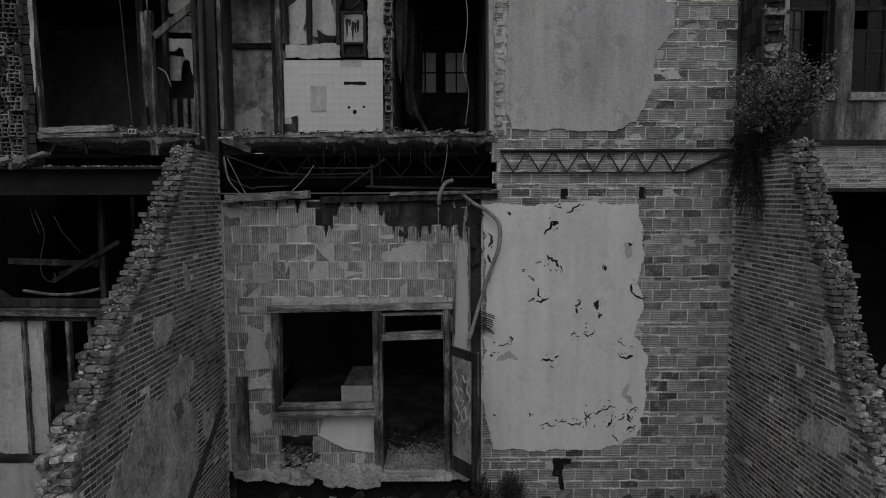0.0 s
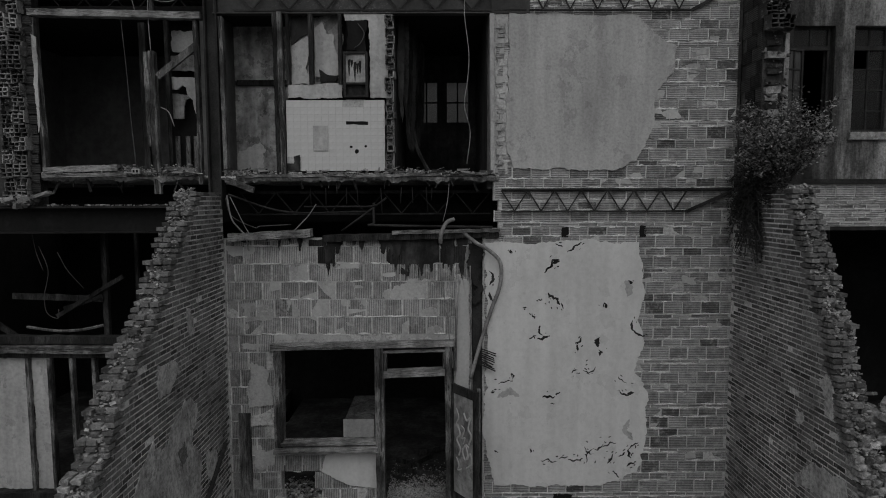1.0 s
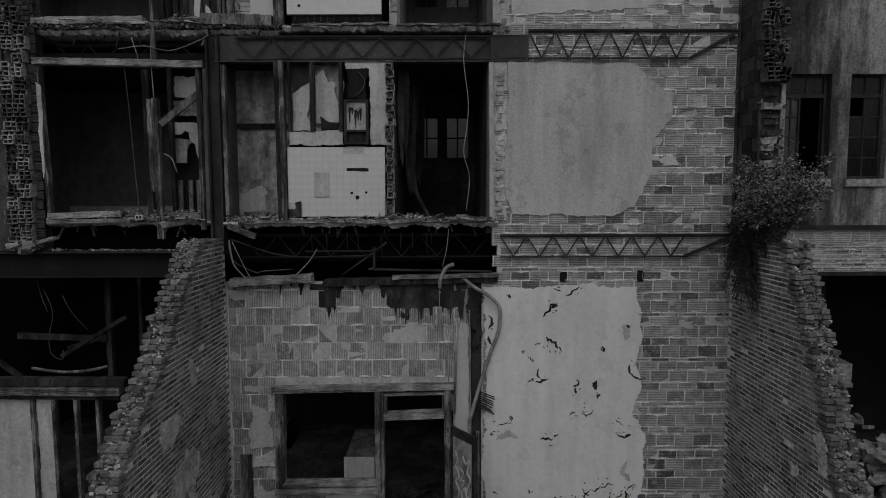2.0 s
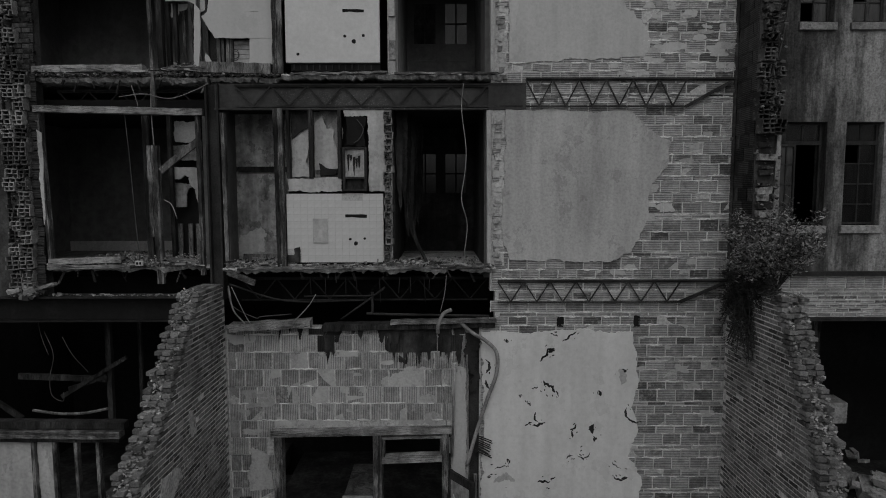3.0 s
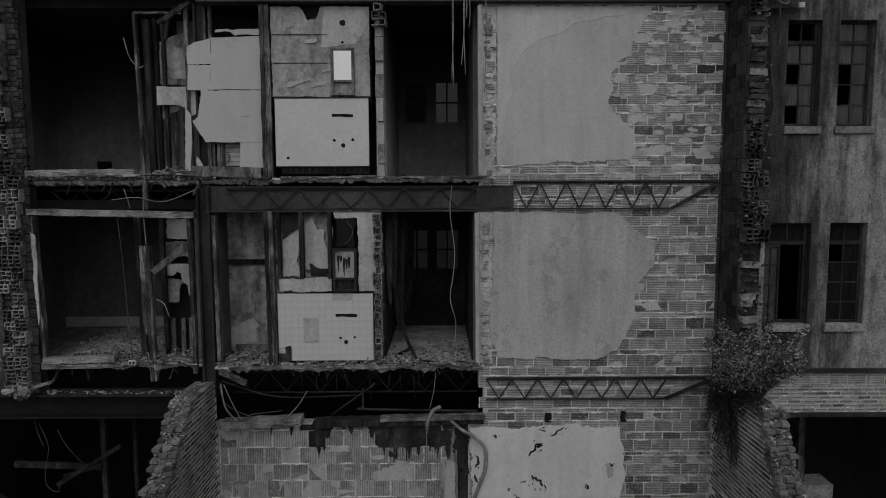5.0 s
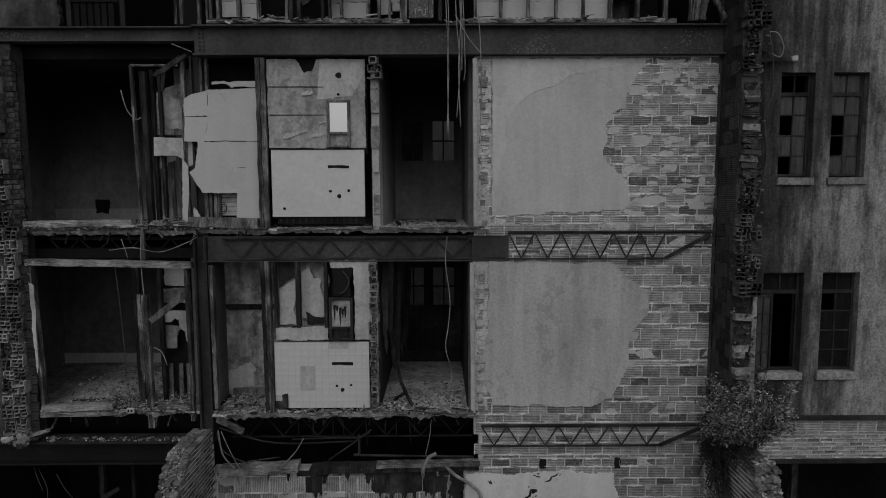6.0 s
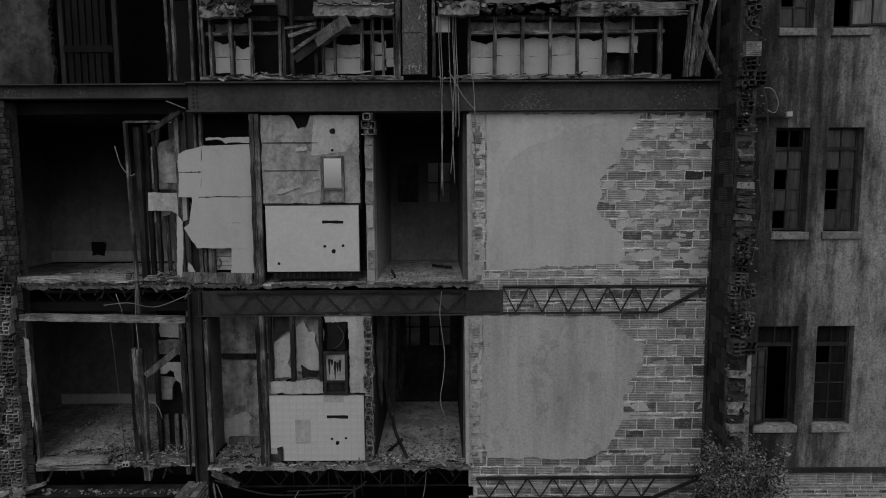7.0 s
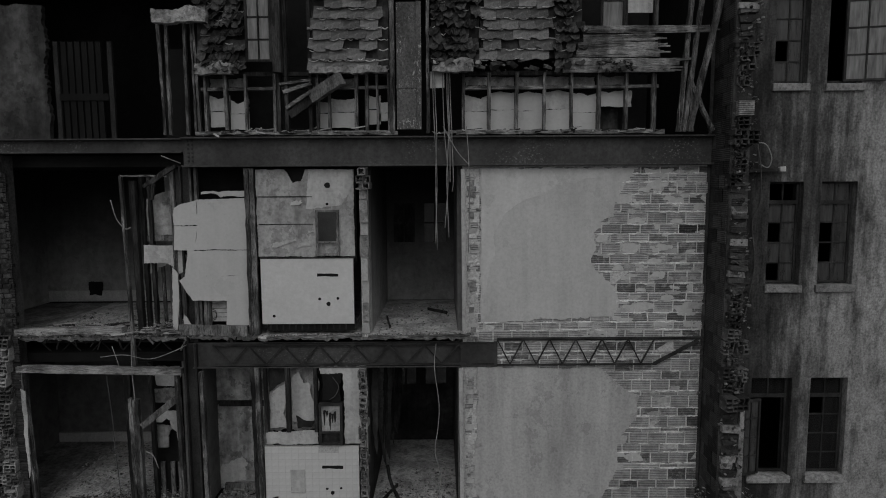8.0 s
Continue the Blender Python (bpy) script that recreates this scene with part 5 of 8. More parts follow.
cable("cable", "thin cable hanging before the wall", [(-0.15, -0.05, 4.4), (-0.14, -0.06, 3.9), (-0.05, -0.05, 3.3), (0.0, -0.04, 2.8)], 0.009, M_CABLE)
cable("pipe", "thin pipe running up beside the doorway", [(0.09, -0.07, 2.3), (0.13, -0.07, 3.85)], 0.018, M_CABLE, "pipe")
cable("pipe", "thin upright pipe beside the rusted column", [(0.36, -0.06, 1.9), (0.34, -0.06, 3.1), (0.33, -0.05, 4.0)], 0.012, M_CABLE, "pipe")
cable("pipe", "bent steel pipe in the dark void", [(-1.2, 0.1, 5.0), (-1.2, 0.1, 4.68), (-1.15, 0.1, 4.64), (0.7, 0.1, 4.6)], 0.022, M_RUST, "pipe")
cable("cable", "loop of wire over the plank", [(-3.45, 0.0, 5.1), (-3.3, -0.1, 4.85), (-3.15, -0.1, 4.55), (-3.0, -0.12, 4.42), (-2.6, -0.12, 4.45), (-2.25, -0.1, 4.75), (-2.1, 0.0, 4.98)], 0.012, M_CABLE)
cable("cable", "drooping wire at the wall corner", [(-3.5, 0.0, 5.12), (-3.4, -0.1, 4.75), (-3.2, -0.12, 4.5), (-3.15, -0.1, 4.25)], 0.02, M_CABLE)
cable("cable", "drooping wire at the wall corner", [(-3.52, 0.0, 5.08), (-3.42, -0.05, 4.8), (-3.05, -0.1, 4.62), (-2.95, -0.1, 4.64), (-2.5, 0, 4.66)], 0.012, M_CABLE_DARK)
cable("conduit", "slanting conduit in the floor void", [(-3.5, 0.05, 5.14), (-2.6, 0.1, 4.86), (-1.3, 0.15, 4.86)], 0.016, M_RUST, "pipe")
cable("conduit", "bent conduit in the floor void", [(-2.3, 0.05, 4.94), (-1.6, 0.1, 4.94), (-1.2, 0.08, 4.95), (-1.02, 0.05, 5.05)], 0.014, M_RUST, "pipe")
cable("conduit", "slanting conduit in the floor void", [(-1.72, 0.1, 4.55), (-1.3, 0.1, 4.85), (-1.0, 0.1, 5.08)], 0.016, M_RUST, "pipe")
rr = random.Random(18)
for k in range(9):
    x = -2.1 + k * 0.24 + rr.uniform(-0.16, 0.16)
    cable("hanger_wire", "thin dark hanger wire under the floor", [(x, 0.08, 5.24), (x + rr.uniform(-0.03, 0.03), 0.08, 5.24 - rr.uniform(0.2, 0.45))], 0.008, M_RUST, "wire")
cable("cable", "thin wire hanging from the floor edge", [(0.0, -0.05, 5.3), (-0.03, -0.06, 5.0), (-0.1, -0.08, 4.7)], 0.008, M_CABLE)
lath = thing("metal_lath", "torn sheet of ribbed metal lath beside the column", "lath", (0.5, -0.1, 2.4))
for k in range(9):
    part("rib", bm_stick((0.36 + k * 0.012, -0.08 - 0.004 * k, 2.72 - k * 0.035), (0.72 + R.uniform(-0.05, 0.02), -0.16, 2.6 - k * 0.035), 0.016, 0.012, 0.003, 3), M_RUST, lath)
solid("board", bm_sheet([(0.36, 3.4), (0.5, 3.45), (0.52, 4.3), (0.3, 4.35)], -0.05, 0.05, 0.05, 0.03, 5), M_RUST, "charred scrap hanging beside the column", "board")
solid("timber_post", bm_stick((0.5, -0.09, -0.5), (0.47, -0.05, 2.0), 0.05, 0.05, 0.006), M_WOOD_UP, "thin post leaning beside the open door", "post")
for k, (x, z, w) in enumerate(((-0.85, -0.2, 0.4), (0.0, -0.4, 0.3), (-1.9, -0.45, 0.5), (-3.0, -0.45, 0.4), (-0.4, -0.45, 0.5))):
    solid("timber", bm_stick((x, -0.4 - 0.1 * k, GROUND + 0.02), (x + w, -0.1, GROUND + 0.25), 0.1, 0.08, 0.01), M_WOOD_DARK, "dark timber lying in the rubble", "timber")
bm = bmesh.new()
rubble(bm, lambda r: (r.uniform(XL + 0.2, XR - 0.1), -abs(r.gauss(0, 1.0)) - 0.05, GROUND + 0.02 + r.uniform(0, 0.12)), 700, 0.2, 19)
solid("rubble", bm, M_RUBBLE, "broken brick and plaster rubble on the ground", "rubble", "stuff")

# ---- side bay: ground storey ----
solid("timber_beam", bm_stick((-8.8, 0.06, 2.69), (-5.35, 0.06, 2.66), 0.115, 0.18, 0.014, 12), M_WOOD_H, "split weathered timber beam across the side bay", "beam")
solid("timber_beam", bm_stick((-8.8, 0.15, 2.58), (-5.4, 0.15, 2.56), 0.09, 0.2, 0.01, 12), M_WOOD_DARK, "darker timber under the beam", "beam")
solid("timber_beam", bm_stick((-8.8, 0.12, 2.83), (-5.3, 0.12, 2.8), 0.12, 0.16, 0.014, 12), M_WOOD_DARK, "charred timber lying on the beam", "beam")
solid("lath", bm_tube([(-6.95, 0.3, 2.98), (-6.5, 0.32, 2.91), (-6.1, 0.32, 2.92), (-5.7, 0.3, 3.0)], 0.024, 5), M_PAINTED, "bowed lath lying on the beam", "lath")
solid("timber_rail", bm_stick((-6.7, 0.7, 3.08), (-5.6, 0.8, 3.75), 0.07, 0.05, 0.01, 7), M_WOOD_DARK, "slanting dark rail in the side bay", "rail")
for x in (-6.83, -6.48, -6.12, -5.76):
    solid("stud", bm_stick((x, 0.12, 0.28), (x - 0.01, 0.12, 2.55), 0.055, 0.1, 0.004), M_WOOD_UP, "upright timber stud in the side bay", "stud", group="studs of the side bay")
solid("wall_board", bm_sheet([(-7.5, 0.3), (-6.87, 0.3), (-6.87, 2.5), (-7.5, 2.5)], 0.14, 0.02, 0.012, 0.08, 3), M_GYPSUM, "pale peeling wall board between studs", "board")
solid("wall_board", bm_sheet([(-6.8, 0.3), (-6.52, 0.3), (-6.52, 2.52), (-6.8, 2.52)], 0.14, 0.02, 0.012, 0.08, 4), M_GYPSUM, "pale peeling wall board between studs", "board")
bm = bm_boxes((-9.4, -3.9, 0.0, 0.2, GROUND - 0.1, 0.2))
solid("wall_18", bm, M_PLASTER, "low stained wall under the side bay", "wall", "structure")
solid("sill_plate", bm_stick((-8.8, 0.08, 0.25), (-5.2, 0.08, 0.25), 0.09, 0.2, 0.01, 10), M_WOOD_DARK, "dark sill timber under the studs", "sill")
solid("timber_post", bm_stick((-5.93, 0.85, 2.6), (-5.92, 0.85, 4.6), 0.09, 0.09, 0.006), M_WOOD_DARK, "dim upright post inside the side bay", "post")
solid("timber_post", bm_stick((-5.5, 1.1, 2.6), (-5.5, 1.1, 4.5), 0.06, 0.06, 0.006), M_WOOD_DARK, "dim upright post inside the side bay", "post")
solid("timber_rail", bm_stick((-7.5, 0.8, 3.42), (-5.95, 0.8, 3.36), 0.1, 0.06, 0.01, 8), M_WOOD_DARK, "split rail across the side bay", "rail")
solid("timber_rail", bm_stick((-6.6, 0.75, 3.2), (-5.95, 0.78, 3.42), 0.07, 0.05, 0.01, 5), M_WOOD_DARK, "slanting broken rail in the side bay", "rail")
solid("timber_rail", bm_stick((-7.9, 0.4, 3.3), (-7.2, 0.4, 2.8), 0.08, 0.06, 0.01, 5), M_WOOD_DARK, "slanting timber in the side bay", "rail")
cable("cable", "pale looped wire hanging in the dark bay", [(-6.75, 0.4, 4.3), (-6.62, 0.4, 3.9), (-6.7, 0.4, 3.5), (-6.68, 0.4, 3.2), (-6.5, 0.4, 3.1), (-6.48, 0.4, 3.25)], 0.009, M_CABLE_DARK)
cable("cable", "pale wire hanging in the dark bay", [(-6.45, 0.4, 4.2), (-6.3, 0.4, 3.9), (-6.05, 0.4, 3.6)], 0.009, M_CABLE_DARK)
cable("cable", "pale wire hanging in the dark bay", [(-6.85, 0.4, 4.5), (-6.8, 0.4, 4.2), (-6.7, 0.4, 3.9)], 0.008, M_CABLE_DARK)

# ---- side bay: second storey ----
solid("timber_lintel", bm_stick((-6.42, -0.02, 7.92), (-3.8, -0.02, 7.86), 0.1, 0.14, 0.012, 14), M_WOOD, "split weathered timber across the top of the opening", "lintel")
solid("timber_jamb", bm_stick((-6.39, 0.02, 7.85), (-6.3, 0.02, 5.45), 0.05, 0.12, 0.008, 8), M_WOOD_UP, "worn timber jamb at the opening's edge", "jamb")
solid("peeling_strip", bm_sheet([(-6.4, 7.6), (-6.32, 7.55), (-6.33, 6.2), (-6.36, 6.1)], -0.05, 0.01, 0.008, 0.08, 6), M_GYPSUM, "pale strip of peeling plaster on the jamb", "strip")
ps = thing("timber_post", "rough double timber post in the broken opening", "post", (-4.65, 0.1, 5.2))
part("board", bm_stick((-4.62, 0.08, 7.36), (-4.6, 0.08, 5.15), 0.1, 0.1, 0.01, 7), M_WOOD_UP, ps)
part("board", bm_stick((-4.74, 0.14, 7.36), (-4.72, 0.14, 5.9), 0.06, 0.08, 0.01, 7), M_WOOD_UP, ps)
solid("timber_post", bm_stick((-4.86, 0.3, 7.85), (-4.84, 0.3, 5.5), 0.1, 0.08, 0.008, 8), M_WOOD_DARK, "dark upright plank behind the post", "post")
solid("timber_brace", bm_stick((-4.5, -0.02, 6.95), (-3.9, -0.02, 7.42), 0.1, 0.05, 0.008, 6), M_PAINTED, "slanting weathered timber brace under the lintel", "brace")
solid("timber_post", bm_stick((-3.9, 0.0, 7.86), (-3.88, 0.0, 5.3), 0.055, 0.1, 0.008, 8), M_WOOD_UP, "upright timber beside the steel column", "post")
solid("timber_post", bm_stick((-3.5, -0.02, 7.85), (-3.48, -0.02, 5.35), 0.06, 0.1, 0.008, 8), M_WOOD_UP, "upright timber beside the steel column", "post")
cl = thing("closet_lining", "torn pale wall lining inside a shallow closet", "lining", (-4.3, 0.5, 5.45))
part("panel", bm_sheet([(-4.53, 7.04), (-4.05, 7.02), (-4.07, 6.39), (-4.13, 6.52), (-4.14, 6.67), (-4.23, 6.76), (-4.24, 6.87), (-4.31, 6.91), (-4.38, 6.84), (-4.53, 6.83)], 0.42, 0.03, 0.006, 0.05, 7), M_GYPSUM, cl)
part("panel", bm_sheet([(-4.49, 6.78), (-4.14, 6.75), (-4.26, 6.69), (-4.31, 6.58), (-4.31, 6.38), (-4.49, 6.38)], 0.46, 0.03, 0.006, 0.05, 8), M_GYPSUM_DIRTY, cl)
part("panel", bm_sheet([(-4.48, 7.78), (-4.08, 7.78), (-4.09, 7.42), (-4.48, 7.46)], 0.5, 0.03, 0.01, 0.06, 9), M_PLASTER, cl)
part("panel", bm_sheet([(-4.52, 7.39), (-4.09, 7.4), (-4.1, 7.14), (-4.53, 7.16)], 0.5, 0.03, 0.01, 0.06, 11), M_GYPSUM_DIRTY, cl)
for x in (-4.45, -4.28, -4.15):
    part("slat", bm_stick((x, 0.52, 5.45), (x, 0.52, 6.1), 0.07, 0.03, 0.004), M_PAINTED, cl)
part("backing", bm_boxes((-4.6, -3.96, 0.62, 0.66, 5.45, 7.9)), M_SHADE_BLACK, cl, "dark closet back")
solid("timber_post", bm_stick((-4.5, 0.35, 7.9), (-4.48, 0.35, 5.45), 0.06, 0.08, 0.005), M_WOOD_DARK, "dark upright at the closet's edge", "post")
solid("timber_plank", bm_stick((-6.3, -0.02, 5.52), (-5.15, -0.02, 5.56), 0.09, 0.16, 0.012, 10), M_WOOD, "split plank along the floor edge", "plank")
solid("timber_plank", bm_stick((-6.3, -0.06, 5.44), (-5.0, -0.05, 5.45), 0.06, 0.14, 0.014, 10), M_WOOD_H, "broken plank along the floor edge", "plank")
solid("timber_plank", bm_stick((-4.45, 0.05, 5.55), (-3.9, 0.0, 5.5), 0.07, 0.14, 0.012, 6), M_WOOD_H, "broken plank along the floor edge", "plank")
bm = bmesh.new()
rubble(bm, lambda r: (r.uniform(-5.6, -3.95), r.uniform(-0.05, 0.7), 5.45 + abs(r.gauss(0, 0.06))), 2200, 0.040, 23)
rubble(bm, lambda r: (r.uniform(-6.35, -3.95), r.uniform(-0.06, 0.1), 5.44 + abs(r.gauss(0, 0.03))), 780, 0.042, 24)
rubble(bm, lambda r: (r.uniform(-6.6, -4.9), r.uniform(0.3, 2.8), 5.45), 780, 0.042, 25)
solid("rubble", bm, M_RUBBLE, "pale rubble strewn over the broken floor", "rubble", "stuff")
ob = thing("electrical_box", "small square electrical box dangling on a wire", "box", (-4.86, -0.1, 5.5))
part("body", bm_boxes((-4.92, -4.8, -0.12, -0.08, 5.46, 5.54), bevel=0.006), M_GYPSUM, ob)
part("knockout", bm_boxes((-4.9, -4.87, -0.125, -0.118, 5.48, 5.52)), M_BLACK, ob)
part("knockout", bm_boxes((-4.85, -4.82, -0.125, -0.118, 5.48, 5.52)), M_BLACK, ob)
cable("cable", "long thin wire hanging in the open room", [(-5.05, 0.02, 7.85), (-5.0, 0.02, 7.1), (-4.95, 0.0, 6.3), (-4.86, -0.08, 5.56)], 0.01, M_CABLE_DARK)
cable("cable", "thin wire hanging in the open room", [(-4.6, 0.0, 8.4), (-4.62, 0.0, 7.9), (-4.6, 0.0, 7.35)], 0.012, M_CABLE)
cable("cable", "curved wire beside the post", [(-4.5, 0.05, 6.5), (-4.38, 0.05, 6.42), (-4.3, 0.05, 6.2)], 0.012, M_CABLE)
solid("flashing", bm_stick((-6.75, -0.12, 5.0), (-6.2, -0.1, 5.18), 0.05, 0.1, 0.02, 6), M_CONCRETE, "bent pale strip of flashing", "strip")
bm = bmesh.new()
rubble(bm, lambda r: (r.uniform(-6.4, -4.0), r.uniform(-0.06, 0.1), 4.975), 120, 0.054, 26)
solid("rubble", bm, M_RUBBLE, "crumbs of plaster lying on the girder", "rubble", "stuff")

# ---- recess with dirty lining, second storey ----
rc = thing("recess_lining", "stained and peeling wall lining at the back of a recess", "lining", (-3.2, 0.85, 5.42))
part("panel", bm_boxes((-3.75, -2.65, 0.86, 0.9, 5.44, 6.98)), M_LINING, rc, "stained lower wall board")
part("panel", bm_boxes((-3.75, -2.65, 0.86, 0.9, 7.06, 7.95)), M_LINING, rc, "stained upper wall board")
part("rail", bm_boxes((-3.55, -2.65, 0.8, 0.86, 6.97, 7.06)), M_WOOD_DARK, rc)
part("patch", bm_sheet([(-3.6, 5.75), (-3.4, 5.95), (-3.2, 6.05), (-3.1, 5.9), (-3.15, 5.6), (-3.5, 5.5)], 0.85, 0.008, 0.03, 0.07, 3), M_GYPSUM, rc, "pale bare patch")
part("baseboard", bm_boxes((-3.5, -2.7, 0.78, 0.86, 5.44, 5.56), j=0.008), M_PAINTED, rc)
bm = bmesh.new()
rubble(bm, lambda r: (r.uniform(-3.5, -2.6), r.uniform(-0.1, 0.8), 5.41 + abs(r.gauss(0, 0.03))), 2600, 0.034, 27)
solid("rubble", bm, M_RUBBLE, "pale plaster rubble heaped on the recess floor", "rubble", "stuff")
for k, (x, y0) in enumerate(((-2.68, 0.02), (-2.6, -0.01))):
    solid("timber_post", bm_stick((x, y0, 7.92), (x + 0.02, y0, 5.42), 0.07, 0.12, 0.01, 10), M_WOOD_UP if k else M_WOOD_DARK, "split timber post between recess and tiled wall", "post")
solid("timber_plank", bm_stick((-3.45, -0.14, 5.36), (-3.0, -0.25, 5.2), 0.09, 0.05, 0.006), M_WOOD_H, "loose plank sticking out of the floor edge", "plank")

# ---- side bay: third storey ----
fr = thing("door_frame", "leaning timber door frame in the open room", "frame", (-4.55, 0.0, 8.4))
part("stile", bm_stick((-4.62, 0.0, 10.97), (-4.56, 0.0, 7.95), 0.045, 0.06, 0.003, 8), M_WOOD_UP, fr)
part("stile", bm_stick((-4.5, 0.12, 10.9), (-4.47, 0.12, 8.42), 0.09, 0.1, 0.01, 8), M_WOOD_DARK, fr)
part("head", bm_stick((-4.62, 0.0, 10.97), (-3.9, 0.0, 10.97), 0.03, 0.05, 0.003, 4), M_WOOD_H, fr)
for x, w in ((-4.42, 0.06), (-4.3, 0.05)):
    solid("timber_post", bm_stick((x, 0.25, 10.95), (x + 0.02, 0.25, 8.45), w, 0.08, 0.01, 8), M_WOOD_DARK, "dark splintered upright in the open wall", "post")
cl = thing("closet_lining", "torn pale wall lining around an open shaft", "lining", (-4.1, 0.3, 8.45))
part("panel", bm_sheet([(-4.37, 10.61), (-4.21, 10.68), (-3.95, 10.74), (-3.98, 10.03), (-4.44, 10.03)], 0.28, 0.03, 0.012, 0.05, 7), M_GYPSUM_DIRTY, cl)
part("rail", bm_sheet([(-4.46, 10.02), (-3.96, 10.02), (-3.97, 9.93), (-4.46, 9.93)], 0.26, 0.05, 0.004, 0.05, 10), M_PAINTED, cl)
part("panel", bm_sheet([(-4.37, 9.88), (-3.89, 9.87), (-3.74, 9.81), (-3.7, 9.69), (-3.76, 9.46), (-3.86, 9.41), (-3.93, 9.54), (-4.03, 9.59), (-4.38, 9.59)], 0.1, 0.03, 0.006, 0.05, 8), M_GYPSUM, cl)
part("panel", bm_sheet([(-4.42, 9.6), (-4.11, 9.61), (-4.13, 9.53), (-4.26, 9.5), (-4.28, 9.42), (-4.4, 9.39)], 0.3, 0.02, 0.006, 0.05, 9), M_GYPSUM, cl)
for x in (-4.25, -4.1, -4.0):
    part("slat", bm_stick((x, 0.5, 8.5), (x - 0.02, 0.5, 9.8), 0.05, 0.04, 0.006), M_WOOD_UP, cl)
for p0, p1 in (((-4.25, -0.05, 10.8), (-3.85, 0.0, 11.1)), ((-4.15, -0.03, 10.85), (-3.75, -0.02, 11.12)), ((-4.2, 0.1, 10.6), (-4.15, 0.1, 10.95))):
    solid("timber", bm_stick(p0, p1, 0.05, 0.04, 0.008), M_WOOD_DARK, "splintered lath hanging under the girder", "lath")
for x, w in ((-3.87, 0.06), (-3.58, 0.035), (-3.5, 0.04)):
    solid("timber_post", bm_stick((x, 0.12, 11.1), (x, 0.12, 8.45), w, 0.08, 0.006, 8), M_WOOD_UP, "upright timber stud beside torn wall board", "post")
wb = thing("wall_board", "large pale torn gypsum wall board on studs", "board", (-3.2, 0, 8.6))
part("board", bm_sheet([(-3.82, 10.47), (-3.69, 10.54), (-3.46, 10.59), (-3.46, 10.2), (-3.83, 10.2)], 0.004, 0.02, 0.01, 0.05, 31), M_BOARD, wb)
part("board", bm_sheet([(-3.46, 10.6), (-3.09, 10.61), (-2.67, 10.62), (-2.69, 9.81), (-3.54, 9.81), (-3.48, 10.01), (-3.46, 10.2)], 0.0, 0.02, 0.005, 0.05, 32), M_BOARD, wb)
part("board", bm_sheet([(-3.83, 10.19), (-3.46, 10.19), (-3.49, 10.01), (-3.54, 9.8), (-3.85, 9.81)], 0.006, 0.02, 0.006, 0.05, 33), M_BOARD, wb)
part("board", bm_sheet([(-3.64, 9.8), (-2.69, 9.8), (-2.7, 9.4), (-3.7, 9.39), (-3.66, 9.63)], -0.002, 0.02, 0.006, 0.05, 34), M_BOARD, wb)
part("board", bm_sheet([(-3.79, 9.33), (-3.69, 9.39), (-2.69, 9.4), (-2.7, 9.0), (-3.59, 9.0), (-3.71, 9.19)], -0.006, 0.02, 0.006, 0.05, 35), M_BOARD, wb)
part("board", bm_sheet([(-3.05, 9.0), (-2.7, 9.0), (-2.71, 8.6), (-3.07, 8.6)], 0.0, 0.02, 0.004, 0.05, 36), M_BOARD, wb)
part("board", bm_sheet([(-3.9, 9.53), (-3.81, 9.42), (-3.81, 9.24), (-3.86, 8.47), (-3.94, 8.47)], 0.02, 0.02, 0.006, 0.05, 37), M_BOARD, wb)
part("board", bm_sheet([(-3.74, 8.78), (-3.68, 8.71), (-3.64, 8.61), (-3.74, 8.61)], -0.004, 0.02, 0.008, 0.05, 38), M_BOARD, wb)
part("board", bm_sheet([(-3.39, 10.72), (-2.68, 10.74), (-2.68, 10.64), (-2.95, 10.65), (-3.09, 10.63), (-3.18, 10.69), (-3.39, 10.68)], 0.012, 0.02, 0.012, 0.05, 39), M_BOARD, wb)
part("backing", bm_boxes((-3.8, -2.7, 0.45, 0.5, 8.45, 11.1)), M_SHADE_BLACK, wb, "dark cavity behind the board")
for k in range(5):
    part("cavity_board", bm_boxes((-3.34, -3.06, 0.12, 0.15, 8.64 + k * 0.072, 8.704 + k * 0.072), j=0.006), M_GYPSUM if k < 3 else M_GYPSUM_DIRTY, wb)
for x in (-3.56, -3.42, -3.36):
    part("stud", bm_stick((x, 0.1, 8.45), (x, 0.1, 9.05), 0.05, 0.06, 0.004), M_WOOD_UP, wb)
cable("cable", "coil of dark wire in the broken wall", [(-3.3 + 0.06 * math.cos(a * 0.9), 0.06, 8.73 + 0.08 * math.sin(a * 0.9) + 0.004 * a) for a in range(15)], 0.008, M_CABLE_DARK)
solid("baseboard_plank", bm_stick((-3.8, -0.05, 8.55), (-2.72, -0.05, 8.52), 0.16, 0.06, 0.01, 8), M_PAINTED, "worn painted plank along the floor edge", "plank")
for x in (-2.66, -2.58):
    solid("timber_post", bm_stick((x, 0.0, 11.08), (x, 0.0, 8.45), 0.07, 0.1, 0.012, 12), M_WOOD_UP, "split timber post between wall boards", "post")
solid("timber_plank", bm_stick((-6.4, 0.0, 8.52), (-4.7, 0.0, 8.54), 0.1, 0.16, 0.012, 10), M_WOOD, "split plank along the broken floor edge", "plank")
bm = bmesh.new()
rubble(bm, lambda r: (r.uniform(-6.4, -2.6), r.uniform(-0.06, 0.15), 8.43 + abs(r.gauss(0, 0.03))), 780, 0.048, 28)
rubble(bm, lambda r: (r.gauss(-4.05, 0.16), r.uniform(-0.05, 0.4), 8.45 + abs(r.gauss(0, 0.07))), 1100, 0.036, 29)
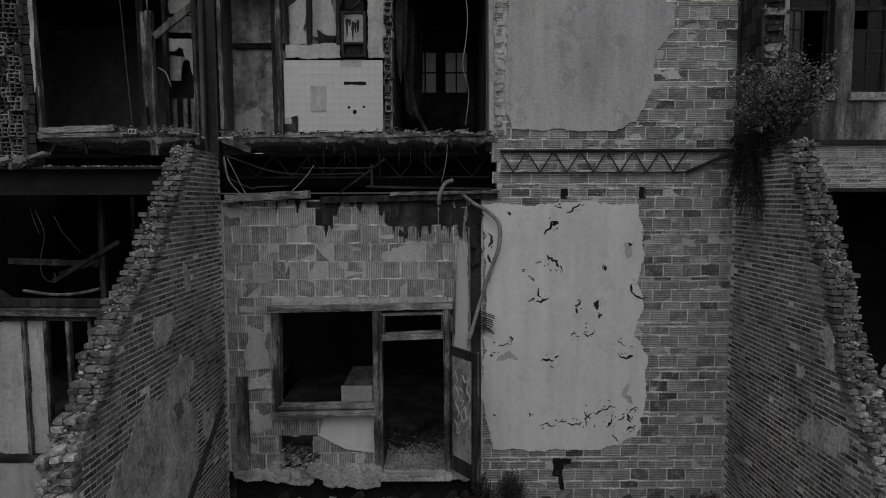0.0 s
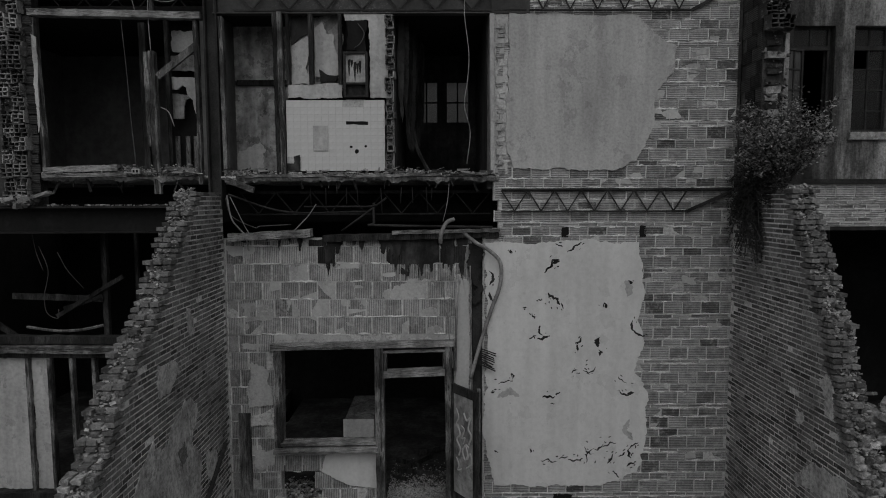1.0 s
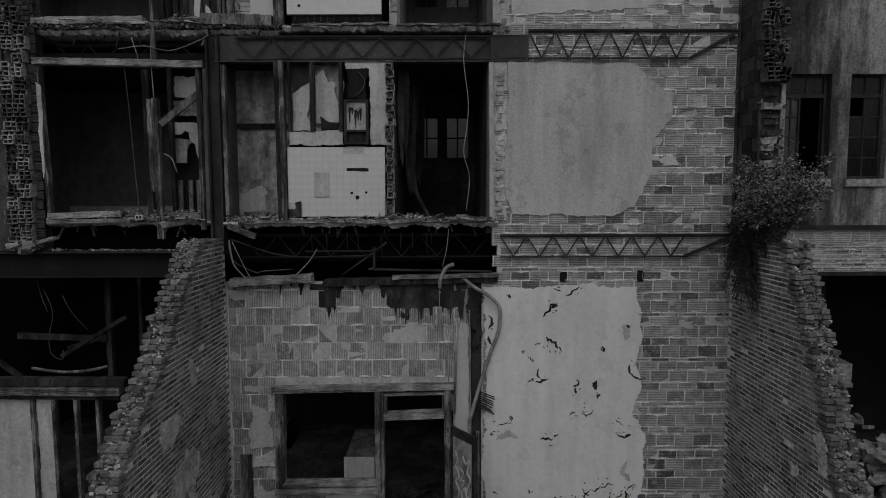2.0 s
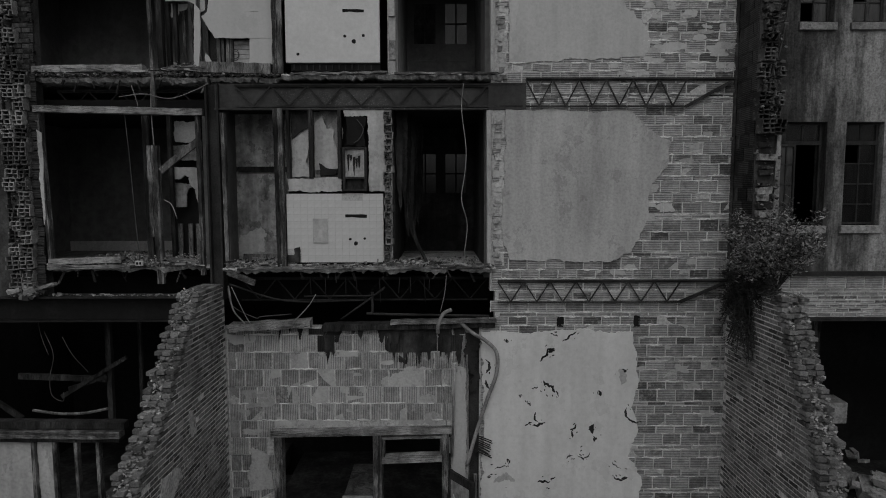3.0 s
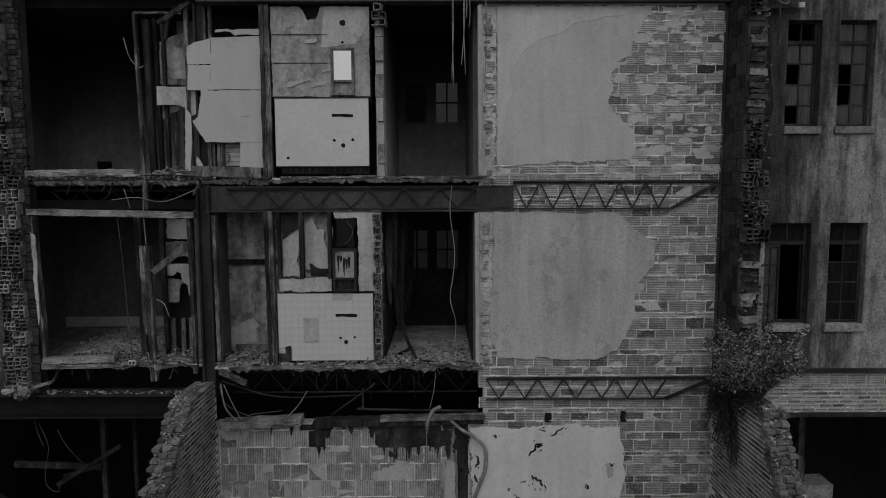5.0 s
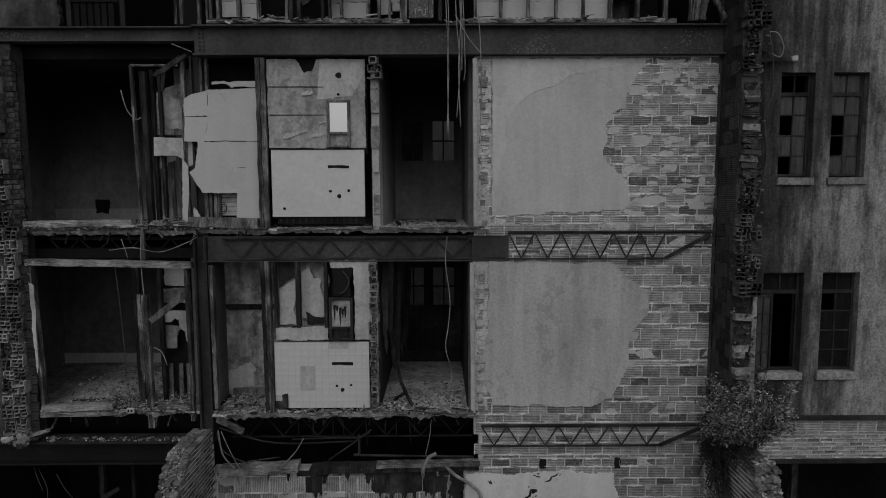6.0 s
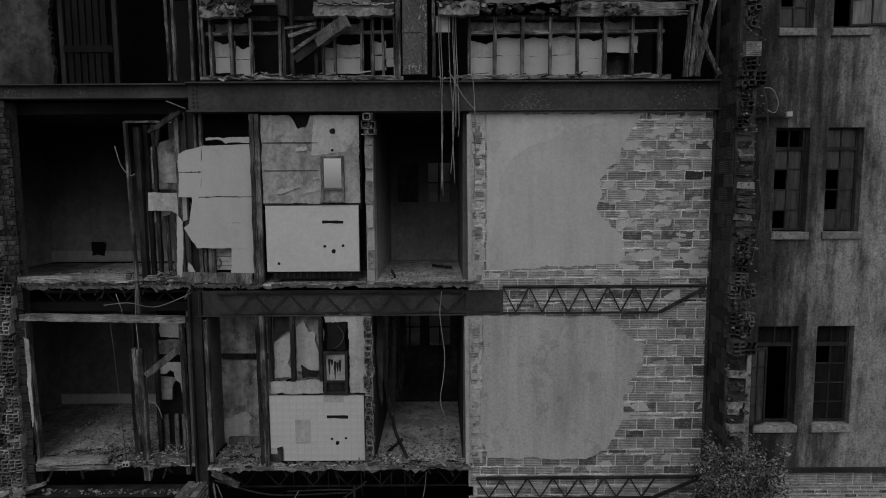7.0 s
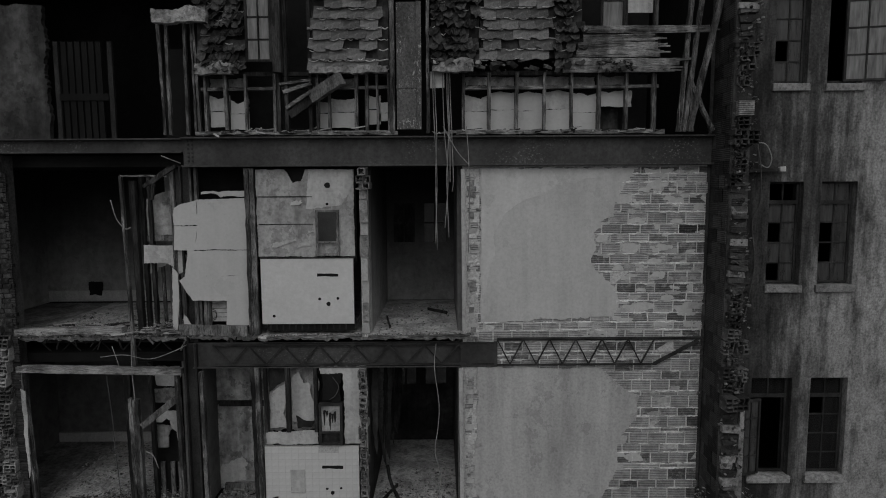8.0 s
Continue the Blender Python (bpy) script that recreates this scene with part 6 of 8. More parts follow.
rubble(bm, lambda r: (r.uniform(-6.3, -4.7), r.uniform(0.1, 1.8), 8.44), 720, 0.036, 30)
solid("rubble", bm, M_RUBBLE, "pale rubble along the broken floor edge", "rubble", "stuff")
bb = thing("room_skirting", "pale skirting along the back wall of the open room", "skirting", (-6.5, 2.9, 8.45))
part("board", bm_boxes((-8.2, -4.6, 2.9, 2.96, 8.46, 8.68), j=0.003), M_PLASTER, bb)
solid("outlet_plate", bm_sheet([(-6.9, 8.58), (-6.65, 8.58), (-6.65, 8.86), (-6.9, 8.86)], 2.88, 0.06, 0.012, 0.08, 3), M_BLACK, "dark hole where a wall box was", "hole")
bb = thing("room_skirting", "dusty skirting along the back wall of the open room", "skirting", (-6.5, 2.9, 5.45))
part("board", bm_boxes((-8.2, -4.6, 2.9, 2.96, 5.44, 5.64), j=0.003), M_PLASTER, bb)
cable("cable", "bent wire sticking out of the frame", [(-4.8, 0.0, 10.6), (-4.72, 0.0, 10.3), (-4.58, -0.02, 10.15), (-4.5, -0.02, 10.17)], 0.012, M_CABLE)
cable("cable", "pale cable draped along the joist", [(-5.1, -0.03, 8.1), (-4.7, -0.05, 8.14), (-4.3, -0.05, 8.07), (-3.9, -0.05, 8.2), (-3.7, -0.05, 8.3)], 0.009, M_CABLE)
cable("cable", "pale cable draped along the joist", [(-4.9, -0.03, 8.28), (-4.82, -0.05, 8.05), (-4.8, -0.05, 7.95)], 0.008, M_CABLE)
cable("cable", "bent pale wire under the girder", [(-3.95, -0.05, 11.28), (-3.8, -0.08, 11.22), (-3.65, -0.06, 11.16)], 0.012, M_CABLE)

# ---- tiled walls ----
TILE = unit_box("wall_tile", M_TILE, 0.1048, 0.012, 0.1048, 0.0004)


def tiled_wall(x0, x1, z0, z1, y, missing, label, plain=False):
    t = thing("tiled_wall", label, "wall", (x0, y, z0))
    part("backing", bm_boxes((x0, x1, y - 0.0045, y + 0.05, z0, z1)), M_GROUT, t)
    if plain:
        part("facing", bm_boxes((x0, x1, y - 0.006, y + 0.003, z0, z1), bevel=0.003), M_TILE, t, "smooth white facing")
        return t
    nx, nz = round((x1 - x0) / 0.1085), round((z1 - z0) / 0.1085)
    sx, sz = (x1 - x0) / nx, (z1 - z0) / nz
    for i in range(nx):
        for k in range(nz):
            cx, cz = x0 + (i + 0.5) * sx, z0 + (k + 0.5) * sz
            if not any(a < cx < b and c < cz < d for a, b, c, d in missing):
                piece("wall_tile", TILE, t, (cx, y, cz), (sx / 0.1085, 1, sz / 0.1085))
    return t


# a black disc laid on the wall for the shade inside a hole
def spot(parent, name, x, z, r, y, label):
    bm = bmesh.new()
    pts = [(x + r * math.cos(a) * R.uniform(0.8, 1.15), z + r * math.sin(a) * R.uniform(0.8, 1.15)) for a in [2 * math.pi * i / 10 for i in range(10)]]
    sheet(bm, pts, y, 0.012, 0.002, 0.05)
    part(name, bm, M_BLACK, parent, label)


# second storey
t2 = tiled_wall(-2.53, -1.0, 5.5, 6.59, -0.02, [(-2.55, -2.32, 5.4, 5.72), (-1.62, -1.28, 6.48, 6.6)], "white glazed tile wall with pipe holes")
for x, z, r in ((-1.53, 5.87, 0.022), (-1.3, 5.88, 0.02), (-1.44, 5.8, 0.035)):
    spot(t2, "pipe_hole", x, z, r, -0.03, "dark pipe hole")
part("slot", bm_sheet([(-1.6, 6.215), (-1.26, 6.21), (-1.26, 6.26), (-1.6, 6.265)], -0.03, 0.01, 0.004, 0.05, 3), M_BLACK, t2, "dark horizontal slot")
part("patch", bm_boxes((-1.6, -1.3, -0.012, -0.004, 6.38, 6.6)), M_PLASTER, t2, "bare grey patch where tiles are gone")
part("access_panel", bm_boxes((-2.12, -1.9, -0.034, -0.026, 5.82, 6.2), bevel=0.003), M_GYPSUM, t2, "small white access panel")
part("panel_edge", bm_boxes((-1.9, -1.885, -0.036, -0.026, 5.82, 6.2), (-2.12, -1.885, -0.036, -0.026, 5.805, 5.818)), M_PLASTER, t2)
# black strip painted for the shade under the tiles
part("plinth", bm_boxes((-2.4, -1.0, 0.03, 0.06, 5.42, 5.5)), M_BLACK, t2, "black strip for the shaded gap under the tiles")
part("patch", bm_sheet([(-2.53, 5.5), (-2.33, 5.5), (-2.33, 5.75), (-2.43, 5.72), (-2.43, 5.62), (-2.53, 5.62)], -0.035, 0.03, 0.006, 0.05, 8), M_GRIME, t2, "dark broken corner")
u2 = thing("wall_lining", "torn pale wall board over studs above the tiles", "lining", (-1.8, 0, 6.6))
# dark panel stands in for the unlit cavity
part("cavity", bm_boxes((-2.55, -0.95, 0.22, 0.25, 6.6, 7.95)), M_SHADE_BLACK, u2, "dark wall cavity")
part("board", bm_sheet([(-2.5, 6.63), (-1.65, 6.63), (-1.65, 6.85), (-2.5, 6.83)], -0.01, 0.02, 0.012, 0.06, 41), M_GYPSUM, u2)
part("board", bm_sheet([(-1.22, 6.63), (-0.97, 6.63), (-0.97, 7.92), (-1.6, 7.92), (-1.6, 7.8), (-1.24, 7.8)], -0.012, 0.02, 0.012, 0.06, 42), M_GYPSUM, u2)
part("board", bm_sheet([(-2.46, 6.85), (-2.17, 6.85), (-2.18, 7.0), (-2.24, 7.1), (-2.17, 7.35), (-2.17, 7.62), (-2.3, 7.55), (-2.46, 7.42)], 0.1, 0.02, 0.01, 0.05, 43), M_GYPSUM, u2)
part("board", bm_sheet([(-2.46, 7.46), (-2.32, 7.58), (-2.17, 7.66), (-2.17, 7.9), (-2.46, 7.9)], 0.12, 0.02, 0.01, 0.05, 46), M_DIM_PLASTER, u2, "dark board in the torn upper corner")
part("board", bm_sheet([(-2.09, 6.98), (-1.9, 6.93), (-1.72, 7.0), (-1.73, 7.3), (-1.8, 7.5), (-1.78, 7.6), (-1.9, 7.62), (-1.97, 7.82), (-2.09, 7.7)], 0.08, 0.02, 0.008, 0.05, 44), M_GYPSUM, u2)
part("flap", bm_sheet([(-2.0, 6.86), (-1.78, 6.88), (-1.72, 6.98), (-1.9, 7.0), (-2.02, 7.08)], 0.06, 0.015, 0.008, 0.05, 47), M_CHAR, u2, "curled charred flap")
part("board", bm_sheet([(-2.52, 6.8), (-1.66, 6.8), (-1.66, 7.92), (-2.52, 7.92)], 0.15, 0.02, 0.02, 0.06, 45), M_GYPSUM_DIRTY, u2)
for x, w in ((-2.49, 0.05), (-2.13, 0.07), (-1.68, 0.06)):
    part("stud", bm_stick((x, 0.02, 6.83), (x, 0.02, 7.92), w, 0.09, 0.004, 5), M_WOOD_DARK, u2)


def cabinet(x0, x1, z0, z1, y, face, label, dark):
    c = thing("wall_cabinet", label, "cabinet", ((x0 + x1) / 2, y, z0))
    for b in ((x0, x0 + 0.04, z0, z1), (x1 - 0.04, x1, z0, z1), (x0 + 0.04, x1 - 0.04, z0, z0 + 0.035), (x0 + 0.04, x1 - 0.04, z1 - 0.035, z1)):
        part("frame", bm_boxes((b[0], b[1], y - 0.05, y + 0.06, b[2], b[3]), bevel=0.004), M_PAINTED if not dark else M_RUST, c)
    zm = z0 + 0.28 * (z1 - z0)
    part("rail", bm_boxes((x0 + 0.04, x1 - 0.04, y - 0.045, y + 0.05, zm, zm + 0.03)), M_PAINTED if not dark else M_RUST, c)
    part("mirror_panel", bm_boxes((x0 + 0.04, x1 - 0.04, y - 0.02, y, zm + 0.03, z1 - 0.035)), face, c)
    part("shelf_back", bm_boxes((x0 + 0.04, x1 - 0.04, y + 0.04, y + 0.055, z0 + 0.035, zm)), M_GRIME, c)
    return c


c2 = cabinet(-1.63, -1.25, 6.63, 7.32, -0.02, M_GYPSUM_DIRTY, "rusty recessed bathroom cabinet with a stained panel", True)
for k, (x, z, l) in enumerate(((-1.54, 7.2, 0.26), (-1.5, 7.19, 0.12), (-1.45, 7.16, 0.3), (-1.41, 7.14, 0.16), (-1.37, 7.18, 0.2))):
    part("stain", bm_sheet([(x - 0.02, z), (x + 0.02, z + 0.01), (x + 0.012, z - l * 0.6), (x, z - l), (x - 0.014, z - l * 0.5)], -0.044 - 0.0006 * k, 0.003, 0.004, 0.03, 7 + k), M_GRIME, c2, "dark drip stain")
part("hole", bm_sheet([(-1.58, 7.34), (-1.28, 7.34), (-1.26, 7.78), (-1.58, 7.8)], -0.014, 0.02, 0.015, 0.05, 9), M_BLACK, u2, "dark ragged hole above the cabinet")
cable("cable", "bundle of wire hanging in the hole", [(-1.4, -0.03, 7.75), (-1.3, -0.05, 7.6), (-1.36, -0.05, 7.45), (-1.45, -0.04, 7.38)], 0.012, M_CABLE_DARK)

# third storey
t3 = tiled_wall(-2.49, -1.03, 8.62, 9.67, -0.02, [], "clean smooth white wall facing with pipe holes", True)
for x, z, r in ((-1.57, 9.02, 0.025), (-1.28, 9.03, 0.025), (-1.43, 8.94, 0.035), (-2.3, 8.75, 0.025)):
    spot(t3, "pipe_hole", x, z, r, -0.03, "dark pipe hole")
part("slot", bm_sheet([(-1.6, 9.38), (-1.27, 9.38), (-1.27, 9.42), (-1.6, 9.43)], -0.03, 0.01, 0.004, 0.05, 3), M_BLACK, t3, "dark horizontal slot")
part("plinth", bm_boxes((-2.42, -1.03, 0.02, 0.05, 8.5, 8.61)), M_BLACK, t3, "black strip for the shaded gap under the tiles")
for k in range(13):
    part("tooth", bm_boxes((-2.38 + k * 0.1, -2.36 + k * 0.1, 0.0, 0.03, 8.52, 8.6)), M_RUST, t3)
u3 = thing("wall_lining", "old plastered wall with peeling paint above the tiles", "lining", (-1.8, 0, 9.7))
part("board", bm_sheet([(-2.52, 9.7), (-1.0, 9.7), (-1.0, 11.06), (-1.75, 11.06), (-1.82, 10.88), (-1.95, 10.85), (-2.08, 11.06), (-2.52, 11.06)], -0.01, 0.03, 0.008, 0.05, 51), M_GYPSUM_WORN, u3)
part("board", bm_sheet([(-1.75, 10.45), (-1.2, 10.5), (-1.02, 10.8), (-1.02, 11.05), (-1.7, 11.05)], -0.014, 0.01, 0.01, 0.06, 52), M_GYPSUM, u3, "paler skim of plaster")
part("cavity", bm_boxes((-2.55, -0.98, 0.06, 0.1, 9.6, 11.08)), M_SHADE_BLACK, u3)
for z in (10.63, 10.2):
    part("joint", bm_boxes((-2.5, -1.65, -0.016, -0.008, z, z + 0.012), j=0.003), M_GRIME, u3)
part("ledge", bm_boxes((-2.5, -1.0, -0.03, 0.0, 9.665, 9.69), j=0.003), M_RUST, u3)
for k, (x, z) in enumerate(((-2.3, 9.85), (-2.1, 9.9), (-1.9, 9.83), (-1.75, 10.05), (-2.0, 10.5))):
    part("flake", bm_sheet([(x, z), (x + 0.2, z + 0.04), (x + 0.18, z + 0.09), (x + 0.02, z + 0.06)], -0.025, 0.01, 0.02, 0.04, 60 + k), M_GYPSUM, u3, "curled flake of paint")
spot(u3, "pipe_hole", -1.41, 10.81, 0.05, -0.018, "dark round hole")
spot(u3, "hook_hole", -1.42, 10.52, 0.022, -0.02, "small dark hole")
c3 = cabinet(-1.6, -1.24, 9.71, 10.43, -0.02, M_MIRROR, "recessed bathroom cabinet with an old mirror", False)


# hollow tile edges of the two corridor walls
for name, x0, x1, z0, z1, s in (("wall_19", -0.98, -0.85, Z2, 7.93, 71), ("wall_20", -0.92, -0.78, Z3, 11.1, 72)):
    bm = bm_boxes((x0 + 0.01, x1 - 0.01, 0.0, 0.12, z0, z1))
    w = solid(name, bm, M_MORTAR, "open end of a hollow clay tile partition", "wall", "structure")
    if s == 71:
        hollow_end(w, x0 + 0.02, x0 + 0.09, -0.03, z0 + 0.05, z1 - 0.1, s, 1.0, 0.005)
    else:
        rr = random.Random(s)
        z = z0 + 0.02
        while z < 10.75:
            h = rr.choice((0.2, 0.3, 0.36))
            part("block", bm_boxes((x0 + rr.uniform(0, 0.04), x1 - 0.01, -0.05 + rr.uniform(-0.03, 0.03), 0.02, z, z + h - 0.015), j=0.008), rr.choice((M_PLASTER, M_CONCRETE, M_MORTAR)), w)
            z += h
        hollow_end(w, x0, x1 - 0.05, -0.03, 10.75, 11.05, s, 1, 0.01)
# rough edge of the party wall beside the corridors
for z0, z1, x, s in ((Z2 + 0.02, 7.9, 0.8, 5), (Z3 + 0.02, 11.05, 0.84, 6)):
    rr = random.Random(s)
    bm = bm_boxes((x - 0.12, x + 0.12, -0.01, 0.22, z0, z1))
    w = solid("jamb_%d" % s, bm, M_MORTAR_PALE, "ragged block edge of the corridor opening", "jamb", "structure")
    z = z0
    while z < z1 - 0.1:
        h = rr.uniform(0.035, 0.11)
        part("block", bm_boxes((x - 0.07 + rr.uniform(0, 0.06), x + 0.05 + rr.uniform(-0.02, 0.05), -0.03 + rr.uniform(-0.01, 0.015), 0.05, z, z + h - 0.008), j=0.012), rr.choice((M_CONCRETE, M_MORTAR_PALE, M_PLASTER_PALE, M_MORTAR, M_BLOCK_H)), w)
        z += h
solid("jamb_lining", bm_stick((0.66, 0.0, 7.88), (0.68, 0.0, 5.45), 0.06, 0.2, 0.004, 7), M_PLASTER, "worn plaster reveal of the corridor", "jamb")
solid("jamb_lining", bm_stick((0.7, 0.0, 11.05), (0.72, 0.0, 8.46), 0.06, 0.2, 0.004, 7), M_PLASTER, "worn plaster reveal of the corridor", "jamb")


# ---- corridors: double doors at the end ----
def back_door(z, panes, label):
    d = thing("double_door", label, "door", (-0.08, BACK, z))
    for x0, x1 in ((-0.72, -0.084), (-0.086, 0.55)):
        leaf = part("leaf", bm_boxes((x0, x0 + 0.1, BACK + 0.04, BACK + 0.09, z, z + 2.16), (x1 - 0.1, x1, BACK + 0.04, BACK + 0.09, z, z + 2.16), (x0 + 0.1, x1 - 0.1, BACK + 0.04, BACK + 0.09, z, z + 0.2),
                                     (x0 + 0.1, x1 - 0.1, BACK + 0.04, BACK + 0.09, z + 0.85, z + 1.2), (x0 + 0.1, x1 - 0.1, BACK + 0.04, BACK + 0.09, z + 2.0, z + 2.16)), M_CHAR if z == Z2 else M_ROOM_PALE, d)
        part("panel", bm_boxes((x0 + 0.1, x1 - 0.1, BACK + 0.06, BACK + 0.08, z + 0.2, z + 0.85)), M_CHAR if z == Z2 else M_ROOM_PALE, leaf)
        w = (x1 - x0 - 0.2) / 2
        for i in range(2):
            for k in range(2):
                a, b = x0 + 0.1 + i * w, z + 1.2 + k * 0.4
                on = (x0 > -0.1) == (panes == "right") or panes == "both"
                part("pane", bm_boxes((a, a + w, BACK + 0.06, BACK + 0.066, b, b + 0.4)), (M_GLASS_CLEAR if z == Z3 else M_GLASS) if on else M_GRIME, leaf, "grimy pane").visible_shadow = False
        part("muntin", bm_boxes((x0 + 0.1 + w - 0.015, x0 + 0.1 + w + 0.015, BACK + 0.05, BACK + 0.08, z + 1.2, z + 2.0)), M_WOOD_DARK, leaf)
        part("muntin", bm_boxes((x0 + 0.1, x1 - 0.1, BACK + 0.052, BACK + 0.082, z + 1.585, z + 1.615)), M_WOOD_DARK, leaf)
    return d


back_door(Z2, "both", "dim panelled double door with grimy panes at a corridor's end")
back_door(Z3, "right", "dim panelled double door with grimy panes at a corridor's end")
bm = bmesh.new()
rubble(bm, lambda r: (r.uniform(-0.75, 0.6), abs(r.gauss(0, 0.7)) - 0.05, Z2 + 0.01), 780, 0.042, 34)
rubble(bm, lambda r: (r.gauss(-0.6, 0.15), abs(r.gauss(0, 0.2)) - 0.05, Z2 + 0.02 + abs(r.gauss(0, 0.04))), 270, 0.054, 35)
solid("rubble", bm, M_RUBBLE, "dusty rubble on the corridor floor", "rubble", "stuff")
bm = bmesh.new()
rubble(bm, lambda r: (r.uniform(-0.7, 0.6), r.uniform(0, 2.5), Z3 + 0.01), 360, 0.030, 36)
rubble(bm, lambda r: (r.uniform(-2.5, 0.9), r.uniform(-0.1, 0.02), Z3 + 0.01), 480, 0.030, 37)
solid("rubble", bm, M_RUBBLE, "crumbs of plaster along the corridor floor", "rubble", "stuff")
bm = bmesh.new()
rubble(bm, lambda r: (r.uniform(-2.5, 0.75), r.uniform(-0.14, 0.02), Z2 + abs(r.gauss(0, 0.02))), 1140, 0.042, 38)
solid("rubble", bm, M_RUBBLE, "pale crumbs along the broken floor edge", "rubble", "stuff")
for p0, p1 in (((-0.62, 1.2, Z3 + 0.02), (-0.5, 0.4, Z3 + 0.03)), ((0.1, 1.9, Z3 + 0.02), (0.45, 1.5, Z3 + 0.03)), ((-0.7, 0.3, Z2 + 0.03), (-0.45, 0.9, Z2 + 0.04))):
    solid("board", bm_stick(p0, p1, 0.06, 0.025, 0.004), M_WOOD_DARK, "dark splinter of wood on the floor", "board")
solid("lath", bm_tube([(-0.56, 0.22, 6.15), (-0.5, 0.2, 5.85), (-0.3, 0.12, 5.45)], 0.03, 5), M_WOOD_DARK, "dark bent strip leaning in the corridor", "lath")
rr = random.Random(91)
for k in range(9):
    x, y, w = -0.8 + rr.uniform(0, 0.04) + 0.03 * k, 0.3 + 0.25 * k, rr.uniform(0.08, 0.16)
    zb = rr.uniform(5.6, 6.6)
    solid("charred_strip", bm_sheet([(x, 7.93), (x + w, 7.93), (x + w * 0.9, 7.0), (x + w * 0.6, zb), (x + w * 0.2, zb + 0.2), (x - 0.02, 7.1)], y, 0.012, 0.009, 0.06, 600 + k), rr.choice((M_CHAR, M_DIM_PLASTER, M_WOOD_DARK)), "charred strip of lining peeling off the corridor wall", "strip", group="charred strips in the corridor")
cable("cable", "thin pale wire hanging in the corridor", [(0.27, -0.06, 8.3), (0.24, -0.06, 7.9), (0.31, -0.05, 7.3), (0.29, -0.05, 6.9), (0.24, -0.05, 6.5), (0.33, -0.05, 6.1), (0.28, -0.04, 5.6)], 0.01, M_CABLE)
rr = random.Random(44)
for x, z, dx in ((0.27, 9.9, 0.03), (0.3, 9.8, -0.02), (0.42, 10.15, 0.05), (0.48, 10.0, -0.03), (0.53, 10.7, 0.02), (0.5, 10.9, 0.0)):
    cable("cable", "long pale cable hanging from the attic edge", [(x - 0.03, -0.12, 12.62), (x - 0.02, -0.14, 12.1), (x, -0.17, 11.56), (x + dx, -0.16, 10.9), (x, -0.15, z)], 0.01, M_CABLE)
cable("cable", "pale cable curving from the attic edge", [(0.4, -0.1, 11.7), (0.5, -0.18, 11.5), (0.62, -0.18, 11.3), (0.78, -0.16, 11.12)], 0.012, M_CABLE)
cable("cable", "thin cable running down beside the corridor", [(0.75, -0.1, 11.7), (0.78, -0.17, 11.3), (0.8, -0.12, 10.6), (0.78, -0.08, 9.75)], 0.01, M_CABLE)

# splinters and broken lath strewn over the floor edges
M_SPLINTER = piece_mat("splinter", 0.03, 0.4, island=True, fine=30, odd=0.3)
rr = random.Random(301)
for x0, x1, y0, y1, z, n, big, label in ((-6.3, -3.9, -0.1, 0.5, 5.47, 240, 0.3, "splinters and broken lath strewn over the floor"), (-3.5, -2.6, -0.16, 0.7, 5.46, 130, 0.22, "splinters strewn over the recess floor"),
                                         (-6.35, -4.4, -0.1, 0.6, 8.47, 260, 0.4, "splinters and broken lath along the floor edge"), (-4.35, -3.8, -0.12, 0.3, 8.5, 170, 0.3, "heap of splinters beside the torn wall board"), (-2.5, 0.7, -0.16, 0.02, 5.45, 130, 0.25, "splinters along the broken floor edge"),
                                         (-3.3, -0.4, -0.16, 0.02, 11.6, 110, 0.3, "splinters lying along the attic edge"), (0.2, 3.7, -0.16, 0.02, 11.6, 90, 0.25, "splinters lying along the attic edge")):
    bm = bmesh.new()
    for k in range(n):
        x, y, a, l = rr.uniform(x0, x1), rr.uniform(y0, y1), rr.gauss(0, 0.5), big * rr.uniform(0.15, 1.0) ** 1.6
        zz1 = z + abs(rr.gauss(0, 0.025))
        stick(bm, (x - l / 2 * math.cos(a), y - l / 2 * math.sin(a), zz1), (x + l / 2 * math.cos(a), y + l / 2 * math.sin(a), zz1 + rr.gauss(0, 0.025)), rr.uniform(0.006, 0.03), rr.uniform(0.005, 0.02), 0.003, 2)
    solid("splinters", bm, M_SPLINTER, label, "debris", "stuff")
# torn lath, strips and crumbs hanging below the floor edges
rr = random.Random(86)
for x0, x1, z, y, n in ((-3.4, 0.7, Z2 - 0.06, -0.02, 14), (-6.3, -3.9, Z2 - 0.05, 0.06, 10), (-6.3, -2.7, Z3 - 0.07, 0.06, 14)):
    for k in range(n):
        x = rr.uniform(x0, x1)
        l, q = rr.uniform(0.05, 0.22), rr.uniform(-0.12, 0.12)
        solid("torn_lath", bm_stick((x, y + rr.uniform(-0.02, 0.1), z + 0.03), (x + q, y + rr.uniform(-0.04, 0.1), z - l), rr.uniform(0.012, 0.045), 0.012, 0.004, 3), rr.choice((M_WOOD_DARK, M_WOOD_UP, M_RUST)), "torn strip of lath hanging below a broken floor", "lath", group="laths below the floor edges")
for k, (x0, x1, z) in enumerate(((-3.3, -1.6, Z2 + 0.0), (-1.5, 0.6, Z2 + 0.005), (-2.4, -0.9, Z3 + 0.0), (-0.8, 0.8, Z3 + 0.004))):
    solid("edge_board", bm_stick((x0, -0.13, z - 0.01), (x1, -0.12, z + rr.uniform(-0.02, 0.02)), 0.035, 0.06, 0.02, 16), M_WOOD_H, "splintered board along the broken floor edge", "board", group="boards along the floor edges")

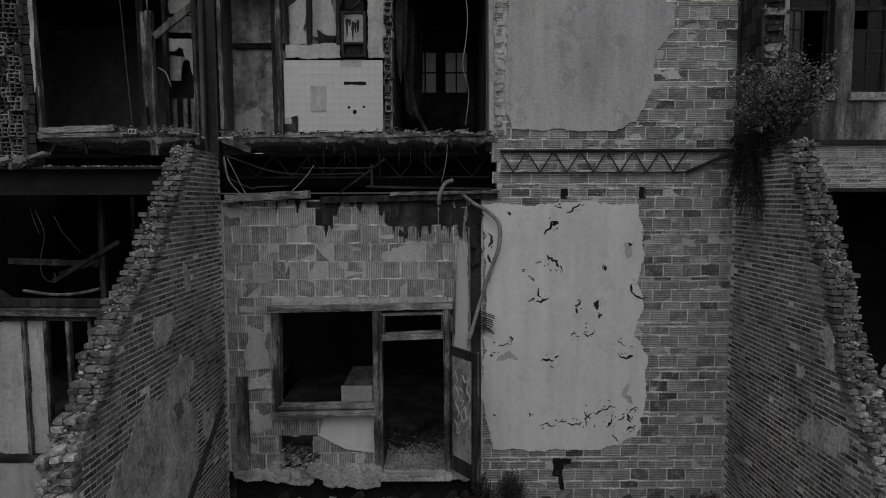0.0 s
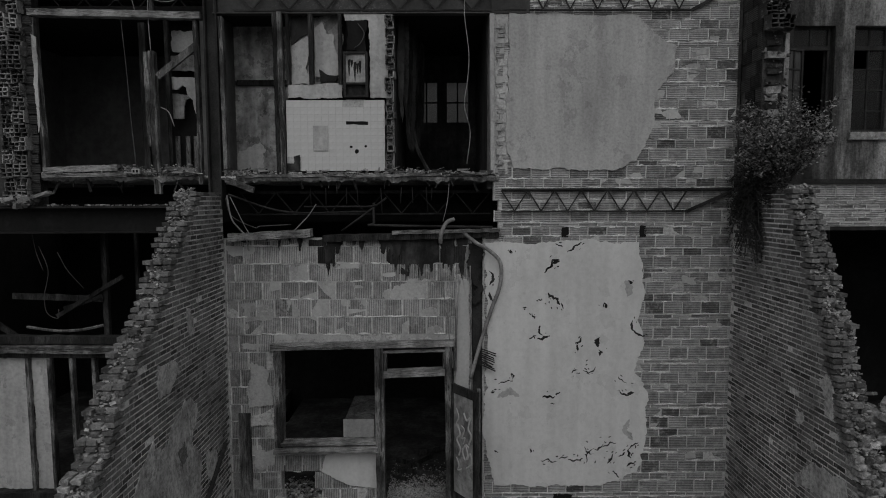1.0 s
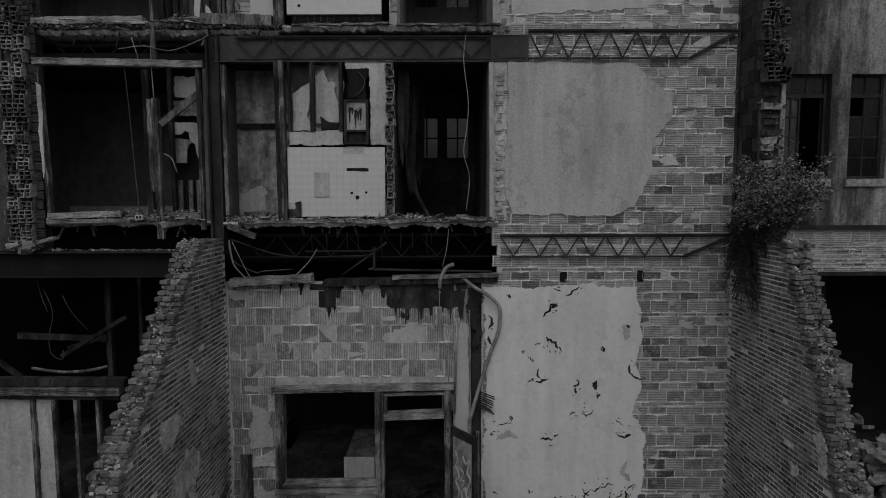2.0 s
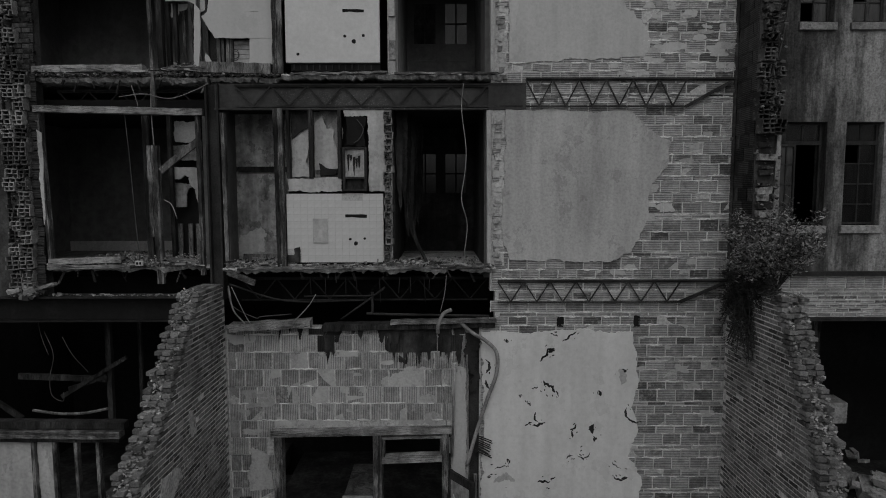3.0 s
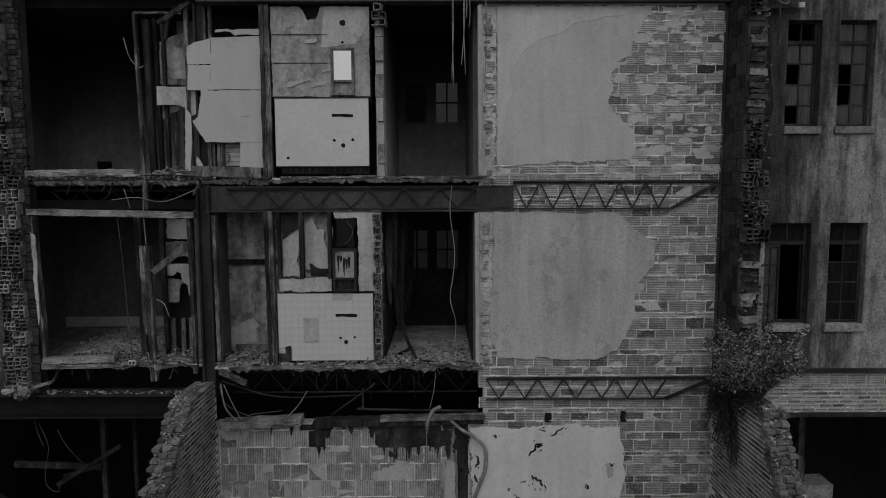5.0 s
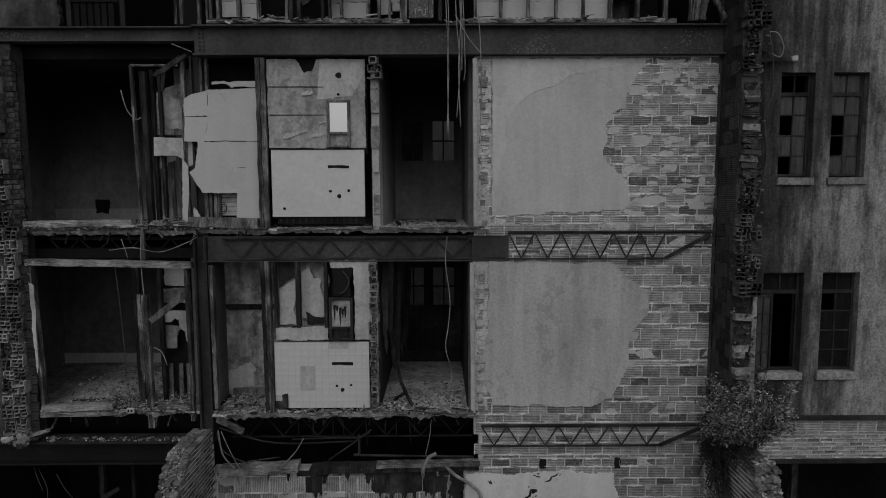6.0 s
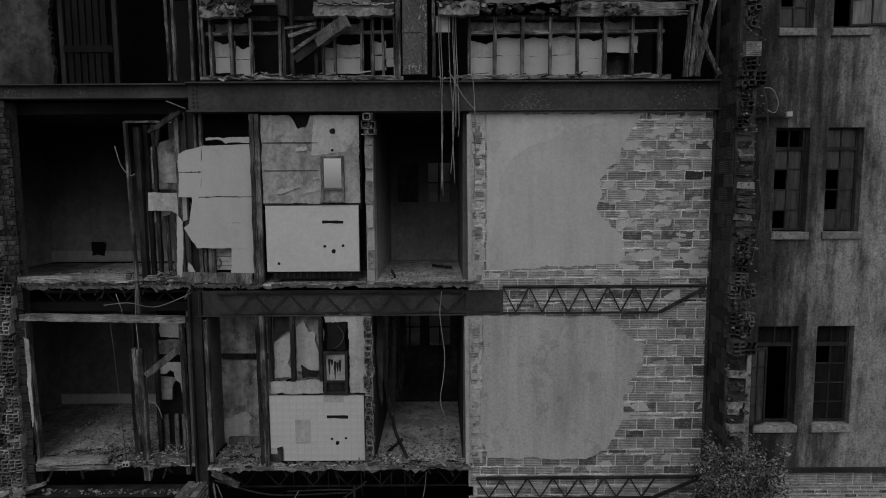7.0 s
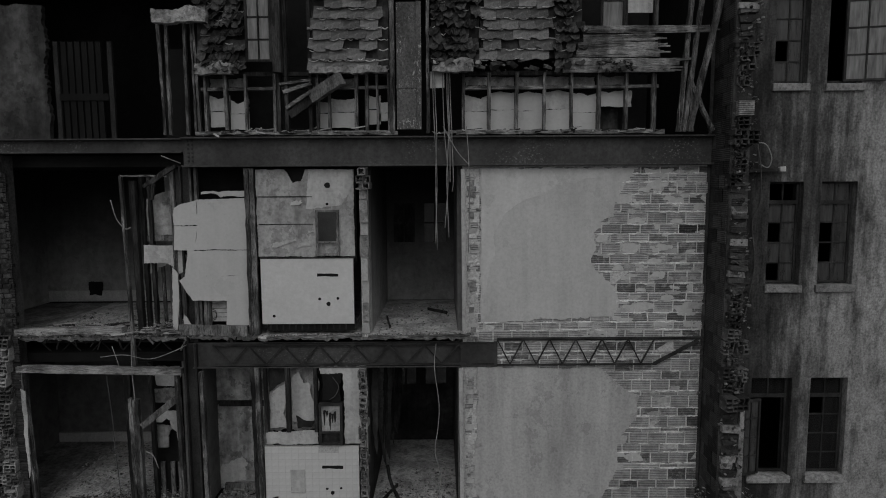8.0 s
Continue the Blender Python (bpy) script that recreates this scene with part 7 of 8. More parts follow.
# ---- attic: stud walls, boards, shingled mansard ----
for x0, x1, xs, label in ((-3.3, -0.4, (-3.22, -2.91, -2.61, -2.17, -1.52, -1.34, -0.93, -0.77, -0.6, -0.42), "bare stud wall of the attic with pale board behind"),
                          (0.7, 3.7, (0.71, 1.1, 1.52, 1.95, 2.37, 2.78, 3.2, 3.64), "bare stud wall of the attic with pale board behind")):
    s = thing("stud_wall", label, "stud wall", ((x0 + x1) / 2, 0, Z4))
    part("bottom_plate", bm_stick((x0 - 0.1, -0.02, 11.61), (x1 + 0.1, -0.02, 11.61), 0.06, 0.12, 0.012, 16), M_WOOD, s)
    part("rail", bm_stick((x0, 0.0, 12.28), (x1, 0.0, 12.3), 0.045, 0.08, 0.008, 14), M_WOOD_H, s)
    for x in xs:
        part("stud", bm_stick((x, -0.03, 11.62), (x + R.uniform(-0.01, 0.01), -0.03, 12.5), R.uniform(0.034, 0.052), 0.1, 0.005, 6), M_WOOD_UP, s)
    part("top_plate", bm_stick((x0, 0.0, 12.5), (x1, 0.0, 12.5), 0.06, 0.1, 0.012, 12), M_WOOD_DARK, s)
    part("cavity", bm_boxes((x0, x1, 0.5, 0.55, 11.6, 13.9)), M_SHADE_BLACK, s, "dark space behind the boards")
boards = ((-3.18, -2.93, 11.72, 12.2), (-2.88, -2.64, 11.68, 12.15), (-1.5, -1.36, 11.7, 12.1), (-1.3, -0.95, 11.7, 12.15), (-0.74, -0.6, 11.75, 12.2), (-0.57, -0.43, 11.8, 12.1),
          (0.75, 1.07, 11.66, 12.2), (1.14, 1.5, 11.64, 12.22), (1.56, 1.92, 11.64, 12.2), (1.99, 2.34, 11.64, 12.22), (2.41, 2.75, 11.64, 12.22), (2.82, 3.18, 12.0, 12.25), (3.24, 3.3, 12.0, 12.24))
for k, (a, b, c, d) in enumerate(boards):
    a, b = a - 0.03, b + 0.03
    zm = 11.94 + R.uniform(-0.03, 0.03)
    if d > zm + 0.1 and c < zm - 0.1:
        solid("wall_board", bm_sheet([(a, c), (b, c), (b, zm), (a, zm)], 0.08, 0.02, 0.004, 0.05, 180 + k), M_BOARD, "pale wall board between attic studs", "board", group="boards between attic studs")
        c = zm + 0.008
    solid("wall_board", bm_sheet([(a, c), (b, c), (b, d), ((a + b) / 2 + R.uniform(-0.08, 0.08), d + R.uniform(-0.08, 0.05)), (a, d)], 0.085, 0.02, 0.01, 0.05, 80 + k), (M_GYPSUM, M_BOARD, M_BOARD)[k % 3], "pale torn wall board between attic studs", "board", group="boards between attic studs")
for k, (a, b) in enumerate(((-3.2, -2.65), (-1.5, -0.95), (0.75, 1.1), (1.14, 1.5), (1.56, 2.35), (2.4, 2.75), (2.82, 3.2))):
    solid("wall_board", bm_sheet([(a, 12.33), (b, 12.33), (b, 12.46), (a, 12.46)], 0.08, 0.02, 0.012, 0.05, 100 + k), M_GYPSUM_DIRTY, "dirty strip of wall board above the rail", "board", group="strips above the attic rail")
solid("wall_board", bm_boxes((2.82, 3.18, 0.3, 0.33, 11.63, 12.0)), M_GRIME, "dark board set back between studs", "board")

def shingle_mesh(mat, w, h, curl, rag, seed):
    """A curled slate with a frayed lower edge."""
    rr = random.Random(seed)
    bm = bmesh.new()
    nx, nz = 4, 3
    front, back = [], []
    for k in range(nz + 1):
        v = k / nz
        for i in range(nx + 1):
            u = i / nx - 0.5
            low = (1 - v) ** 2
            x, z = u * w + rr.uniform(-0.004, 0.004), (v - 0.5) * h + low * (rr.uniform(-rag, rag) + rag * (1 - 4 * u * u) * -0.8)
            y = -curl * low * (0.6 + 0.8 * abs(u) + rr.uniform(-0.3, 0.3))
            front.append(bm.verts.new((x, y - 0.006, z)))
            back.append(bm.verts.new((x, y + 0.006, z)))
    m = nx + 1
    for k in range(nz):
        for i in range(nx):
            a = k * m + i
            bm.faces.new((front[a], front[a + 1], front[a + m + 1], front[a + m]))
    for i in range(nx):
        bm.faces.new((back[i], back[i + 1], front[i + 1], front[i]))
    for k in range(nz):
        bm.faces.new((front[k * m], front[k * m + m], back[k * m + m], back[k * m]))
        bm.faces.new((front[k * m + nx], back[k * m + nx], back[k * m + m + nx], front[k * m + m + nx]))
    return mesh_of("shingle", bm, mat)


SHP = [shingle_mesh(M_SHINGLE_PALE, 0.27, 0.18, 0.03, 0.018, 400 + s) for s in range(7)]
SHW = [shingle_mesh(M_SHINGLE, 0.14, 0.2, 0.09, 0.03, 420 + s) for s in range(9)]


def mansard(x0, x1, z0, z1, meshes, w, wild, seed, label, mat):
    rr = random.Random(seed)
    m = thing("mansard_slope", label, "roof", ((x0 + x1) / 2, -0.1, z0))
    bm = bmesh.new()
    lean = lambda z: -0.17 + (z - 12.4) * 0.1
    v = [bm.verts.new(p) for p in ((x0, lean(z0) + 0.02, z0), (x1, lean(z0) + 0.02, z0), (x1, lean(z1) + 0.02, z1), (x0, lean(z1) + 0.02, z1), (x0, lean(z0) + 0.08, z0), (x1, lean(z0) + 0.08, z0), (x1, lean(z1) + 0.08, z1), (x0, lean(z1) + 0.08, z1))]
    for q in ((0, 1, 2, 3), (7, 6, 5, 4), (0, 4, 5, 1), (1, 5, 6, 2), (2, 6, 7, 3), (3, 7, 4, 0)):
        bm.faces.new([v[i] for i in q])
    part("boarding", bm, mat, m, "dark roof boarding")
    z, k = z0 + 0.06, 0
    while z < z1:
        x = x0 + (w * 0.7 if k % 2 else w * 0.4)
        while x < x1 - w * 0.35:
            if rr.random() > wild * 0.4:
                piece("shingle", rr.choice(meshes), m, (x + rr.uniform(-0.03, 0.03) * wild * 2, lean(z) - 0.008 - rr.uniform(0, 0.03) * wild, z + rr.uniform(-0.03, 0.03) * wild), (1, 1, 1),
                      (radians(-10) + rr.uniform(-0.5, 0.3) * wild, rr.uniform(-0.5, 0.5) * wild, rr.uniform(-0.4, 0.4) * wild))
            x += w
        z += 0.155 if wild < 0.3 else 0.12
        k += 1
    # pale worn lower edges of the courses
    bm, z = bmesh.new(), z0 + 0.06
    while z < z1:
        x = x0
        while x < x1 - 0.03:
            e = min(x + rr.uniform(0.05, 0.16), x1)
            if rr.random() < (0.8 if wild < 0.3 else 0.35):
                q = z - 0.085 + rr.uniform(-0.012, 0.012)
                sag = rr.uniform(0.0, 0.025)
                tube(bm, [(x, lean(z) - 0.04, q), ((x + e) / 2, lean(z) - 0.05, q - sag), (e, lean(z) - 0.04, q + rr.uniform(-0.012, 0.012))], rr.uniform(0.004, 0.009), 4)
            x = e + rr.uniform(0.0, 0.04)
        z += 0.155 if wild < 0.3 else 0.12
    part("worn_edge", bm, M_MORTAR, m, "pale frayed edges of the shingle courses")["kind"] = "stuff"
    return m


mansard(-3.3, -2.58, 12.6, 13.95, SHW, 0.105, 0.5, 91, "tattered dark shingles curling off the mansard", M_GRIME)
mansard(-1.6, -0.42, 12.55, 13.95, SHP, 0.26, 0.2, 92, "rows of worn slate shingles on the mansard", M_GRIME)
mansard(0.22, 0.95, 12.6, 13.95, SHW, 0.105, 0.5, 93, "tattered dark shingles curling off the mansard", M_GRIME)
mansard(0.97, 2.1, 12.7, 13.95, SHP, 0.26, 0.2, 94, "rows of worn slate shingles on the mansard", M_GRIME)
mansard(2.1, 2.5, 12.6, 13.95, SHW, 0.105, 0.5, 95, "tattered dark shingles curling off the mansard", M_GRIME)
for k, (x0, x1, z, h) in enumerate(((-3.9, -3.1, 13.32, 0.2), (-3.3, -2.75, 12.55, 0.16), (-1.6, -0.42, 12.53, 0.1), (0.25, 0.85, 12.58, 0.16))):
    solid("fascia_board", bm_sheet([(x0, z - h / 2), (x1, z - h / 2), (x1, z + h / 2), (x0 + (x1 - x0) * 0.7, z + h * 0.7), (x0 + (x1 - x0) * 0.4, z + h * 0.3), (x0, z + h / 2)], -0.26, 0.12, 0.014, 0.02, 130 + k), M_CRUST, "roof edge board crusted with clinging plaster", "board")
for k, (x0, x1, z) in enumerate(((2.2, 3.8, 12.53), (2.25, 3.95, 12.64), (2.4, 3.62, 12.75), (2.42, 3.66, 12.86), (2.5, 3.55, 12.97), (2.5, 4.35, 13.1))):
    solid("fascia_board", bm_stick((x0, -0.17 - 0.004 * k, z), (x1 + R.uniform(-0.05, 0.05), -0.17 - 0.004 * k, z + R.uniform(-0.02, 0.02)), 0.105, 0.03, 0.008, 14), M_WOOD_H, "splintered weathered roof board", "board", group="roof boards")
    for q in range(3):
        zz0 = z + R.uniform(-0.04, 0.04)
        solid("splinter", bm_stick((x1 - 0.1, -0.18, zz0), (x1 + R.uniform(0.06, 0.22), -0.19, zz0 + R.uniform(-0.02, 0.02)), 0.022, 0.02, 0.004, 3), M_WOOD_H, "long splinter torn from a roof board", "splinter", group="splinters of the roof boards")
solid("roof_boarding", bm_boxes((2.45, 3.7, -0.12, -0.06, 12.5, 13.0), j=0.02), M_WOOD_DARK, "dark weathered roof boarding", "board")
bm = bmesh.new()
rubble(bm, lambda r: (r.choice((r.uniform(-3.3, -2.6), r.uniform(0.3, 2.2), r.uniform(2.7, 3.3))), -0.2 + r.uniform(-0.05, 0.05), 12.58 + r.uniform(-0.08, 0.08)), 130, 0.13, 55)
solid("debris", bm, M_RUBBLE_DARK, "clods of plaster and slate hanging at the roof edge", "debris", "stuff")


def sash(name, label, x0, x1, z0, z1, y, nx, nz, gone, mat=M_RUST, bar=0.035, kind="", split=None, pane=M_GLASS, empty=0.0):
    """A steel or timber sash: frame, glazing bars, panes. gone: panes that are missing; empty: the share from below whose leaf stands open."""
    ze = z0 + (z1 - z0) * empty
    w = thing(name, label, "window", ((x0 + x1) / 2, y, z0), kind=kind)
    for b in ((x0, x0 + bar, z0, z1), (x1 - bar, x1, z0, z1), (x0 + bar, x1 - bar, z0, z0 + bar), (x0 + bar, x1 - bar, z1 - bar, z1)):
        part("frame", bm_boxes((b[0], b[1], y - 0.02, y + 0.03, b[2], b[3])), mat, w)
    cols = [x0 + (x1 - x0) * i / nx for i in range(nx + 1)]
    rows = [z0 + (z1 - z0) * i / nz for i in range(nz + 1)]
    for x in cols[1:-1] if empty < 1 else ():
        part("glazing_bar", bm_boxes((x - 0.011, x + 0.011, y - 0.012, y + 0.02, max(z0 + bar, ze), z1 - bar)), mat, w)
    for z in [z for z in rows[1:-1] if z > ze - 0.01 and empty < 1]:
        part("glazing_bar", bm_boxes((x0 + bar, x1 - bar, y - 0.01, y + 0.018, z - 0.011, z + 0.011)), mat, w)
    if split:
        part("mullion", bm_boxes((x0, x1, y - 0.03, y + 0.03, split - 0.03, split + 0.03)), mat, w)
    for i in range(nx):
        for k in range(nz):
            if (i, k) not in gone and rows[k] > ze - 0.01:
                ob = part("pane", bm_boxes((cols[i] + 0.013, cols[i + 1] - 0.013, y, y + 0.005, rows[k] + 0.013, rows[k + 1] - 0.013)), pane, w, "dusty glass pane")
                ob.visible_shadow = False
    return w


sash("attic_window", "attic sash window with dusty and broken panes", -2.54, -2.15, 12.65, 13.95, -0.2, 2, 4, {(1, 3)}, M_WOOD_DARK, pane=M_GLASS_DUSTY)
part("jamb", bm_boxes((-2.15, -2.02, -0.22, -0.1, 12.5, 13.95), j=0.008), M_WOOD_DARK, thing("window_jamb", "dark timber jamb between attic windows", "jamb", (-2.1, -0.15, 12.5)))
for x in (-2.1, -1.98, -1.62):
    solid("timber_post", bm_stick((x, -0.05, 11.62), (x + 0.01, -0.1, 13.95), 0.05, 0.1, 0.008, 10), M_WOOD_DARK, "dark upright beside the attic window opening", "post")
sash("attic_window", "pale paned attic window", 2.76, 3.12, 13.1, 13.95, -0.16, 1, 2, set(), M_WOOD_DARK, pane=M_GLASS_DUSTY)
solid("wall_board", bm_boxes((3.17, 3.55, -0.12, -0.1, 13.36, 13.95)), M_GYPSUM, "pale board in the attic wall", "board")
solid("timber_post", bm_stick((3.14, -0.12, 13.05), (3.14, -0.12, 13.95), 0.05, 0.08, 0.006), M_WOOD_DARK, "dark upright in the attic wall", "post")
solid("timber_post", bm_stick((3.62, -0.05, 11.6), (3.6, -0.08, 13.95), 0.06, 0.08, 0.01, 12), M_WOOD_UP, "splintered upright at the attic wall's end", "post")
dr = thing("attic_door", "tall narrow blistered painted door in the attic wall", "door", (-0.15, -0.05, 11.6))
part("leaf", bm_boxes((-0.31, 0.0, -0.06, -0.01, 11.66, 13.55), j=0.004, bevel=0.006), M_BLISTER, dr, "blistered grey paint")
part("stile", bm_boxes((0.0, 0.07, -0.09, 0.0, 11.66, 13.55), j=0.006), M_BLISTER, dr)
part("rail", bm_boxes((-0.31, 0.0, -0.075, -0.06, 12.28, 12.32)), M_PAINTED, dr)
part("jamb", bm_stick((-0.37, -0.06, 11.6), (-0.37, -0.06, 13.95), 0.07, 0.12, 0.01, 12), M_WOOD_UP, dr)
part("jamb", bm_stick((0.17, -0.08, 11.6), (0.17, -0.08, 13.95), 0.05, 0.12, 0.01, 12), M_WOOD_UP, dr)
solid("wall_board", bm_boxes((0.2, 0.42, -0.1, -0.07, 12.28, 12.52), j=0.01), M_GYPSUM, "small pale board beside the attic door", "board")
for p0, p1, w in (((4.0, -0.1, 11.6), (4.14, -0.15, 13.95), 0.06), ((4.14, -0.15, 11.6), (4.6, -0.25, 13.95), 0.075), ((4.07, -0.12, 11.6), (4.3, -0.2, 13.95), 0.06), ((4.48, -0.2, 11.6), (4.12, -0.12, 12.4), 0.06), ((4.2, -0.1, 11.6), (4.16, -0.12, 12.6), 0.05)):
    solid("leaning_timber", bm_stick(p0, p1, w, 0.07, 0.014, 12), M_WOOD_UP, "splintered timber leaning at the attic's corner", "timber", group="timbers at the attic corner")
beam = thing("fallen_beam", "broken square timber fallen across the attic studs", "beam", (-1.34, -0.25, 12.21))
part("timber", bm_stick((-1.11, -0.34, 12.38), (-1.58, -0.12, 12.14), 0.17, 0.16, 0.008, 5), M_PAINTED, beam)
part("charred_end", bm_stick((-1.55, -0.12, 12.15), (-1.93, -0.05, 11.88), 0.13, 0.12, 0.02, 5), M_WOOD_DARK, beam, "charred broken lower end")
for p0, p1, w in (((-1.98, -0.12, 11.98), (-1.56, -0.2, 12.23), 0.05), ((-2.08, -0.1, 12.34), (-1.59, -0.15, 12.39), 0.035), ((-2.02, -0.1, 12.22), (-1.59, -0.15, 12.34), 0.05)):
    solid("fallen_timber", bm_stick(p0, p1, w, 0.06, 0.006, 6), M_WOOD_H, "broken timber fallen across the attic studs", "timber", group="timbers fallen across the attic studs")
for x in (-3.9, -3.82, -3.55, -3.42, -3.36):
    solid("timber_post", bm_stick((x, 0.05, 11.6), (x + R.uniform(-0.03, 0.03), 0.0, 13.4), R.uniform(0.028, 0.045), 0.06, 0.01, 12), M_WOOD_UP, "splintered upright at the attic's open side", "post", group="uprights at the attic's open side")
# pale wall and door seen in the attic's open side
bm = bm_sheet([(-9.0, 11.6), (-6.45, 11.6), (-6.45, 13.9), (-9.0, 13.9)], 1.25, 0.1, 0.03, 0.08, 4)
solid("wall_21", bm, M_DIM_PLASTER, "patched plaster wall inside the attic", "wall", "structure")
dd = thing("attic_door", "dim slatted door standing in the attic", "door", (-5.8, 1.3, 11.6))
for k in range(6):
    part("slat", bm_stick((-6.15 + k * 0.12, 1.3, 11.65), (-6.15 + k * 0.12, 1.3, 13.3), 0.09, 0.03, 0.004, 6), M_SHADE_BLACK, dd)
part("rail", bm_boxes((-6.25, -5.4, 1.26, 1.29, 12.3, 12.42)), M_SHADE_BLACK, dd)
part("post", bm_stick((-6.28, 1.3, 11.6), (-6.28, 1.3, 13.3), 0.08, 0.06, 0.006, 6), M_RUST, dd)
part("post", bm_stick((-5.35, 1.3, 11.6), (-5.35, 1.3, 13.3), 0.08, 0.06, 0.006, 6), M_RUST, dd)
solid("timber", bm_stick((-6.95, 0.1, 11.56), (-6.75, 0.1, 12.1), 0.03, 0.03, 0.003), M_WOOD_UP, "thin stick leaning at the attic edge", "stick")
part("patch", bm_sheet([(-4.5, 11.62), (-4.05, 11.62), (-4.05, 13.2), (-4.45, 13.2)], 1.4, 0.03, 0.006, 0.08, 6), M_SHADE_BLACK, thing("wall_board", "dim patched board at the attic's open side", "board", (-4.3, 0.9, 11.6)))

# ---- windows of the stuccoed building ----
gone_sets = (set(), {(0, 3)}, {(0, 0), (0, 2), (0, 4), (1, 4)}, {(0, 2), (0, 1)}, {(0, 1)}, {(i, k) for i in (0, 1) for k in range(5)})
for k, (x0, x1, z0, z1) in enumerate(WIN):
    sash("window_%d" % (k + 1), "steel window with small dusty panes, some missing", x0 + 0.02, x1 - 0.02, z0 + 0.05, z1, 0.06, 2, 5, gone_sets[k], kind="structure", split=z0 + 0.05 + (z1 - z0 - 0.05) * 0.8, pane=M_GLASS if k < 2 else M_GLASS_STREAKED, empty=0.8 if k == 0 else 1.0 if k == 5 else 0.0)
    bm = bm_boxes((x0 - 0.03, x1 + 0.03, -0.11, 0.15, z0 - 0.085, z0 + 0.03), j=0.005, bevel=0.006)
    solid("window_sill", bm, M_CONCRETE, "worn grey window sill", "sill", "structure")
# sashes swung outwards
for x, y0, z0, z1, w, a, nz in ((5.33, -0.08, 6.1, 7.35, 0.36, 200, 4), (6.84, -0.07, 12.35, 13.95, 0.62, -12, 4)):
    s = sash("open_sash", "steel sash with pale panes swung outwards", 0, w, 0, z1 - z0, 0, 2, nz, set(), pane=M_GLASS_DUSTY if x > 6 else M_GLASS_STREAKED)
    s.matrix_basis = Matrix.Translation((x, y0, z0)) @ Matrix.Rotation(radians(a), 4, "Z")
# wire and bracket on the stucco
br = thing("wall_bracket", "rusty wall bracket with dangling wire beside the windows", "bracket", (5.3, -0.1, 11.1))
part("arm", bm_stick((5.1, -0.12, 11.0), (5.62, -0.14, 11.02), 0.05, 0.04, 0.008, 6), M_RUST, br)
part("insulator", bm_boxes((5.55, 5.64, -0.18, -0.1, 10.98, 11.06), j=0.008, bevel=0.01), M_GYPSUM, br, "pale insulator")
part("clump", bm_boxes((5.0, 5.16, -0.2, -0.06, 11.15, 11.5), j=0.04), M_RUST, br)
cable("cable", "pale wire looping on the stuccoed wall", [(5.15, -0.15, 11.42), (5.32, -0.16, 11.4), (5.42, -0.16, 11.2), (5.38, -0.15, 11.05), (5.25, -0.14, 11.1)], 0.012, M_CABLE)
cable("cable", "wire hanging down the stuccoed wall", [(5.2, -0.15, 11.4), (5.28, -0.14, 11.0), (5.3, -0.1, 10.5), (5.2, -0.1, 10.2), (5.26, -0.1, 9.6), (5.2, -0.1, 9.0), (5.12, -0.1, 8.6)], 0.014, M_CABLE_DARK)
# inside the neighbour's wide opening
bm = bmesh.new()
rubble(bm, lambda r: (r.uniform(5.2, 9.0), r.uniform(0.4, 3.5), 0.4 + r.uniform(0, 1.2) * r.random()), 260, 0.45, 61)
solid("rubble", bm, M_CONCRETE, "dark heap of rubble behind the wide opening", "rubble", "stuff")
bm = bm_boxes((5.6, 7.4, 1.2, 1.6, 2.35, 2.75), j=0.02)
solid("concrete_beam", bm, M_CONCRETE, "dusty concrete beam inside the wide opening", "beam")
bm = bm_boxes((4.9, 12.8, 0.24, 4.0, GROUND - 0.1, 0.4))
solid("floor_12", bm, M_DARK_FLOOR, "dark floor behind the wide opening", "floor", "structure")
solid("timber_post", bm_stick((6.6, 0.9, 0.4), (6.55, 0.9, 4.55), 0.12, 0.12, 0.01), M_WOOD_UP, "dim post behind the wide opening", "post")


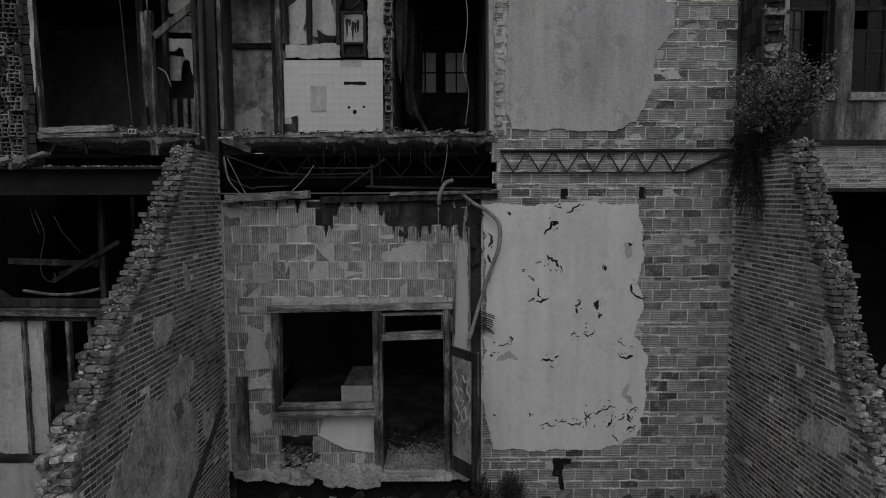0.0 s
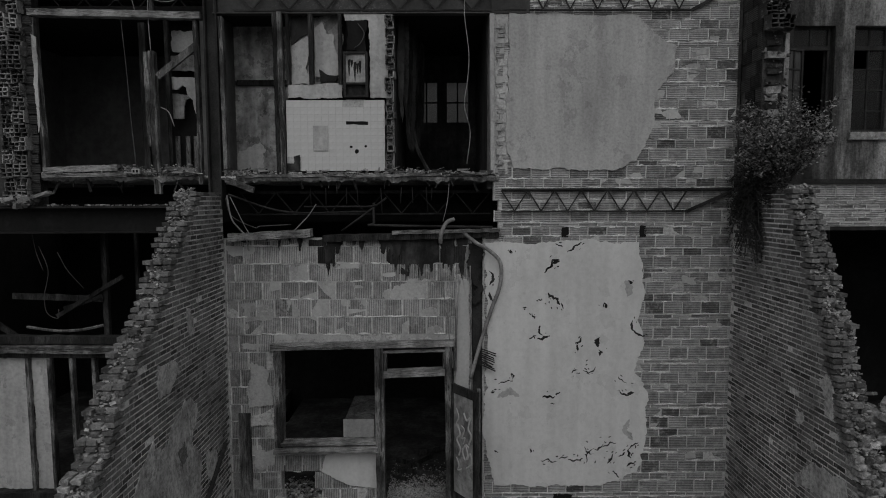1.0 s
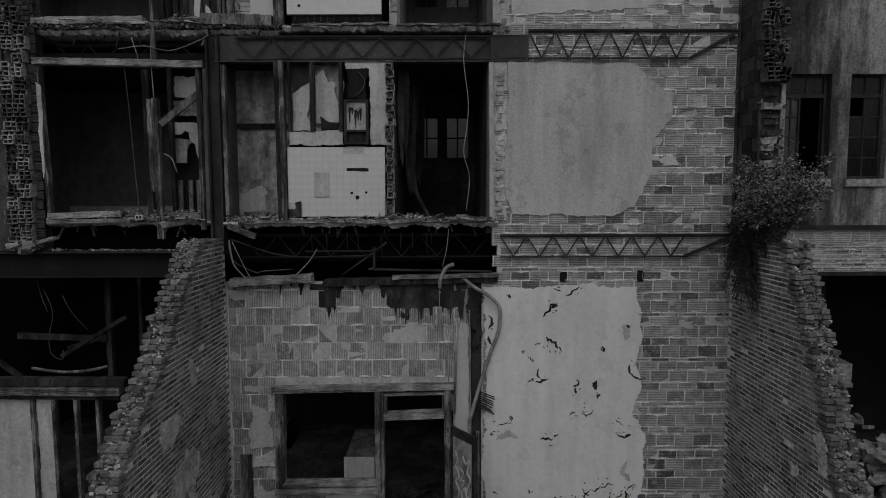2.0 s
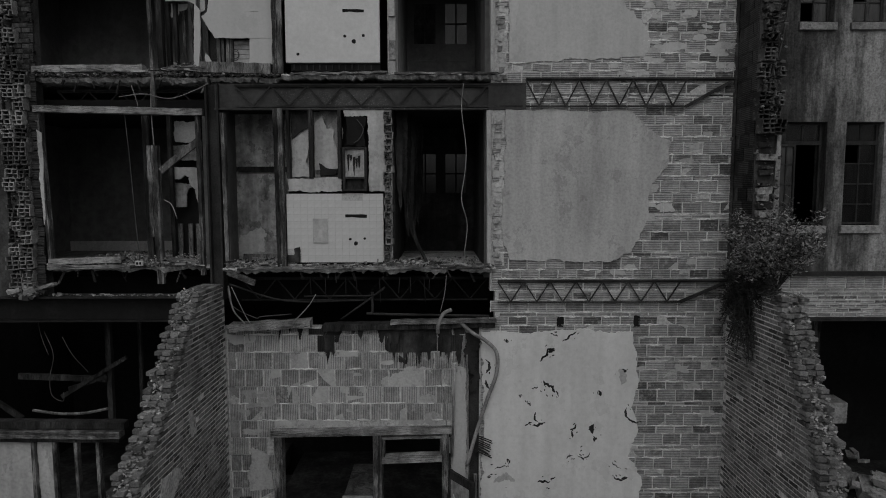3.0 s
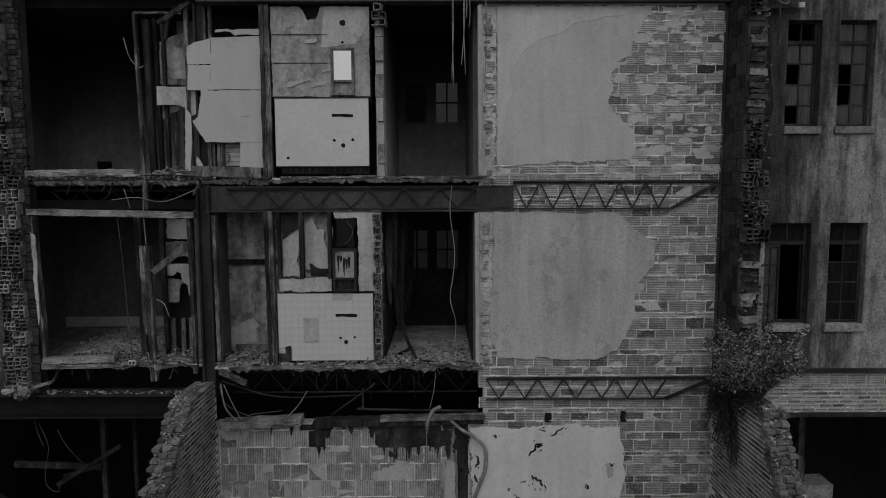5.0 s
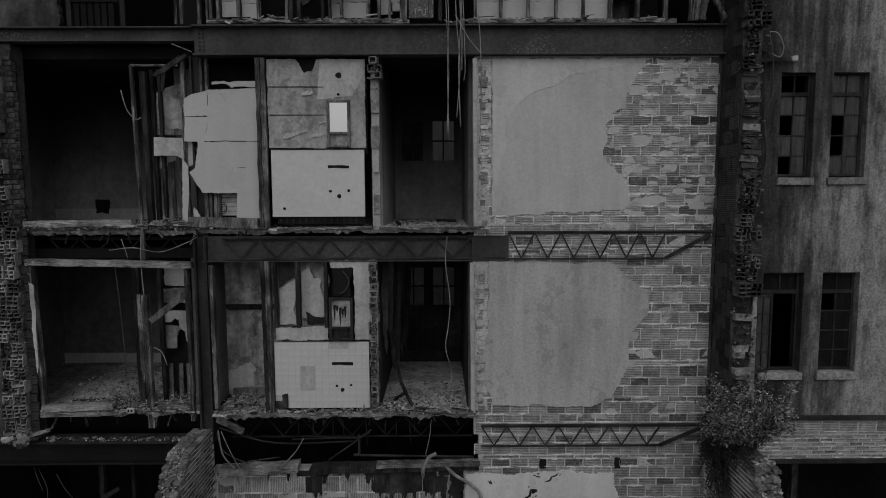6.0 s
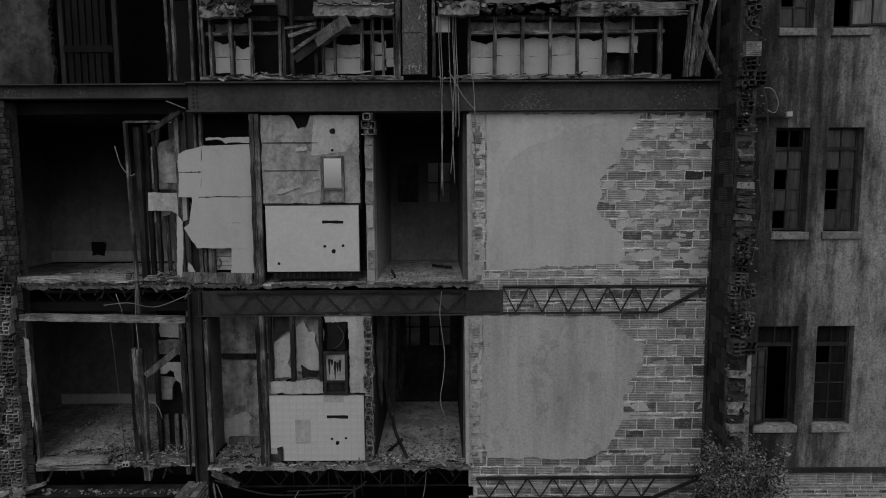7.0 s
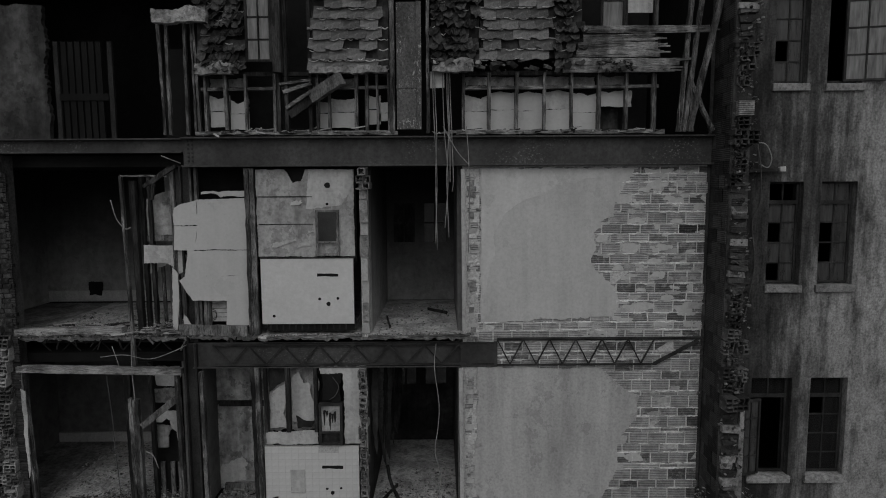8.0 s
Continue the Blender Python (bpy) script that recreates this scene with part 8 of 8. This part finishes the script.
# ---- plants ----
def bush(name, label, cx, cy, cz, rx, ry, rz, n, leaf, seed, root, mat=M_LEAF):
    rr = random.Random(seed)
    p = thing(name, label, "bush", root)
    tips = []
    bm = bmesh.new()
    for k in range(46):
        a, b = rr.uniform(0, 2 * math.pi), rr.uniform(-0.9, 1.0)
        q = math.sqrt(1 - b * b)
        s = rr.uniform(0.5, 1.2)
        tip = Vector((cx + rx * q * math.cos(a) * s, cy + ry * q * math.sin(a) * s, cz + rz * b * s))
        mid = Vector(root).lerp(tip, 0.5) + Vector((rr.uniform(-0.08, 0.08), rr.uniform(-0.08, 0.08), rr.uniform(0.0, 0.12)))
        tube(bm, [root, mid, tip], 0.007, 4)
        tips.append((Vector(root), mid, tip))
    part("stem", bm, M_BARK, p, "thin dark stems")["kind"] = "stuff"
    verts, faces = [], []
    for _ in range(n):
        a, m, t = rr.choice(tips)
        u = rr.uniform(0.35, 1.05)
        c = (m.lerp(t, (u - 0.5) * 2) if u > 0.5 else a.lerp(m, u * 2)) + Vector([rr.gauss(0, 0.045) for _ in range(3)])
        d = Vector([rr.uniform(-1, 1), rr.uniform(-1, 1), rr.uniform(-0.5, 0.9)]).normalized()
        e = d.cross(Vector([rr.uniform(-1, 1) for _ in range(3)])).normalized()
        l, w = leaf * rr.uniform(0.6, 1.3), leaf * rr.uniform(0.14, 0.26)
        o = len(verts)
        up = d.cross(e) * w * 0.4
        verts += [tuple(c), tuple(c + d * l * 0.5 + e * w - up), tuple(c + d * l), tuple(c + d * l * 0.5 - e * w - up), tuple(c + d * l * 0.5)]
        faces += [(o, o + 1, o + 4), (o + 1, o + 2, o + 4), (o + 2, o + 3, o + 4), (o + 3, o, o + 4)]
    me = bpy.data.meshes.new("foliage")
    me.from_pydata(verts, [], faces)
    me.materials.append(mat)
    ob = new("foliage", me)
    ob.parent = p
    ob.matrix_parent_inverse = Matrix.Translation(p.location).inverted()
    ob["kind"] = "stuff"
    return p


bush("bush", "leafy shrub rooted on top of the broken brick wall", 4.48, -1.35, 5.95, 0.66, 0.5, 0.46, 10500, 0.056, 71, (4.65, -1.2, 5.2))
bush("bush", "dark trailing growth below the shrub", 4.42, -0.8, 5.2, 0.12, 0.75, 0.5, 6500, 0.045, 72, (4.6, -0.9, 5.2), M_LEAF_DARK)
# added leaves that darken the brick where it is stained and mossy
bush("creeper", "dark foliage added in place of a dark mossy stain on the brick", 4.46, -0.55, 4.55, 0.08, 0.55, 0.6, 5200, 0.04, 76, (4.5, -0.6, 5.15), M_LEAF_DARK)
bush("weed", "small dark bushy weed at the wall foot", 1.0, -0.25, -0.25, 0.26, 0.25, 0.38, 2600, 0.045, 73, (1.0, -0.2, GROUND), M_LEAF_DARK)
bush("weed", "small dark weed at the wall foot", 0.52, -0.2, -0.3, 0.16, 0.2, 0.34, 1200, 0.045, 74, (0.52, -0.15, GROUND), M_LEAF_DARK)
bush("weed", "low weed at the foot of the block wall", 4.2, -0.3, -0.45, 0.25, 0.2, 0.15, 900, 0.04, 75, (4.2, -0.25, GROUND), M_LEAF_DARK)
